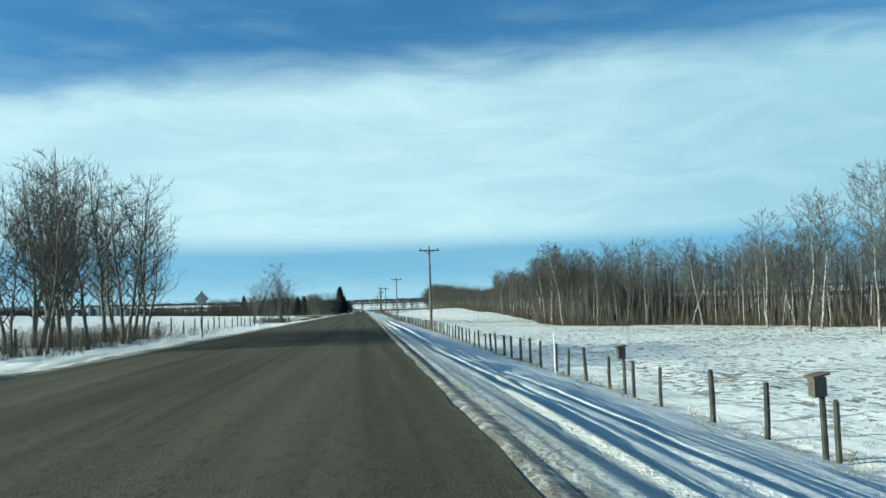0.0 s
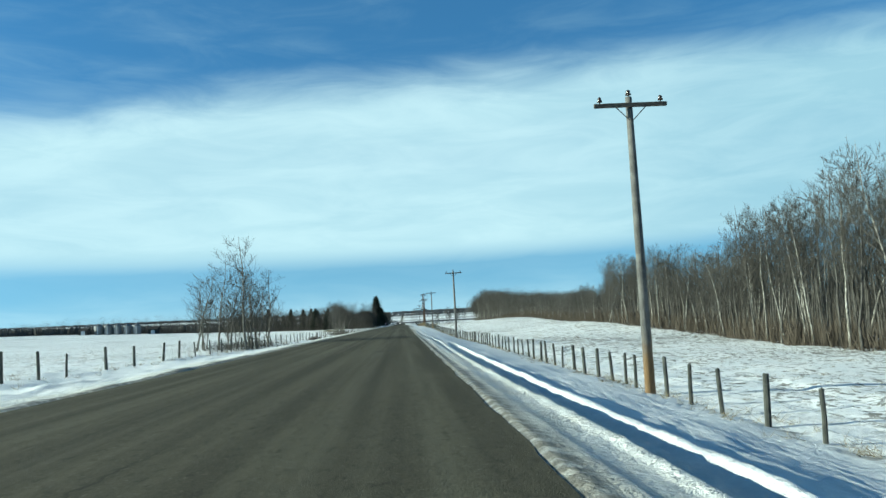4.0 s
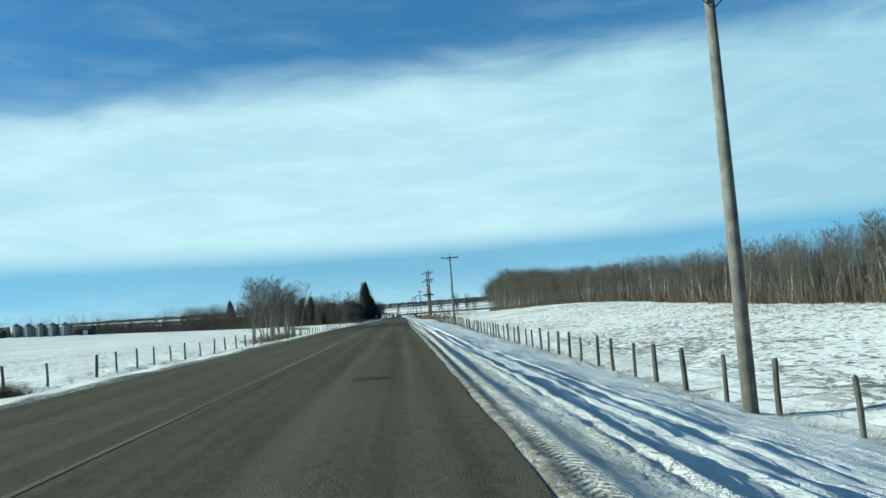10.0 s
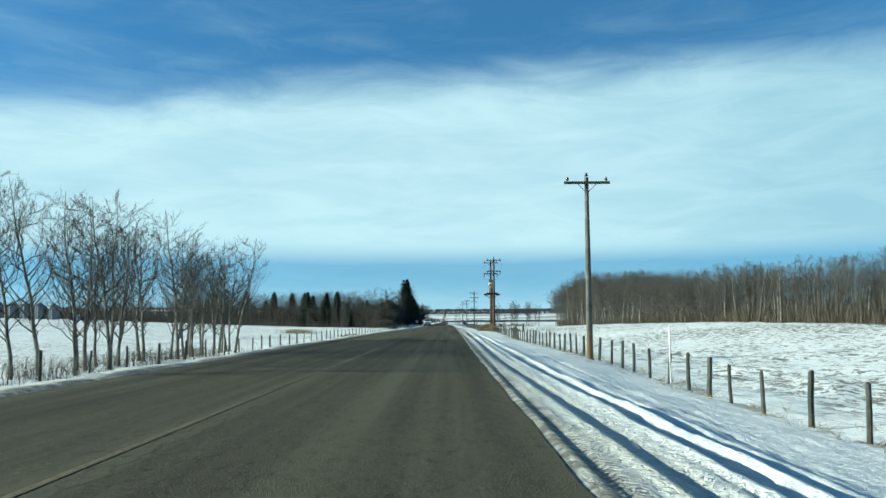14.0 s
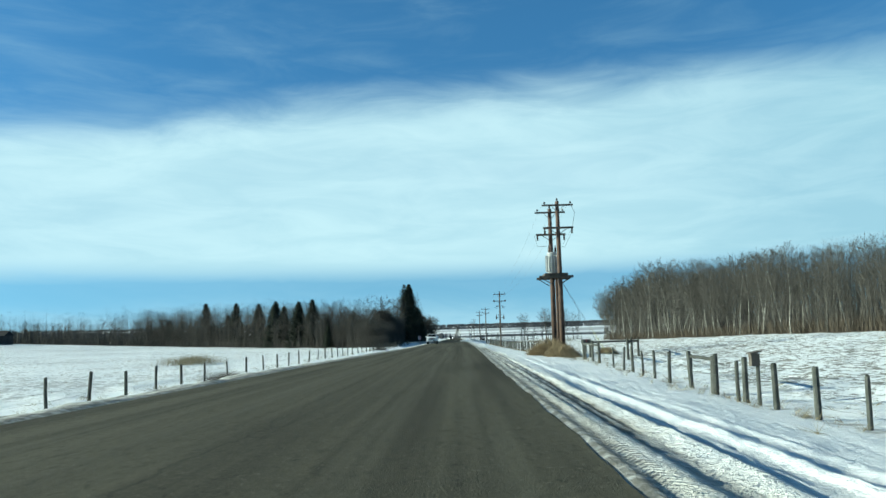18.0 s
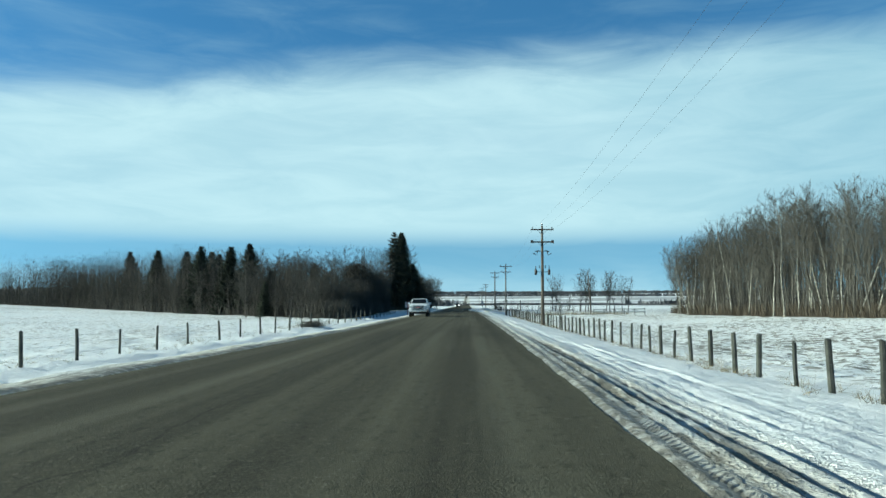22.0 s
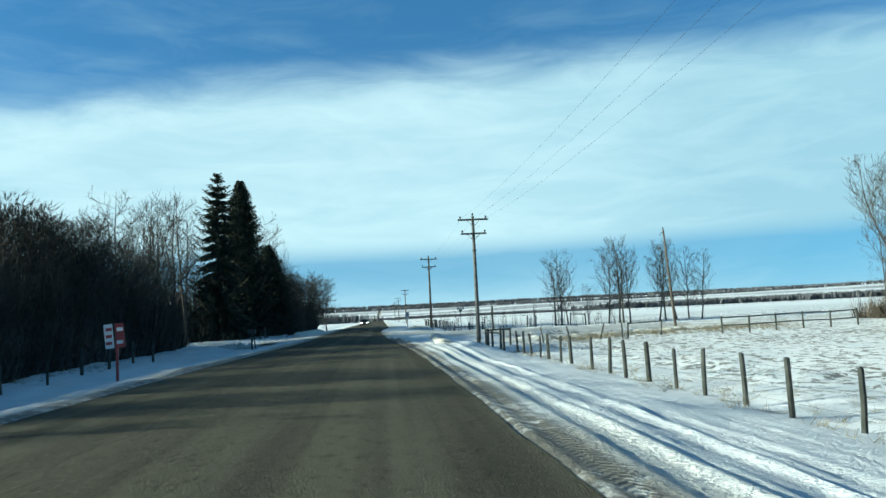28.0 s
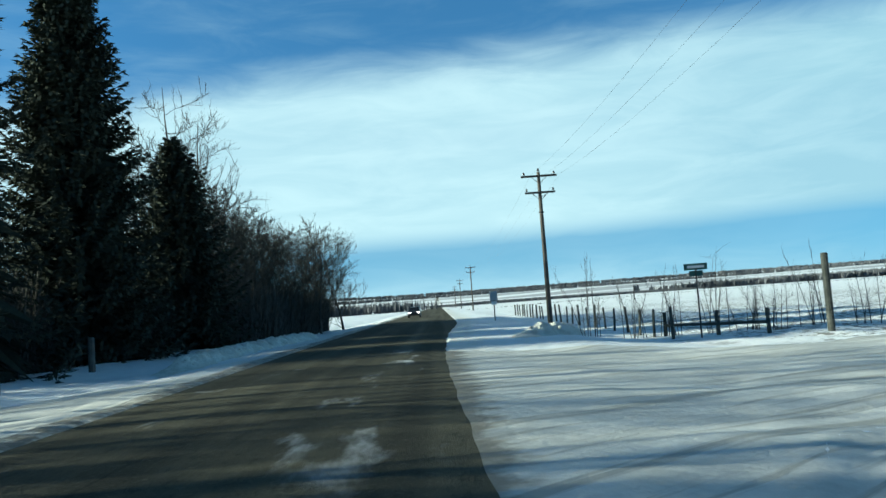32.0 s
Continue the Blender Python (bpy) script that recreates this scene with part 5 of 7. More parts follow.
def brush_patch(spots, n, size, material, label, seed, name="brush", width=0.014, cat="brush"):
    rng = random.Random(seed)
    g = Geo()
    for k in range(n):
        cx, cy, rad = rng.choice(spots)
        x, y = cx + rng.gauss(0, rad * 0.5), cy + rng.gauss(0, rad * 0.5)
        z = ground_z(x, y) - 0.04
        h = size * rng.uniform(0.35, 1.1)
        dx, dy = rng.gauss(0, 0.28) * h, rng.gauss(0, 0.28) * h
        g.spike((x, y, z), (x + dx, y + dy, z + h), width)
        if h > size * 0.6:
            for j in range(2):
                f = rng.uniform(0.3, 0.8)
                p = (x + dx * f, y + dy * f, z + h * f)
                g.spike(p, (p[0] + rng.gauss(0, .2) * h, p[1] + rng.gauss(0, .2) * h, p[2] + 0.3 * h), width * 0.7)
    return single(name, g, material, label, cat, kind="stuff", smooth="raw")


rngA = random.Random(8)
A_SPOTS = [(-14.6 - rngA.uniform(0, 4.6), y + rngA.uniform(-1, 1), between([(33, 6.5), (40, 8.6), (46, 10.3), (56, 11.6), (62, 10.6), (67, 7.0)], y) * rngA.uniform(0.75, 1.0)) for y in (37, 38, 39, 40, 41, 42, 43, 44, 45.5, 46, 47, 48, 49, 50.5, 51, 52, 53.5, 54, 55, 56, 57, 58.5, 60, 62, 64, 66)]
clump(A_SPOTS, LIMBED, "leafless grey poplar in a roadside clump beside the fence", "roadside poplars", 21)
B_SPOTS = [(-15.8, 156.2, 11.0), (-15.8, 162.0, 7.0), (-16.2, 164.0, 8.6), (-15.7, 168.5, 6.5), (-15.9, 159.5, 7.5), (-19.0, 158.5, 9.0), (-20.5, 155.5, 8.0), (-18.3, 161.0, 7.4), (-17.2, 166.0, 6.0), (-21.5, 162.0, 7.0)]
B_SPOTS += [(-14.9, 163.5, 8.2), (-17.0, 157.5, 4.6), (-18.2, 160.0, 5.0), (-16.8, 163.0, 4.4), (-19.4, 164.5, 5.2), (-20.6, 159.0, 5.6), (-18.8, 167.0, 4.6), (-16.4, 165.6, 4.0), (-22.0, 166.0, 5.5)]
clump(B_SPOTS, LIMBED, "leafless spreading poplar in a small clump by the fence", "roadside poplars", 22, 5.0)
rngC = random.Random(9)
C_SPOTS = [(-16.5 - rngC.uniform(0, 1.9), y + rngC.uniform(-.8, .8), rngC.uniform(6.4, 9.2)) for y in (279, 283, 286, 288, 290, 291.5, 293, 294, 295, 296, 297, 298.5, 300, 302, 303.5, 305, 306, 307, 308, 309.5, 311, 312.5, 314, 315, 316, 317, 318, 319, 320, 321, 322.5)]
clump(C_SPOTS, LIMBED, "slim leafless poplar in a roadside thicket", "roadside poplars", 23, 3.5)
brush_patch([(-16.5, 34 + 2.4 * k, 2.6) for k in range(14)], 2600, 1.3, BRUSH, "russet brush and dead weeds round the roadside clump", 31)
brush_patch([(-17.5, 155 + 2.4 * k, 4.0) for k in range(8)], 1500, 1.0, DARK_TWIG, "leafless brush round the small clump", 32)
brush_patch([(-17.5, 280 + 2.4 * k, 2.4) for k in range(15)], 1500, 0.9, BRUSH, "brown brush and weeds in the thicket", 33)
brush_patch([(-28.5, 416.0, 3.0), (-30.5, 423.0, 3.0), (-33.0, 431.0, 2.5)], 1500, 0.9, STRAW, "patch of tall dry grass beyond the fence", 34, "dry_grass", cat="grass")


def low_shrub(x, y, r, h, material, label, seed):
    rng = random.Random(seed)
    g = Geo()
    z = ground_z(x, y) - 0.05
    for k in range(1500):
        a, b = rng.uniform(0, 6.283), rng.uniform(0.05, 1.0)
        d = Vector((math.cos(a) * r * b, math.sin(a) * r * b, h * math.sqrt(max(1 - b * b * 0.9, 0.05)))) * rng.uniform(0.5, 1.05)
        s = Vector((x + rng.gauss(0, 0.3 * r), y + rng.gauss(0, 0.3 * r), z))
        e = s + d * 0.6 + Vector((rng.gauss(0, .12), rng.gauss(0, .12), rng.gauss(0, .08))) * r
        g.hair(tuple(s + d * 0.1), tuple(e), 0.010)
        g.hair(tuple(e), tuple(s + d + Vector((rng.gauss(0, .1), rng.gauss(0, .1), 0.0)) * r), 0.008)
    return single("shrub", g, material, label, "shrub", "low shrubs", smooth="raw")


low_shrub(-15.2, 213.0, 1.5, 0.8, BRUSH, "low dark leafless shrub beside the road", 41)
low_shrub(-15.2, 383.0, 2.0, 0.7, BRUSH, "low dark leafless shrub at the road edge", 42)
brush_patch([(-13.4, 66.0, 1.6), (-13.0, 70.0, 1.6), (-14.5, 74.0, 1.8)], 110, 0.9, BRUSH, "sparse dead stalks in the snow near the road sign", 43)
low_shrub(-14.6, 479.6, 1.7, 0.8, TWIG, "round tawny leafless bush beside the fence", 44)


# ---- the dark wood by the farm ----
def spruce(seed, h, rad, whorl=0.42, boughs=7, start=0.06, ragged=0.25, droop=0.35, full=1.0):
    rng = random.Random(seed)
    trunk, crown = Geo(), Geo()
    trunk.tube([(0, 0, -0.4), (0, 0, h * 0.5), (0, 0, h * 0.99)], [h * 0.016, h * 0.010, 0.015], 8, False)
    z = h * start
    while z < h * 0.985:
        f = 1 - z / h
        for k in range(boughs):
            a = rng.uniform(0, 2 * math.pi)
            ln = rad * (f ** 0.72) * rng.uniform(1 - ragged, 1 + ragged * 0.7) + 0.12
            up = 0.55 - 1.0 * f
            sag = droop * ln * f
            base = Vector((0, 0, z + rng.uniform(-.22, .22) * min(1.0, whorl / 0.6)))
            d = Vector((math.cos(a), math.sin(a), 0))
            n = max(3, int(ln / 0.24))
            # the needled stem of the bough, thick near the trunk
            crown.blade(tuple(base), tuple(base + d * ln * 0.7 + Vector((0, 0, up * ln * 0.2 - sag * 0.8))), 0.20 * full * min(1.0, ln / 2.0), (-d.y, d.x, rng.gauss(0, .4)))
            prev = base
            for j in range(1, n + 1):
                t = j / n
                p = base + d * ln * t + Vector((0, 0, up * ln * 0.35 * t - sag * math.sin(t * 2.2) + 0.22 * ln * t * t * t))
                wide = (0.16 + 0.34 * (1 - t)) * min(1.0, ln / 1.2) + 0.08
                side = Vector((-d.y, d.x, 0))
                for s in (-1, 1):
                    tip = p + side * s * wide * rng.uniform(0.8, 1.4) + d * wide * 0.7 - Vector((0, 0, wide * rng.uniform(0.25, 0.9)))
                    crown.blade(tuple(prev), tuple(tip), full * (0.045 + 0.03 * rng.random()), (rng.gauss(0, .3), rng.gauss(0, .3), 1))
                    crown.blade(tuple(prev.lerp(p, 0.5)), tuple(tip.lerp(p, rng.uniform(0.0, 0.5)) - Vector((0, 0, wide * rng.uniform(0.0, 0.5)))), full * (0.04 + 0.03 * rng.random()), (rng.gauss(0, .5), rng.gauss(0, .5), 1))
                crown.blade(tuple(prev), tuple(p + d * 0.1), 0.09 * full, (rng.gauss(0, .2), rng.gauss(0, .2), 1))
                if rng.random() < 0.75:
                    crown.blade(tuple(p), tuple(p - Vector((rng.gauss(0, .08), rng.gauss(0, .08), wide * rng.uniform(0.6, 1.3)))), 0.08 * full, tuple(d))
                prev = p
        z += whorl * (0.75 + 0.5 * rng.random()) * (0.65 + 0.5 * f)
    return trunk, crown


def spruce_tree(x, y, h, geo, label):
    root = thing("spruce", label, "tree", pose(x, y, ground_z(x, y) - 0.05))
    t, c = geo
    part("trunk", t, DARK_BARK, root)
    part("crown", c.mesh("crown", NEEDLES, "raw"), None, root)
    return root


spruce_tree(-18.2, 605.3, 19.6, spruce(5, 19.6, 5.6, 1.05, 17, 0.04, 0.4, 0.62, 1.1), "tall dark spruce with drooping open boughs beside the road")
spruce_tree(-17.2, 614.8, 20.2, spruce(6, 20.2, 5.0, 0.36, 20, 0.02, 0.22, 0.35, 1.15), "tall dense dark spruce beside the road")
spruce_tree(-14.9, 623.0, 12.6, spruce(7, 12.6, 4.4, 0.38, 18, 0.02, 0.3, 0.3, 1.15), "shorter dark spruce below the tall pair")
SPRUCES = []
for k in range(3):
    t, c = spruce(60 + k, 12.0, 3.3, 0.42, 14, 0.03, 0.3, 0.3, 1.35)
    SPRUCES.append((t.mesh("trunk", DARK_BARK, True), c.mesh("crown", NEEDLES, "raw")))
rngS = random.Random(77)
for x, y, h in [(-88, 613, 14.0), (-70, 584, 13.0), (-61, 579, 12.6), (-44, 552, 12.0), (-39, 549, 12.4), (-52, 560, 12.6), (-57, 583, 12.8), (-52, 571, 11.5), (-44, 560, 9.0), (-36, 552, 8.5), (-30, 562, 10.0), (-25, 577, 9.5), (-20.5, 548, 6.0), (-19.5, 566, 7.0), (-27, 545, 6.5), (-47, 575, 10.0), (-76, 598, 10.5), (-23, 579, 8.0), (-22, 556, 5.5), (-33, 535, 6.0), (-100, 612, 9.0)]:
    plant(SPRUCES, x, y, h / 12.0 * (1.06 if h > 10.5 else 1.0), rngS, "dark green spruce among the leafless trees of the wood", "spruces of the wood", 1.0, "spruce")

FRONT = [(-300, 690), (-180, 645), (-97, 600), (-40, 545), (-18, 520)]


def west_front(x):
    return between(FRONT, x)


def in_yard(x, y):
    """The open farm yard, driveway and house plot."""
    return (x > -62 and 584.0 < y < 604.0) or (-46 < x < -20 and 604 <= y < 632)


def west_wood():
    rng = random.Random(91)
    # along the road
    y = 522.0
    while y < 581.0:
        for row in range(2):
            plant(DARKS, -17.8 - row * rng.uniform(2, 5) - rng.uniform(0, 1.0), y + rng.uniform(-1, 1), rng.uniform(0.40, 0.56) if y < 556 else rng.uniform(0.5, 0.68), rng, "dark leafless tree at the edge of the farm wood", "trees of the farm wood", 3.0)
        y += rng.uniform(1.8, 3.4)
    # along the field
    x = -20.0
    while x > -170.0:
        for row in range(2):
            plant(DARKS, x + rng.uniform(-1, 1), west_front(x) + row * rng.uniform(2, 6) + rng.uniform(0, 1.5), rng.uniform(0.52, 0.80), rng, "dark leafless tree along the field side of the wood", "trees of the farm wood", 3.0)
        x -= rng.uniform(1.8, 3.6) * (1.0 if x > -100 else 1.8)
    for k in range(22):
        f = k / 21
        plant(BUSHES, -15.5 + 6.2 * f - rng.uniform(0, 4.5), 626 + 30 * f + rng.uniform(-1, 1), rng.uniform(1.12, 1.42) * (1 - 0.2 * f), rng, "bushy dark leafless tree at the end of the wood", "trees of the farm wood", 3.0)
    plant(OLD_TREES, -16.7, 630.0, 1.14, rng, "tall bare tree standing behind the spruces", "trees of the farm wood", 2.0)
    plant(OLD_TREES, -15.9, 631.0, 1.02, rng, "tall bare tree standing behind the spruces", "trees of the farm wood", 2.0)
    for k in range(16):
        y = 566 + 3.4 * k + rng.uniform(-1, 1)
        x = -18.5 - rng.uniform(0, 5)
        if not in_yard(x, y):
            plant(BUSHES, x, y, rng.uniform(0.5, 0.8), rng, "dense dark bush under the trees by the farm yard", "bushes by the farm yard", 3.0, "bush")
    for k in range(9):
        plant(BUSHES, -21.5 + 0.9 * k + rng.uniform(-1, 1), 606.5 + 2.0 * k, rng.uniform(0.42, 0.6), rng, "dense dark bush at the foot of the spruces", "bushes below the spruces", 3.0, "bush", 1.3)
    for k in range(18):
        plant(BUSHES, -19.0 - 1.6 * k + rng.uniform(-.6, .6), 606.5 + rng.uniform(-.8, 1.6), rng.uniform(0.46, 0.62), rng, "dense dark hedge bush before the farmhouse", "hedge before the farmhouse", 3.0, "bush", 1.3)
    for x, y, h in ((-18.6, 577.0, 12.0), (-18.2, 582.5, 13.2), (-20.4, 588.0, 13.2), (-18.8, 591.0, 13.8), (-22.5, 580.0, 13.0), (-24.0, 593.0, 12.0), (-25.5, 586.0, 11.0)):
        plant(OLD_TREES, x, y, h * 1.10 / 16.0, rng, "tall dark many-limbed bare tree beside the driveway", "bare trees by the driveway", 2.0)
    for k in range(26):
        plant(GREYS, -17.0 - abs(rng.gauss(0, 3.5)), 560.0 + 22.0 * (k + rng.random()) / 26, rng.uniform(0.60, 0.78), rng, "slim straight leafless tree in the farm wood", "slim trees of the farm wood", 2.0)
    for x, y, h in ((-22.2, 603.6, 13.5), (-24.6, 604.8, 14.5), (-27.0, 603.8, 13.8), (-29.6, 604.9, 14.6), (-32.4, 604.0, 14.0), (-35.5, 605.0, 13.5)):
        plant(OLD_TREES, x, y, h * 1.14 / 16.0, rng, "tall bare tree standing before the farmhouse", "bare trees before the farmhouse", 2.0)
    for k in range(22):
        plant(BUSHES, -18.5 - 6.0 * rng.random(), 540.0 + 43.0 * (k + rng.random()) / 22, rng.uniform(0.55, 0.85), rng, "dense dark bush under the trees of the farm wood", "bushes of the farm wood", 3.0, "bush")
    for k in range(15):
        plant(BUSHES, -18.5 - 5.0 * rng.random(), 521.0 + 22.0 * (k + rng.random()) / 15, rng.uniform(0.5, 0.72), rng, "dense dark bush at the corner of the farm wood", "bushes of the farm wood", 3.0, "bush")
    for k in range(16):
        plant(DARKS, -23.0 - 13.0 * rng.random(), 526.0 + 30.0 * (k + rng.random()) / 16, rng.uniform(0.66, 0.80), rng, "dark leafless tree inside the farm wood", "trees of the farm wood", 2.5)
    for k in range(17):
        plant(DARKS, -24.0 - 20.0 * rng.random(), 546.0 + 38.0 * (k + rng.random()) / 17, rng.uniform(0.75, 0.95), rng, "dark leafless tree inside the farm wood", "trees of the farm wood", 2.5)
    # unseen trees added in the yard to throw shade over the turn-off
    for k in range(20):
        plant(DARKS, -33.0 - 26.0 * rng.random(), 583.0 + 21.0 * (k + rng.random()) / 20, rng.uniform(0.95, 1.2), rng, "unseen dark leafless tree added behind the farm yard for shade", "trees of the farm yard", 2.5)
    dark, light, bark = Geo(), Geo(), Geo()
    for k in range(130):
        x, y = -20.5 - 13.0 * rng.random(), rng.uniform(540.0, 583.0)
        inner_tree(bark, dark, rng, x, y, rng.uniform(5.4, 7.6) + 1.6 * float(smooth01(554, 566, y)), 0.03, 220, 0.1, 0.042)
    for k in range(55):
        x, y = -20.0 - 4.0 * rng.random(), rng.uniform(557.0, 571.0)
        inner_tree(bark, dark, rng, x, y, rng.uniform(9.2, 10.3), 0.03, 260, 0.45, 0.040)
    for k in range(3300):
        if k % 2:
            x = -19.5 - abs(rng.gauss(0, 12.0))
            y = rng.uniform(max(524.0, west_front(max(x, -299)) + 3), 650.0)
        else:
            x = -rng.uniform(20, 115) if k % 3 else -rng.uniform(20, 290)
            y = west_front(x) + 4 + abs(rng.gauss(0, 16.0))
        # a few unseen inner trees stay in the yard to thin the sunlight
        if in_yard(x, y) and not (x < -34 and k % 5 == 0):
            continue
        tall = float(0.60 + 0.40 * smooth01(540, 572, y) + 0.30 * smooth01(24, 40, -x) * (1 - smooth01(540, 572, y)))
        tall *= 1.04 + 0.14 * float(smooth01(26, 44, -x))
        # an open stand of tall trees over low growth beside the road
        if x > -46 and 536.0 < y < 584.0:
            inner_tree(bark, dark, rng, x, y, rng.uniform(4.2, 6.6) * tall, 0.035, 90, 0.03, 0.03)
            continue
        if x > -130 and rng.random() < 0.28:
            inner_tree(bark, light, rng, x, y, rng.uniform(9.4, 12.4) * tall * (0.72 if x > -27 else 1.0), 0.035, 140, 0.3)
        else:
            inner_tree(bark, dark, rng, x, y, rng.uniform(6.0, 10.6) * tall * (0.78 if x > -25 else 1.08), 0.035, 60 if x > -25 else 190, 0.03, 0.03)
    root = thing("wood_interior", "dense dark leafless trunks and twigs inside the farm wood", "woodland", None, "", "stuff")
    tagged(part("trunks", bark.mesh("trunks", DARK_BARK, "raw"), None, root), kind="stuff")
    tagged(part("twigs", dark.mesh("twigs", DARK_TWIG, "raw"), None, root), kind="stuff")
    tagged(part("top_twigs", light.mesh("top_twigs", TWIG, "raw"), None, root), kind="stuff")
    b = Geo()
    for k in range(52000):
        if k % 3:
            y = rng.uniform(519, 662)
            x = -17.2 - abs(rng.gauss(0, 2.6)) + (5.5 * float(smooth01(612, 634, y)))
            hh = rng.uniform(0.6, 3.2) if y < 572 else rng.uniform(0.8, 5.0)
        else:
            x = -rng.uniform(18, 260)
            y = west_front(x) + rng.uniform(-0.5, 6.0)
            hh = rng.uniform(0.6, 3.6)
        if k % 9 == 0:
            x, y, hh = -rng.uniform(17, 48), rng.uniform(605, 609), rng.uniform(1.5, 4.6)
        if in_yard(x, y) and not k % 9 == 0:
            continue
        z = ground_z(x, y) - 0.05
        dx, dy = rng.gauss(0, .5), rng.gauss(0, .5)
        b.hair((x, y, z), (x + dx, y + dy, z + hh), 0.05)
        for w in range(2):
            f = rng.uniform(0.3, 0.8)
            p = (x + dx * f, y + dy * f, z + hh * f)
            b.hair(p, (p[0] + rng.gauss(0, .5), p[1] + rng.gauss(0, .5), p[2] + rng.uniform(0.2, 0.9)), 0.03)
    single("undergrowth", b, DARK_TWIG, "thick dark leafless undergrowth along the foot of the wood", "brush", kind="stuff", smooth="raw")


west_wood()


# ---- farmhouse behind the spruces ----
def house():
    x, y = -33.5, 618.5
    z = ground_z(x, y)
    root = thing("house", "low farmhouse with a dark snow-flecked roof behind the spruces", "house", pose(x, y, z))
    part("wall", Geo().box((0, 0, 1.9), (15.0, 8.0, 4.0)), HOUSE_WALL, root)
    for s in (-1, 1):
        roof = Geo().prism([(s * 4.6, 3.75), (s * 4.6, 3.95), (0, 6.25), (0, 6.0)], "x", -8.0, 8.0)
        r = part("roof", roof, ROOF_DARK, root, "dark shingle roof slope")
        if s < 0:
            part("snow_patch", Geo().box((6.4, -3.6, 4.62), (2.6, 1.0, 0.10), Matrix.Rotation(radians(26), 3, "X")), PLOUGHED, r, "thin snow left on the roof")
            part("snow_patch", Geo().box((2.6, -4.1, 4.36), (1.6, 0.7, 0.08), Matrix.Rotation(radians(26), 3, "X")), PLOUGHED, r, "thin snow left on the roof")
    ch = part("chimney", Geo().box((0.5, 0.2, 6.5), (0.8, 0.7, 1.2)), HOUSE_WALL, root, "brick chimney")
    part("flue", Geo().tube([(0.5, 0.2, 7.1), (0.5, 0.2, 8.4)], [0.09, 0.09], 8), DARK_STEEL, ch)
    for k in range(3):
        w = part("window", Geo().box((-4.5 + 4.5 * k, -4.03, 2.3), (1.5, 0.1, 1.2)), SIGN_WHITE, root, "white-framed window")
        part("pane", Geo().box((-4.5 + 4.5 * k, -4.07, 2.3), (1.3, 0.08, 1.0)), GLASS_DARK, w)


house()


# ---- grain bins and the far farmstead ----
def grain_bin(x, y, r, h, label):
    root = thing("grain_bin", label, "grain bin", pose(x, y, ground_z(x, y)), "grain bins in a row")
    rings = []
    for k in range(9):
        rings += [(r, 0.02 + h * k / 9), (r * 1.012, h * (k + 0.5) / 9)]
    part("wall", Geo().lathe(rings + [(r, h)], (0, 0, 0), 24), BIN_STEEL, root, "corrugated galvanised wall", True)
    part("roof", Geo().lathe([(r * 1.05, h), (r * 1.04, h + 0.06), (0.35, h + 1.5), (0.35, h + 1.75), (0.1, h + 1.85)], (0, 0, 0), 24), BIN_STEEL, root, "conical steel roof")
    part("ladder", Geo().box((0.3, -r - 0.08, h / 2), (0.4, 0.06, h)), GALV, root)


for k in range(5):
    grain_bin(-196.5 + 6.1 * k, 612.0, 2.55, 5.6, "silver corrugated steel grain bin with a conical roof")


def shed(x, y, w, d, h, wall, roof, label):
    root = thing("shed", label, "shed", pose(x, y, ground_z(x, y)))
    part("wall", Geo().box((0, 0, h / 2 - 0.2), (w, d, h + 0.4)), wall, root)
    part("roof", Geo().prism([(-d / 2 - 0.3, h - 0.1), (0, h + d * 0.28), (d / 2 + 0.3, h - 0.1)], "x", -w / 2 - 0.3, w / 2 + 0.3), roof, root)
    part("door", Geo().box((0, -d / 2 - 0.03, 1.2), (2.4, 0.08, 2.6)), GALV, root)


shed(-205.0, 611.0, 5.5, 5.0, 2.8, HOUSE_WALL, ROOF_DARK, "small dark shed beside the grain bins")
shed(-163.0, 618.0, 6.0, 6.0, 3.2, HOUSE_WALL, ROOF_DARK, "dark farm shed at the end of the bins")


# ---- woodland in the distance ----
def far_trees(path, n, depth, lo, hi, label, seed, material=None, thin=1.0):
    """A belt of small trees along a line of (x, y)."""
    rng = random.Random(seed)
    g = Geo()
    segs = list(zip(path, path[1:]))
    lens = [math.dist(a, b) for a, b in segs]
    for k in range(n):
        s = rng.choices(range(len(segs)), lens)[0]
        f = rng.random()
        a, b = segs[s]
        x, y = a[0] + (b[0] - a[0]) * f + rng.gauss(0, depth), a[1] + (b[1] - a[1]) * f + abs(rng.gauss(0, depth))
        z, h = ground_z(x, y) - 0.5, rng.uniform(lo, hi)
        w = h * rng.uniform(0.16, 0.3) * thin
        for j in range(7):
            t = rng.uniform(0, 6.283)
            ox, oy = math.cos(t) * w, math.sin(t) * w
            zz = z + h * rng.uniform(-0.1, 0.12)
            top = z + h * rng.uniform(0.7, 1.0)
            g.blade((x + ox * 0.2, y + oy * 0.2, zz), (x + ox * rng.uniform(0.2, 1.0), y + oy * rng.uniform(0.2, 1.0), top), w * rng.uniform(0.16, 0.42), (math.cos(t + 1.5), math.sin(t + 1.5), 0.05))
    return single("far_wood", g, material or FAR_WOOD, label, "woodland", kind="stuff", smooth="raw")


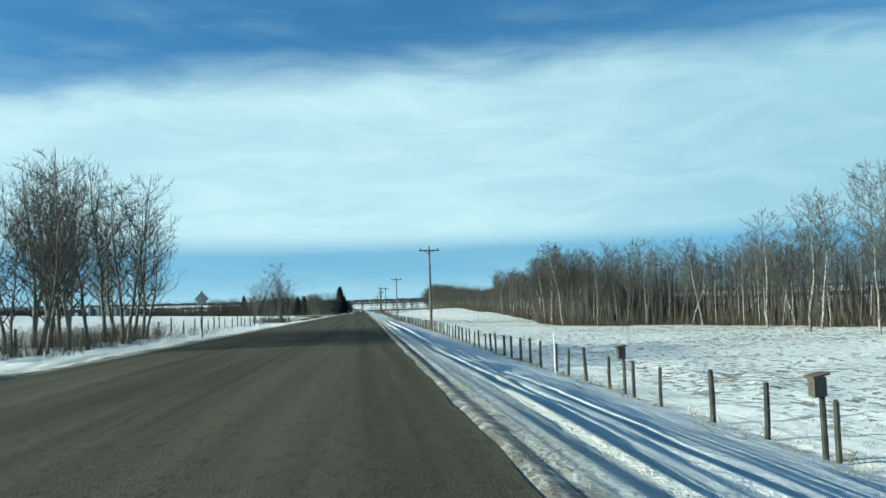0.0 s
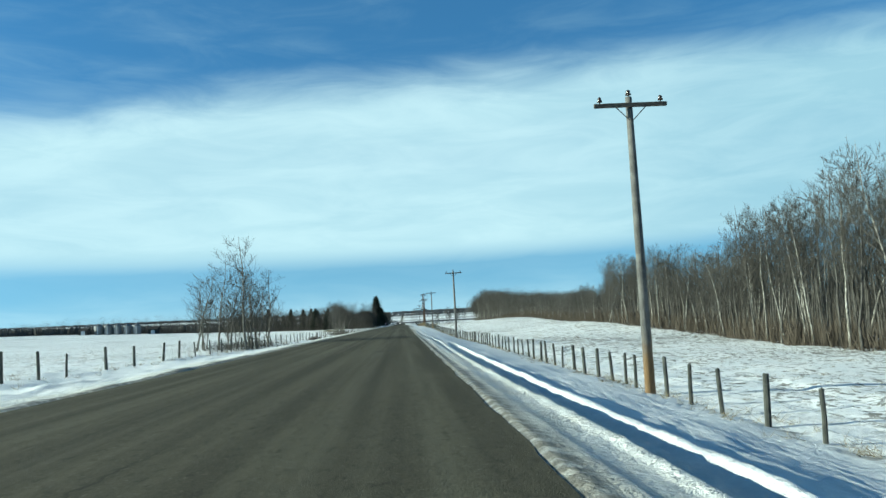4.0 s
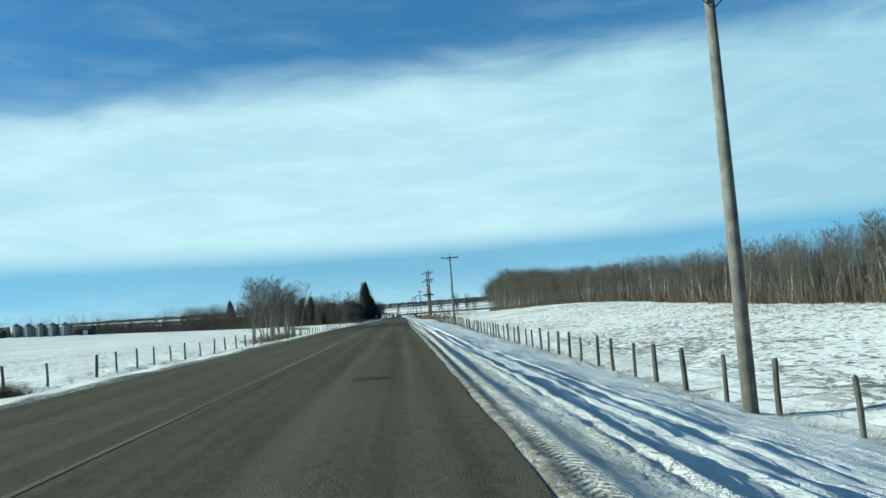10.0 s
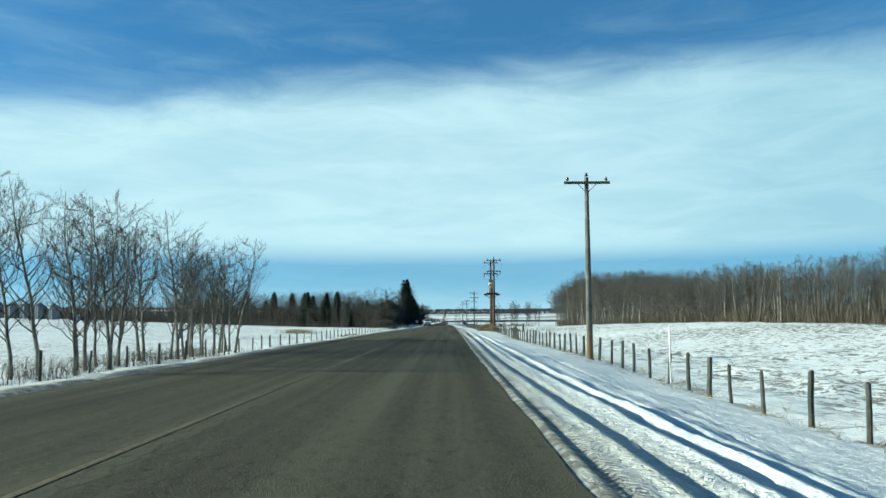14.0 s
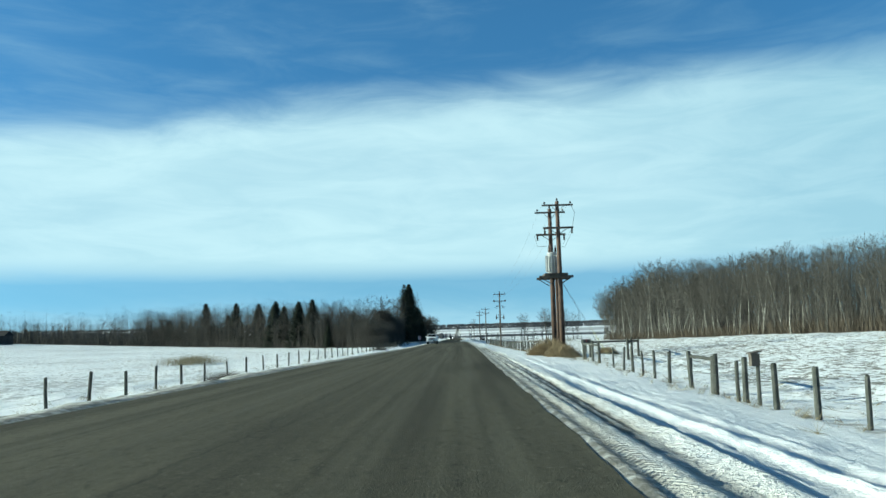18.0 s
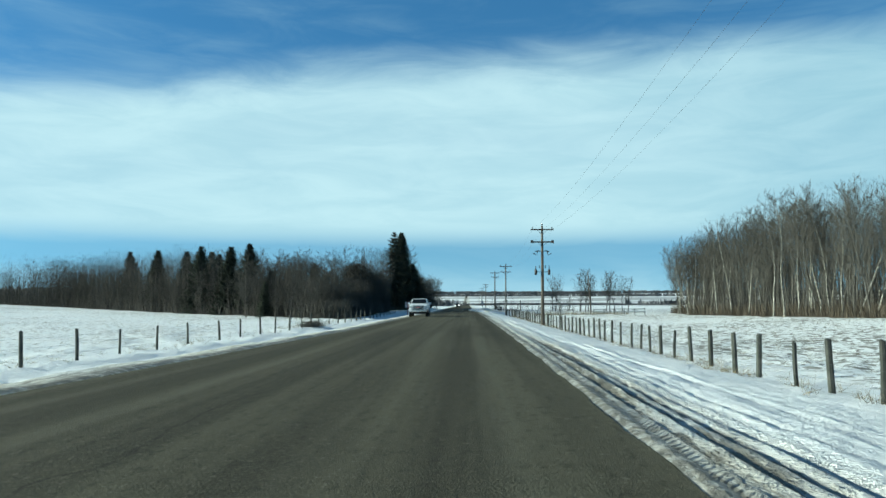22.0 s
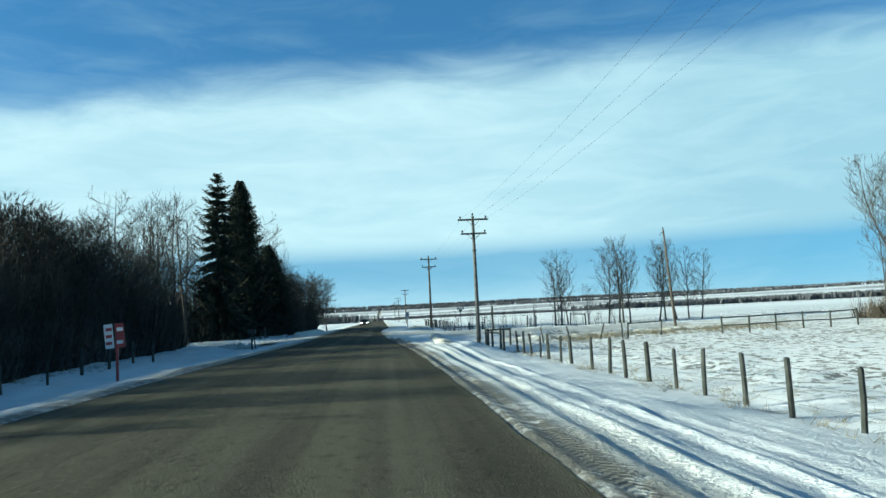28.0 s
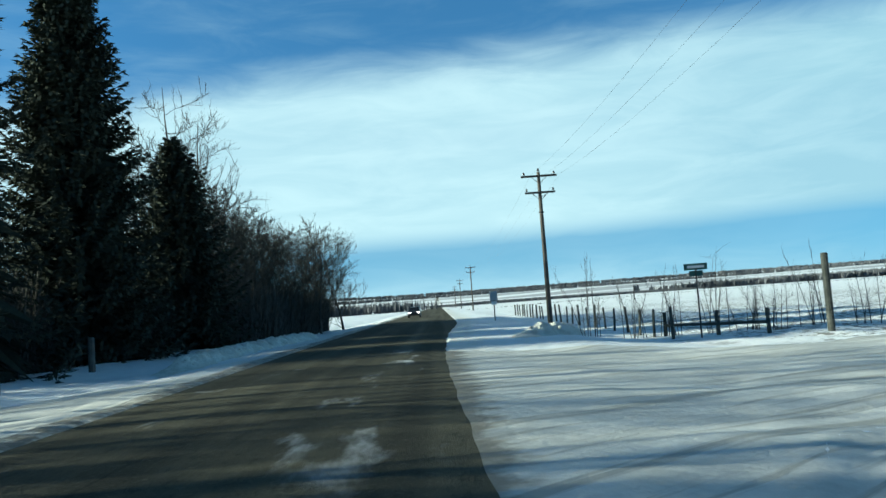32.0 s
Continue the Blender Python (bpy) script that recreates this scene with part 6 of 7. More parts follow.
far_trees([(-420, 330), (-330, 520), (-250, 640), (-120, 660), (-90, 650)], 3600, 14.0, 3.0, 7.0, "dark belt of leafless trees beyond the snowfield", 51)
far_trees([(-900, 500), (-560, 900), (-300, 1300)], 900, 30.0, 5.0, 9.0, "distant dark woodland behind the farmland", 52)
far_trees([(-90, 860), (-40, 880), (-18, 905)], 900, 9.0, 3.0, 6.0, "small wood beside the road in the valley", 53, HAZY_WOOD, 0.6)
far_trees([(13, 800), (60, 840), (330, 900), (520, 860)], 4000, 5.0, 0.4, 0.8, "low dark brush across the valley fields", 54, None, 2.5)
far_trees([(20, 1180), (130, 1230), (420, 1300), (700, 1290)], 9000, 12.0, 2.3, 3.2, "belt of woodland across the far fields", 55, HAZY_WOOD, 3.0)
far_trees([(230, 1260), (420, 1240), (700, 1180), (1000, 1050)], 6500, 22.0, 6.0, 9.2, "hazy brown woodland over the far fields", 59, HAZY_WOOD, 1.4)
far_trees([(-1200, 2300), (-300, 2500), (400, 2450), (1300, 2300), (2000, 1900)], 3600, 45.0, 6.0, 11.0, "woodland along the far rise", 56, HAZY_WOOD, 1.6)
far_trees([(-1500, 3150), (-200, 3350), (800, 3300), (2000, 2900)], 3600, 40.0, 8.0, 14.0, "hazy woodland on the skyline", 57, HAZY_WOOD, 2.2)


# ---- the transformer's corner: dry grass mound, brace posts, mailbox post ----
def grass_mound(x, y, rx, ry, h, n, seed, label):
    rng = random.Random(seed)
    g = Geo()
    for k in range(n):
        a, b = rng.uniform(0, 6.283), math.sqrt(rng.random())
        px, py = x + math.cos(a) * b * rx, y + math.sin(a) * b * ry
        z = ground_z(px, py) - 0.05 + h * 0.55 * (1 - b * b)
        l = h * rng.uniform(0.35, 0.7)
        d = Vector((math.cos(a) * b * 0.7 + rng.gauss(0, .7), math.sin(a) * b * 0.7 + rng.gauss(0, .7), rng.uniform(0.1, 0.9))).normalized()
        p = Vector((px, py, z))
        q = p + d * l + Vector((0, 0, -0.25 * l * b))
        g.blade(tuple(p), tuple(q), 0.007, (rng.gauss(0, 1), rng.gauss(0, 1), 0.2))
    # the packed heart of the heap
    base = len(g.v)
    rings, seg = 5, 18
    for i in range(rings + 1):
        f = i / rings
        for k in range(seg):
            a = 2 * math.pi * k / seg
            w = 1 + 0.12 * math.sin(3 * a + seed) + 0.07 * math.sin(7 * a)
            px, py = x + math.cos(a) * rx * (1 - f) * w, y + math.sin(a) * ry * (1 - f) * w
            g.v.append((px, py, ground_z(px, py) - 0.08 + h * 0.6 * math.sin(f * math.pi / 2)))
    for i in range(rings):
        for k in range(seg):
            j = (k + 1) % seg
            g.f.append((base + i * seg + k, base + i * seg + j, base + (i + 1) * seg + j, base + (i + 1) * seg + k))
    return single("grass_mound", g, FLUFF, label, "grass", smooth="raw")


grass_mound(7.5, 397.0, 1.6, 2.5, 1.5, 9500, 3, "heap of tawny dry grass round the foot of the poles")
grass_mound(7.9, 393.0, 1.1, 1.6, 1.05, 5200, 4, "lower heap of tawny dry grass in the snow")
grass_mound(12.2, 398.0, 0.7, 0.9, 0.8, 1500, 5, "small tuft of dry grass by the fence")


def timber(a, b, r=0.07):
    return Geo().tube([a, tuple((Vector(a) + Vector(b)) / 2 + Vector((0.01, 0.0, 0.01))), b], [r, r * 0.96, r * 0.92], 8)


def brace_fence(label, posts, rails, h=1.3, r=0.085, lean=2.0, seed=1):
    rng = random.Random(seed)
    root = thing("brace_fence", label, "fence")
    feet = []
    for x, y in posts:
        z = ground_z(x, y)
        feet.append((x, y, z))
        lx, ly = rng.gauss(0, lean) * 0.012, rng.gauss(0, lean) * 0.012
        part("post", Geo().tube([(x, y, z - 0.45), (x + lx, y + ly, z + h)], [r * 1.05, r * 0.9], 9), POST_WOOD, root)
    for i, j, f in rails:
        a, b = feet[i], feet[j]
        part("rail", timber((a[0], a[1], a[2] + h * f), (b[0], b[1], b[2] + h * f), r * 0.75), POST_WOOD, root, "weathered round rail")
    return root


brace_fence("corner brace of weathered posts and rails beside the transformer poles", [(8.5, 380.0), (8.6, 383.2), (8.6, 386.9), (11.2, 384.6), (12.8, 388.8), (12.9, 391.6), (9.6, 390.5)], [(0, 1, 0.8), (1, 2, 0.8), (2, 4, 0.85), (3, 4, 0.85), (4, 5, 0.8)], 1.35, 0.09, 2.0, 61)
brace_fence("rails joining leaning fence posts along the field", [(8.45, 354.4), (8.45, 357.2), (8.5, 360.2)], [(1, 2, 0.85)], 1.35, 0.09, 3.0, 62)


def mailbox(x, y, label, h=1.15, twin=False, wide=0.28, long=0.55):
    root = thing("mailbox", label, "mailbox", pose(x, y, ground_z(x, y)))
    part("post", Geo().tube([(0, 0, -0.4), (0, 0, h)], [0.075, 0.065], 8), POST_WOOD, root)
    if twin:
        part("post", Geo().tube([(0.28, 0.1, -0.4), (0.12, 0.05, h)], [0.05, 0.045], 8), POST_WOOD, root)
    prof = [(-wide / 2, 0.0), (wide / 2, 0.0), (wide / 2, 0.18)] + [(wide / 2 * math.cos(a), 0.18 + wide / 2 * math.sin(a)) for a in (0.5, 1.05, 1.57, 2.1, 2.64)] + [(-wide / 2, 0.18)]
    g = Geo().prism(prof, "x", -long / 2, long / 2)
    g.v = [(v[0], v[1], v[2] + h) for v in g.v]
    box = part("box", g, DARK_STEEL, root, "dark metal mailbox body")
    part("flag", Geo().box((0.05, -wide / 2 - 0.02, h + 0.25), (0.04, 0.02, 0.2)), SIGN_RED, box)


def nest_box(x, y, h, label):
    root = thing("nest_box", label, "bird box", pose(x, y, ground_z(x, y)))
    part("post", Geo().tube([(0, 0, -0.4), (0, 0, h)], [0.065, 0.055], 8), POST_WOOD, root)
    b = part("box", Geo().box((-0.08, 0, h - 0.05), (0.24, 0.24, 0.36)), ARM_WOOD, root, "dark weathered wooden box")
    part("roof", Geo().box((-0.08, 0, h + 0.16), (0.34, 0.36, 0.04), Matrix.Rotation(radians(-12), 3, "Y")), ARM_WOOD, b)
    part("hole", Geo().lathe([(0.022, -0.005), (0.022, 0.004)], (-0.205, 0, h), 10, "x"), BLACK_PLASTIC, b)


nest_box(8.35, 26.3, 1.4, "dark wooden nest box on a fence post in the snow")
nest_box(8.35, 14.6, 1.4, "weathered wooden nest box on a fence post")
nest_box(8.5, 353.4, 1.35, "small dark nest box on a field fence post")
mailbox(8.9, 388.0, "dark metal box on a stout wooden post beside the dry grass", 1.05)
mailbox(-9.8, 573.4, "dark mailbox on crossed wooden legs at the road edge", 1.05, True, 0.34, 0.6)


# ---- road signs ----
def road_sign(x, y, kind, label):
    z = ground_z(x, y)
    root = thing("road_sign", label, "road sign", pose(x, y, z))
    if kind == "diamond":
        part("post", Geo().box((0, 0, 1.5), (0.09, 0.09, 3.9)), POST_WOOD, root)
        s = 0.53
        g = Geo().prism([(-s, 2.85), (0, 2.85 - s), (s, 2.85), (0, 2.85 + s)], "y", -0.055, -0.035)
        part("panel", g, SIGN_GREY, root, "grey back of a diamond panel")
    elif kind == "striped":
        part("post", Geo().box((0, 0, 0.95), (0.09, 0.09, 2.7)), SIGN_RED, root, "red-painted post")
        g = Geo().box((-0.28, -0.07, 1.85), (0.34, 0.02, 0.95), Matrix.Rotation(radians(-5), 3, "Y"))
        a = part("panel", g, SIGN_WHITE, root, "white panel with faded red bars")
        for k in range(3):
            part("bar", Geo().box((-0.28, -0.086, 1.58 + 0.27 * k), (0.24, 0.006, 0.12), Matrix.Rotation(radians(-5), 3, "Y")), SIGN_RED, a)
        b = part("panel", Geo().box((0.14, -0.07, 1.88), (0.34, 0.02, 0.95), Matrix.Rotation(radians(-5), 3, "Y")), SIGN_RED, root, "red panel with white bars")
        for k in range(2):
            part("bar", Geo().box((0.14, -0.086, 1.62 + 0.5 * k), (0.24, 0.006, 0.14), Matrix.Rotation(radians(-5), 3, "Y")), SIGN_WHITE, b)
    else:
        part("post", Geo().box((0, 0, 0.9), (0.08, 0.08, 2.6)), POST_WOOD, root)
        part("panel", Geo().box((0, -0.06, 1.95), (0.6, 0.02, 0.75)), SIGN_GREY, root, "plain grey panel")
        part("plate", Geo().box((0, -0.06, 1.38), (0.45, 0.02, 0.28)), SIGN_WHITE, root)


road_sign(-11.9, 61.4, "diamond", "grey diamond road sign on a wooden post at the road edge")
road_sign(-10.2, 542.5, "striped", "tilted red and white marker sign on a red post")
road_sign(4.3, 640.0, "plate", "grey rectangular road sign on a wooden post")


def marker_post(x, y, h, r, material, label):
    root = thing("marker_post", label, "post", pose(x, y, ground_z(x, y)))
    part("shaft", Geo().tube([(0, 0, -0.3), (0, 0, h - 0.03), (0, 0, h)], [r, r * 0.95, r * 0.7], 10), material, root)
    return root


marker_post(-13.6, 607.5, 1.35, 0.13, GREY_POLE, "thick pale wooden post in the snowbank")
marker_post(-12.9, 599.5, 0.8, 0.03, DARK_STEEL, "thin dark marker stake in the snow")
marker_post(12.85, 602.6, 2.6, 0.12, POST_WOOD, "tall thick dark post at the field corner")
mp = marker_post(8.45, 284.9, 1.75, 0.03, GALV, "thin galvanised marker post with a white top")
part("cap", Geo().tube([(0, 0, 1.75), (0, 0, 2.15)], [0.04, 0.035], 8), SIGN_WHITE, mp, "white reflective top")


def street_sign(x, y):
    """Two small green name plates, crossed, on a thin pole."""
    root = thing("street_sign", "small dark green street name sign on a slender pole", "street sign", pose(x, y, ground_z(x, y)))
    part("pole", Geo().tube([(0, 0, -0.3), (0, 0, 2.45)], [0.035, 0.03], 8), DARK_STEEL, root)
    a = part("plate", Geo().box((0, 0, 2.62), (0.86, 0.025, 0.24)), SIGN_GREEN, root, "dark green name plate")
    part("bar", Geo().box((0, -0.015, 2.62), (0.62, 0.006, 0.09)), SIGN_WHITE, a, "pale bar of lettering")
    b = part("plate", Geo().box((0, 0.0, 2.37), (0.03, 0.6, 0.2), Matrix.Rotation(radians(35), 3, "Z")), SIGN_GREEN, root, "dark green name plate set crosswise")
    part("bracket", Geo().box((0, 0, 2.49), (0.06, 0.06, 0.06)), DARK_STEEL, b)


street_sign(9.5, 605.6)


# ---- the turn-off ----
def side_road_sheet():
    xs = axis_steps((1.0, 9.0, 0.11), (9.0, 30.0, 0.5), (30.0, 160.0, 8.0))
    verts, n = [], 85
    for x in xs:
        half = 7.0 + 5.0 * math.exp(-max(x - 1.0, 0) / 4.0) - 0.4 * math.sin(x * 0.9)
        for k in range(n):
            y = 590.5 - half + 2 * half * k / (n - 1)
            near = math.exp(-(x - 1.0) / 1.2)
            xx = x + near * (between(ROAD_R, y) - 0.06 - 1.0 + 0.015 * math.sin(y * 1.3) + 0.01 * math.sin(y * 3.1 + 1)) if x < 9 else x
            verts.append((float(xx), y, max(ground_z(xx, y), -0.034 if xx < between(ROAD_R, y) + 0.13 else -9.0) + 0.010))
    g = Geo()
    g.v = verts
    g.f = [(i * n + k, (i + 1) * n + k, (i + 1) * n + k + 1, i * n + k + 1) for i in range(len(xs) - 1) for k in range(n - 1)]
    me = g.mesh("side_road", SWEPT, "raw")
    me.polygons.foreach_set("use_smooth", [True] * len(me.polygons))
    tagged(new("side_road", me), "side road of packed dirty snow leaving the asphalt", "road", kind="structure")


side_road_sheet()


def snow_bank(path, width, height, material, label, seed, blocks=0):
    """A ploughed ridge of broken snow along a line."""
    rng = random.Random(seed)
    root = thing("snow_bank", label, "snow bank")
    pts = []
    for (x0, y0), (x1, y1) in zip(path, path[1:]):
        n = max(2, int(math.dist((x0, y0), (x1, y1)) / 0.16))
        for k in range(n):
            pts.append((x0 + (x1 - x0) * k / n, y0 + (y1 - y0) * k / n))
    g = Geo()
    m = 11
    for i, (x, y) in enumerate(pts):
        a, b = pts[max(i - 1, 0)], pts[min(i + 1, len(pts) - 1)]
        d = Vector((b[0] - a[0], b[1] - a[1])).normalized()
        ends = float(smooth01(0.0, 16.0, min(i, len(pts) - 1 - i)))
        for k in range(m):
            f = 2 * k / (m - 1) - 1
            w = width * (0.85 + 0.25 * math.sin(i * 0.37 + seed))
            px, py = x - d.y * f * w, y + d.x * f * w
            h = height * max(0.0, 1 - f * f) * (0.68 + 0.2 * math.sin(i * 0.9 + 3 * f) + 0.32 * rng.random()) * ends
            g.v.append((px + rng.gauss(0, .03), py + rng.gauss(0, .03), ground_z(px, py) - 0.06 + h))
    g.f = [(i * m + k, (i + 1) * m + k, (i + 1) * m + k + 1, i * m + k + 1) for i in range(len(pts) - 1) for k in range(m - 1)]
    part("ridge", g.mesh("ridge", material, True), None, root)
    for k in range(blocks):
        x, y = rng.choice(pts[8:-8])
        s = rng.uniform(0.03, 0.065) * (1.0 + 0.9 * rng.random() ** 3)
        f = max(-1.0, min(1.0, rng.gauss(0, 0.5)))
        x, y = x + f * width * 0.9, y + rng.gauss(0, 0.15)
        rot = Euler((rng.uniform(0, 3), rng.uniform(0, 3), rng.uniform(0, 3))).to_matrix()
        z = ground_z(x, y) - 0.06 + height * 0.8 * (1 - f * f) - s * 0.1
        bm = bmesh.new()
        bmesh.ops.create_icosphere(bm, subdivisions=1, radius=s)
        for v in bm.verts:
            v.co = rot @ Vector((v.co.x * 1.2, v.co.y, v.co.z * 0.75)) * rng.uniform(0.72, 1.2) + Vector((x, y, z))
        me = bpy.data.meshes.new("lump")
        bm.to_mesh(me)
        bm.free()
        me.materials.append(material)
        part("lump", me, None, root)
    return root


snow_bank([(4.5, 576.0), (4.3, 573.0), (3.9, 566.0), (3.7, 560.0), (3.6, 556.0), (3.55, 553.0)], 0.55, 0.30, PLOUGHED, "ploughed ridge of broken yellowish snow at the turn-off", 71, 300)
snow_bank([(9.5, 579.6), (12.0, 579.2), (20.0, 578.6), (30.0, 578.2)], 0.7, 0.38, PACKED, "dirty ploughed snow along the side road", 72, 60)
snow_bank([(2.6, 607.5), (5.0, 610.5), (6.6, 613.0)], 0.9, 0.55, PLOUGHED, "snow bank heaped at the corner of the side road", 73, 20)
snow_bank([(-9.2, 603.0), (-10.0, 611.0), (-9.6, 620.0), (-8.6, 632.0)], 0.9, 0.55, PLOUGHED, "snow bank along the road below the spruces", 74, 40)
snow_bank([(-9.6, 577.0), (-12.0, 579.0), (-14.5, 580.5)], 0.8, 0.5, PACKED, "rough dirty snow bank by the driveway", 75, 30)


def drive_sheet():
    """The snowy drive into the farm yard."""
    g, n = Geo(), 49
    xs = axis_steps((-22.0, -6.6, 0.2))
    for x in xs:
        f = (x + 6.6) / -15.4
        half = 6.5 * (1 - f) ** 2 + 3.4
        for k in range(n):
            y = 589.5 + half * (2 * k / (n - 1) - 1)
            g.v.append((float(x), y, ground_z(x, y) + 0.012))
    g.f = [(i * n + k, (i + 1) * n + k, (i + 1) * n + k + 1, i * n + k + 1) for i in range(len(xs) - 1) for k in range(n - 1)]
    me = g.mesh("driveway", PACKED, "raw")
    tagged(new("driveway", me), "driveway of packed snow into the farm yard", "driveway", kind="structure")


drive_sheet()


def road_patches():
    """Dark tar patches on the worn asphalt."""
    rng = random.Random(19)
    for x, y, w, l in ((-1.6, 231.8, 1.0, 0.55), (-0.65, 201.4, 0.5, 0.45), (-2.42, 453.7, 0.2, 0.3), (-2.08, 453.4, 0.16, 0.26), (-1.2, 120.0, 0.5, 0.4), (0.06, 437.8, 0.05, 2.6)):
        g, n = Geo(), 20
        for k in range(n):
            a = 2 * math.pi * k / n
            c, s = math.cos(a), math.sin(a)
            q = max(abs(c), abs(s)) ** -0.8
            r = q * (1 + rng.uniform(-0.07, 0.07))
            px = x + c * w * r
            f = (px + 9.7) / 11.1
            g.v.append((px, y + s * l * r, 0.05 * (1 - (2 * f - 1) ** 2) - 0.035 + 0.006))
        g.f = [tuple(range(n))]
        tagged(new("road_patch", g.mesh("road_patch", TAR, "raw")), "dark tar patch on the worn asphalt", "road patch", "tar patches", "structure")


road_patches()
brace_fence("old brace of three posts and a rail in the roadside fence", [(-15.9, 158.4), (-15.9, 160.1), (-15.9, 161.9)], [(0, 1, 0.8), (1, 2, 0.8)], 1.35, 0.09, 4.0, 68)
marker_post(8.0, 34.6, 1.75, 0.035, SIGN_WHITE, "slim white marker post beside the fence")


# ---- paddock and trees beyond ----
brace_fence("corner brace of weathered posts and rails ending the pasture fence", [(7.9, 570.4), (7.8, 568.6), (8.3, 565.8), (9.1, 571.2), (10.0, 572.3), (8.1, 563.0), (7.9, 567.0)], [(0, 1, 0.85), (1, 2, 0.8), (3, 4, 0.9), (0, 3, 0.9)], 1.35, 0.085, 2.0, 63)
brace_fence("tilting old posts with a broken rail beside the side road", [(12.6, 572.0), (14.6, 571.4), (16.6, 571.0), (18.6, 571.5), (19.0, 571.4), (21.5, 571.2)], [(4, 5, 0.9)], 1.2, 0.06, 14.0, 64)
brace_fence("corral fence of weathered posts and rails", [(25.5, 569.0), (27.5, 568.8), (29.5, 568.6), (31.5, 568.4), (33.5, 568.2), (35.5, 568.0)], [(0, 1, 0.9), (1, 2, 0.9), (2, 3, 0.9), (3, 4, 0.9), (4, 5, 0.9), (0, 1, 0.45), (1, 2, 0.45), (2, 3, 0.45), (3, 4, 0.45), (4, 5, 0.45)], 1.3, 0.07, 2.0, 65)
brace_fence("short rail fence between posts beyond the side road", [(9.0, 608.6), (10.6, 607.0), (12.0, 605.6)], [(0, 1, 0.45), (1, 2, 0.45)], 0.95, 0.08, 2.0, 66)
brace_fence("broken gate posts with a rail among the trees", [(17.5, 606.5), (18.6, 606.8), (23.0, 607.5), (25.0, 607.8)], [(2, 3, 0.9)], 1.5, 0.08, 6.0, 67)
E_SPOTS = [(21.0, 606.5, 8.2), (22.0, 607.5, 9.0), (23.0, 608.5, 7.5), (25.5, 608.0, 5.0), (28.2, 609.0, 9.5), (29.4, 608.6, 10.0), (30.4, 610.2, 10.8), (30.9, 609.0, 9.0), (34.6, 609.0, 9.5), (35.8, 610.0, 10.2), (37.0, 609.4, 9.4), (39.0, 610.5, 9.0), (40.0, 609.0, 8.6)]
E_SPOTS = [(x, y, 0.99 * h) for x, y, h in E_SPOTS]
clump(E_SPOTS, POPLARS, "bare poplar in the row beside the side road", "poplars by the side road", 24, 2.5)
T_SPOTS = [(42.0, 560.0, 13.0), (41.5, 566.0, 12.0), (43.5, 571.0, 10.0), (45.0, 575.0, 7.6)]
clump(T_SPOTS, ASPENS, "leaning bare aspen at the end of the wood", "aspens of the wood", 25, 7.0, "aspen")
N_SPOTS = [(41.0, 58.0, 13.5), (43.0, 63.0, 14.0), (45.0, 68.0, 13.5), (42.0, 74.0, 13.0), (46.0, 79.0, 13.5), (44.0, 86.0, 12.5)]
clump(N_SPOTS, ASPENS, "large spreading bare aspen standing before the wood", "aspens of the wood", 26, 4.0, "aspen")


def side_pole():
    x, y = 26.9, 582.5
    root = thing("utility_pole", "slim dark leaning service pole beside the paddock", "utility pole", pose(x, y, ground_z(x, y), 0, -3.5, 0))
    part("pole", pole_body(9.0, 0.12, DARK_POLE), DARK_POLE, root, "", True)
    part("bracket", Geo().tube([(0, -0.1, 8.7), (-0.35, -0.15, 8.75), (-0.4, -0.15, 8.5)], [0.03, 0.03, 0.05], 6), DARK_STEEL, root)
    g = Geo()
    insulator(g, 0, 0, 9.0)
    part("top_insulator", g, PORCELAIN, root)


side_pole()


def shrubs_row(seed):
    rng = random.Random(seed)
    for k in range(16):
        x, y = 6.5 + 1.4 * k + rng.uniform(-.5, .5), 609.0 - 0.25 * k + rng.uniform(-.8, 1.0)
        g = Geo()
        z = ground_z(x, y) - 0.05
        for j in range(8):
            h = rng.uniform(1.0, 3.0) * (1.3 if k % 3 == 0 else 0.9)
            dx, dy = rng.gauss(0, .14) * h, rng.gauss(0, .14) * h
            sx = x + rng.gauss(0, .28)
            g.tube([(sx, y, z), (sx + dx * .4, y + dy * .4, z + h * .5), (sx + dx, y + dy, z + h)], [0.017, 0.012, 0.004], 4, False)
            for w in range(16):
                f = rng.uniform(0.25, 0.98)
                p = (sx + dx * f, y + dy * f, z + h * f)
                q = (p[0] + rng.gauss(0, .2), p[1] + rng.gauss(0, .2), p[2] + rng.uniform(0.12, 0.5))
                g.spike(p, q, 0.006)
                g.hair(tuple((a + b) / 2 for a, b in zip(p, q)), (q[0] + rng.gauss(0, .12), q[1] + rng.gauss(0, .12), q[2] + 0.1), 0.005)
        single("sapling", g, DARK_TWIG, "leafless grey willow sapling in the snow by the fence", "shrub", "saplings by the fence", smooth="raw")


shrubs_row(12)


# ---- weeds in the snow ----
def weeds(n, seed, place, size, label):
    rng = random.Random(seed)
    g = Geo()
    for k in range(n):
        x, y = place(rng)
        z = ground_z(x, y) - 0.03
        for j in range(rng.randint(4, 9)):
            h = size * rng.uniform(0.4, 1.2)
            g.spike((x + rng.gauss(0, .09), y + rng.gauss(0, .09), z), (x + rng.gauss(0, .22), y + rng.gauss(0, .22), z + h), 0.008)
    single("weeds", g, STRAW, label, "grass", kind="stuff", smooth="raw")


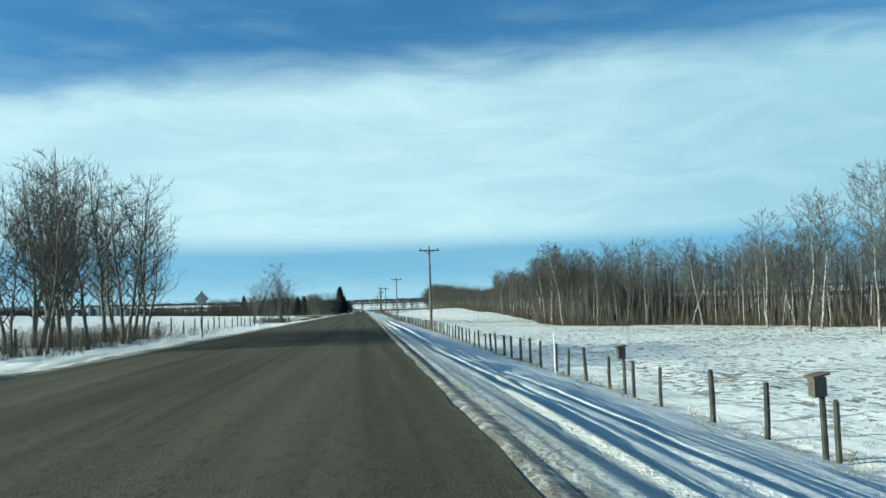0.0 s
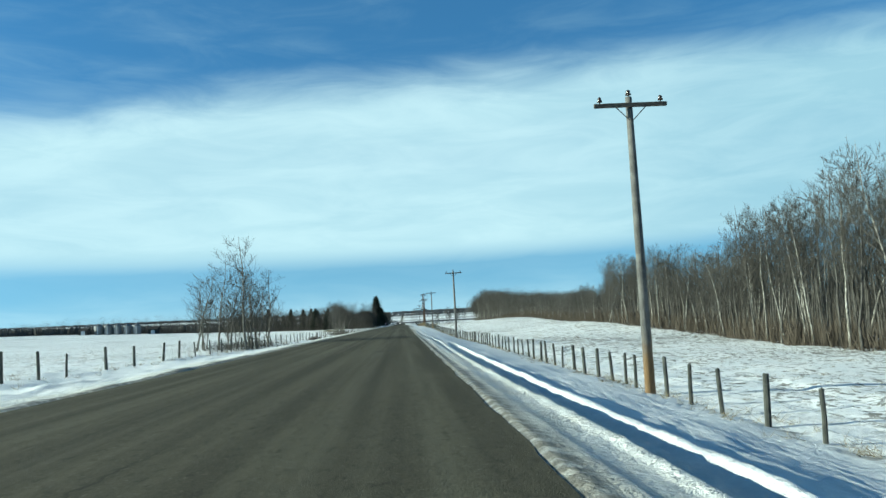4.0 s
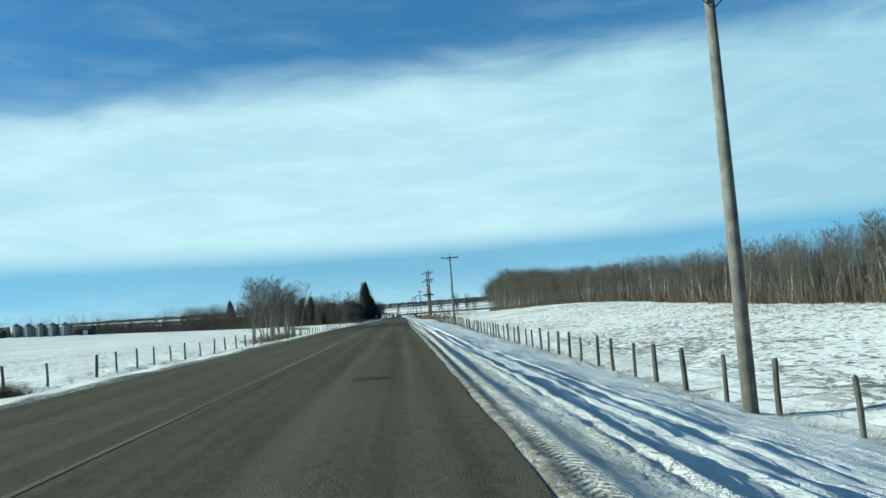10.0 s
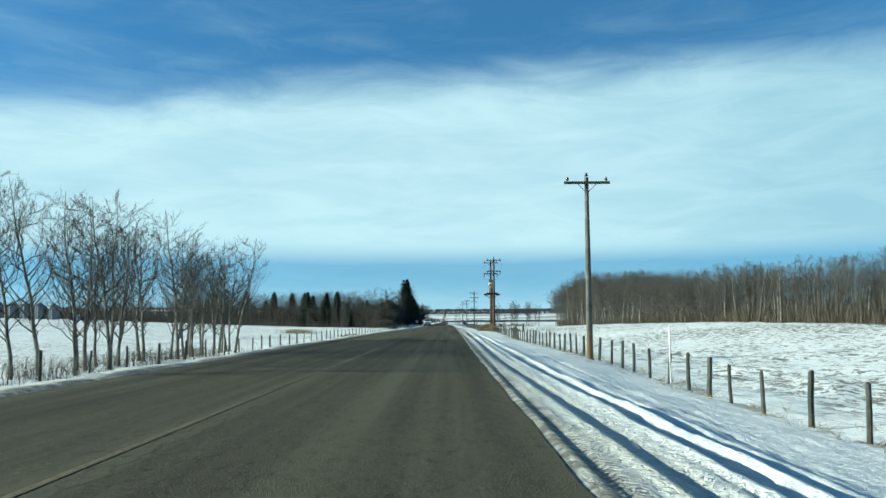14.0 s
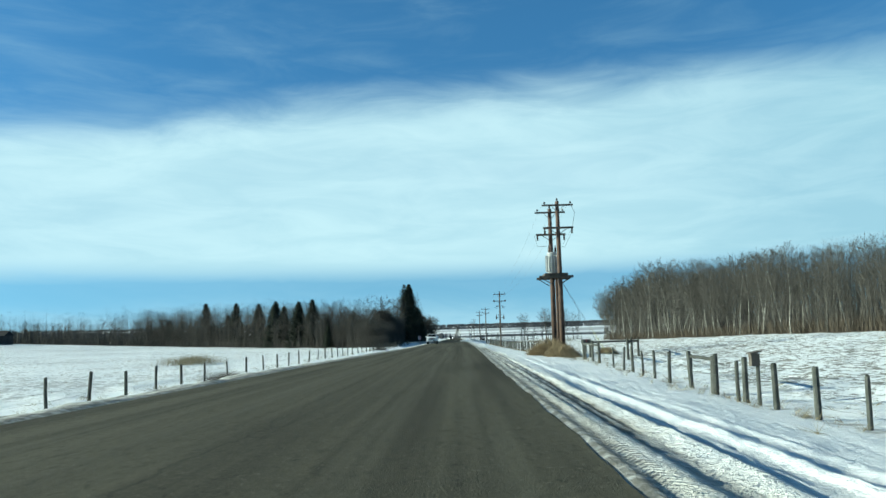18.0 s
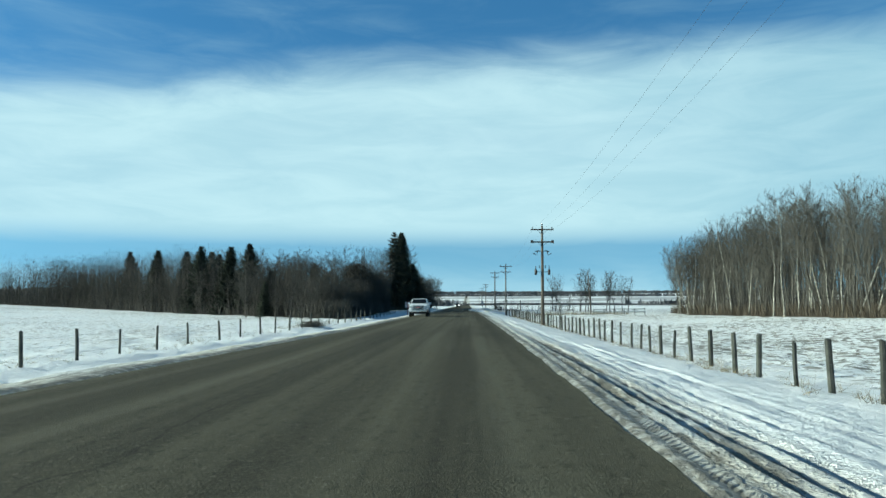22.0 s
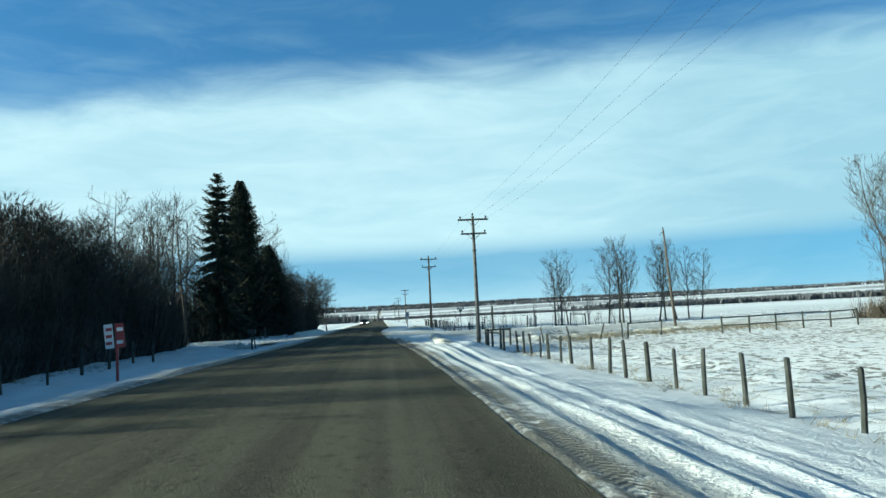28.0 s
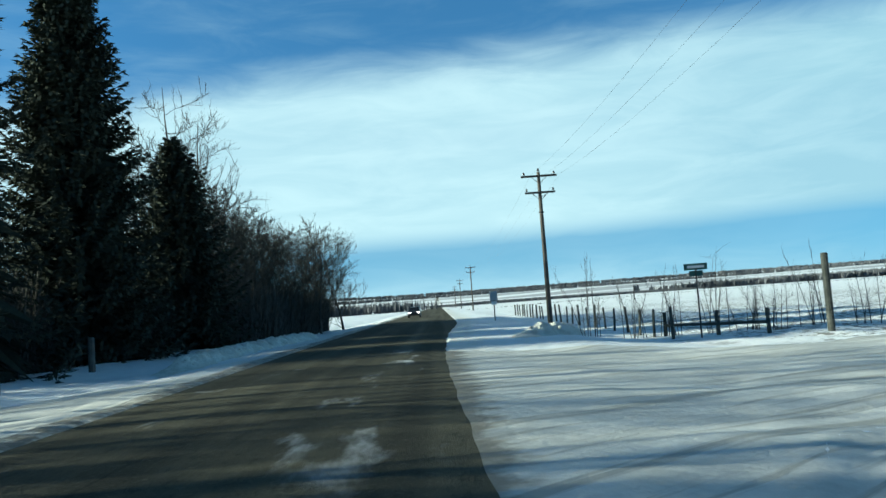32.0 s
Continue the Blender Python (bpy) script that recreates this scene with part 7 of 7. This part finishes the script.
weeds(1500, 13, lambda r: (8.4 + r.gauss(0, 0.5), r.uniform(5, 560)), 0.3, "dead grass along the foot of the fence")
weeds(5200, 14, lambda r: (r.uniform(9, 45), r.uniform(10, 560)), 0.13, "dead grass and stubble standing through thin snow")
weeds(900, 15, lambda r: (-16.3 + r.gauss(0, 0.8), r.uniform(20, 560)), 0.35, "dead grass along the far fence line")
weeds(1500, 16, lambda r: (-r.uniform(17, 60), r.uniform(60, 500)), 0.25, "dead weeds in the open snowfield")
weeds(700, 17, lambda r: (r.uniform(14, 34), r.gauss(575.5, 2.2)), 0.55, "tawny grass along the paddock fence")


# ---- vehicles ----
def wheel(root, x, y, r, w, name="wheel"):
    side = 1 if x > 0 else -1
    t = part(name, Geo().lathe([(r * 0.62, -w / 2), (r * 0.93, -w / 2), (r, -w * 0.36), (r, w * 0.36), (r * 0.93, w / 2), (r * 0.62, w / 2)], (x, y, r), 28, "x"), RUBBER, root, "black winter tyre", True)
    rim = part("rim", Geo().lathe([(r * 0.60, side * w * 0.3), (r * 0.64, side * w * 0.53), (r * 0.57, side * w * 0.55), (r * 0.52, side * w * 0.505), (r * 0.16, side * w * 0.51), (r * 0.1, side * w * 0.56)], (x, y, r), 24, "x"), CHROME, t, "silver alloy rim", True)
    for k in range(6):
        a = math.pi * k / 3
        s = Geo().box((0, 0, 0), (0.03, r * 0.12, r * 0.5), Matrix.Rotation(a, 3, "X"))
        s.v = [(v[0] + x + side * w * 0.52, v[1] - math.sin(a) * r * 0.33, v[2] + r + math.cos(a) * r * 0.33) for v in s.v]
        part("spoke", s, CHROME, rim)


def wedge(sections):
    """A closed hull through sections of four corners each."""
    g = Geo()
    for s in sections:
        g.v += s
    g.f.append((0, 1, 2, 3))
    for i in range(len(sections) - 1):
        for k in range(4):
            j = (k + 1) % 4
            g.f.append((4 * i + k, 4 * i + 4 + k, 4 * i + 4 + j, 4 * i + j))
    n = 4 * (len(sections) - 1)
    g.f.append((n + 3, n + 2, n + 1, n))
    return g


def ring(y, w0, w1, z0, z1):
    return [(-w0, y, z0), (w0, y, z0), (w1, y, z1), (-w1, y, z1)]


def pickup(x, y, turn):
    root = thing("pickup_truck", "white crew-cab pickup truck with chrome grille in the oncoming lane", "pickup truck")
    root.matrix_world = pose(x, y, 0.012, 0, 0, turn) @ Matrix.Scale(1.07, 4)
    W = 1.0
    body = part("body", wedge([ring(-2.78, W * .93, W * .90, .62, 1.16), ring(-2.55, W, W * .97, .52, 1.27), ring(-1.25, W, W * .97, .50, 1.36), ring(-0.2, W, W * .97, .48, 1.38), ring(1.1, W, W * .97, .48, 1.38)]), WHITE_PAINT, root, "white painted body")
    bevelled(body, 0.07, 3)
    bed = part("bed", wedge([ring(1.13, W, W * .98, .50, 1.42), ring(2.9, W, W * .98, .56, 1.42)]), WHITE_PAINT, root, "white load bed")
    bevelled(bed, 0.05, 3)
    part("bed_cover", Geo().box((0, 2.0, 1.44), (1.72, 1.7, 0.05)), BLACK_PLASTIC, bed)
    cab = part("cab", wedge([ring(-1.25, W * .95, W * .88, 1.33, 1.40), ring(-0.55, W * .94, W * .76, 1.33, 1.88), ring(0.2, W * .94, W * .76, 1.33, 1.93), ring(0.85, W * .94, W * .76, 1.33, 1.90), ring(1.12, W * .93, W * .78, 1.33, 1.80)]), WHITE_PAINT, root, "white cab")
    bevelled(cab, 0.05, 2)
    ws = wedge([[(-.84, -1.235, 1.42), (.84, -1.235, 1.42), (.82, -1.19, 1.44), (-.82, -1.19, 1.44)], [(-.71, -0.60, 1.875), (.71, -0.60, 1.875), (.70, -0.56, 1.86), (-.70, -0.56, 1.86)]])
    part("windscreen", ws, GLASS_DARK, cab, "dark tinted windscreen")
    for s in (-1, 1):
        for y0, y1 in ((-0.62, 0.18), (0.26, 0.92)):
            g = Geo().prism([(y0 - (0.22 if y0 < 0 else 0), 1.44), (y1, 1.44), (y1 - 0.03, 1.80), (y0 + 0.12, 1.80)], "x", -0.012, 0.012)
            g.v = [(s * (0.945 - (v[2] - 1.38) * 0.32) + v[0], v[1], v[2]) for v in g.v]
            part("side_window", g, GLASS_DARK, cab)
        part("mirror", Geo().box((s * 1.16, -0.72, 1.42), (0.26, 0.12, 0.24), None, 0.85), WHITE_PAINT, cab, "white door mirror")
        for y0 in (-0.25, 0.72):
            part("door_handle", Geo().box((s * 1.0, y0, 1.18), (0.05, 0.2, 0.04)), CHROME, body)
        hl = part("headlight", Geo().box((s * 0.78, -2.72, 1.02), (0.34, 0.22, 0.24)), LENS, body, "clear headlight")
        part("lamp_trim", Geo().box((s * 0.74, -2.83, 0.88), (0.28, 0.04, 0.05)), CHROME, hl)
        part("fog_light", Geo().box((s * 0.82, -2.85, 0.62), (0.16, 0.06, 0.12)), LENS, body)
        part("tail_light", Geo().box((s * 0.93, 2.86, 1.15), (0.12, 0.12, 0.4)), TAIL_RED, bed)
        part("step", Geo().box((s * 0.98, 0.1, 0.46), (0.16, 2.2, 0.08)), BLACK_PLASTIC, body)
        for yy in (-1.78, 1.92):
            arch = Geo().lathe([(0.42, -0.03), (0.49, -0.03), (0.49, 0.03), (0.42, 0.03)], (s * 0.975, yy, 0.50), 24, "x")
            part("wheel_arch", arch, BLACK_PLASTIC, body, "dark wheel arch")
            part("wheel_well", Geo().lathe([(0.02, -0.06), (0.47, -0.06), (0.47, 0.055), (0.02, 0.055)], (s * 0.93, yy, 0.48), 24, "x"), BLACK_PLASTIC, body)
            wheel(root, s * 0.885, yy, 0.40, 0.27)
    gr = part("grille", Geo().box((0, -2.82, 1.0), (1.16, 0.06, 0.40)), BLACK_PLASTIC, body, "dark grille with chrome bars")
    for k in range(4):
        part("grille_bar", Geo().box((0, -2.855, 0.85 + 0.1 * k), (1.10, 0.03, 0.045)), CHROME, gr)
    part("badge", Geo().box((0, -2.88, 1.0), (0.4, 0.02, 0.1)), SIGN_RED, gr, "plain red badge bar")
    fb = part("front_bumper", wedge([ring(-2.98, .82, .82, .50, .74), ring(-2.75, 1.01, 1.01, .48, .78)]), CHROME, root, "chrome front bumper")
    bevelled(fb, 0.03, 2)
    part("air_dam", Geo().box((0, -2.86, 0.42), (1.7, 0.2, 0.2)), BLACK_PLASTIC, root)
    part("rear_bumper", Geo().box((0, 3.0, 0.66), (1.9, 0.2, 0.2)), BLACK_PLASTIC, root, "black rear bumper")
    part("underbody", Geo().box((0, 0.1, 0.48), (1.5, 5.0, 0.2)), BLACK_PLASTIC, root)
    part("number_plate", Geo().box((0, -2.995, 0.60), (0.31, 0.012, 0.15)), SIGN_WHITE, fb, "plain pale plate")


pickup(-5.6, 499.3, 0)
HEAD = bpy.data.materials.new("lit_headlight")
HEAD.use_nodes = True
HEAD.node_tree.nodes["Principled BSDF"].inputs["Emission Color"].default_value = (1.0, 0.96, 0.88, 1)
HEAD.node_tree.nodes["Principled BSDF"].inputs["Emission Strength"].default_value = 6.0


def far_car(x, y):
    root = thing("car", "dark car with lit headlights far along the road", "car", pose(x, y, 0.018))
    b = part("body", wedge([ring(-2.2, .80, .78, .35, .80), ring(-1.9, .90, .86, .30, .95), ring(0.8, .92, .88, .28, 1.05), ring(2.2, .88, .84, .35, 1.0)]), DARK_PAINT, root)
    bevelled(b, 0.06, 2)
    c = part("cabin", wedge([ring(-1.0, .82, .78, .95, 1.0), ring(-0.3, .82, .64, .95, 1.52), ring(1.2, .82, .64, .98, 1.55), ring(2.0, .80, .66, .98, 1.1)]), DARK_PAINT, root)
    part("windscreen", wedge([[(-.74, -1.0, 1.0), (.74, -1.0, 1.0), (.72, -.95, 1.0), (-.72, -.95, 1.0)], [(-.6, -.33, 1.5), (.6, -.33, 1.5), (.6, -.28, 1.5), (-.6, -.28, 1.5)]]), GLASS_DARK, c)
    part("grille", Geo().box((0, -2.21, 0.62), (0.8, 0.04, 0.2)), BLACK_PLASTIC, b)
    for s in (-1, 1):
        part("headlight", Geo().box((s * 0.62, -2.2, 0.72), (0.3, 0.06, 0.15)), HEAD, b, "bright lit headlight")
        for yy in (-1.4, 1.4):
            wheel(root, s * 0.80, yy, 0.33, 0.22)


far_car(-3.6, 692.0)
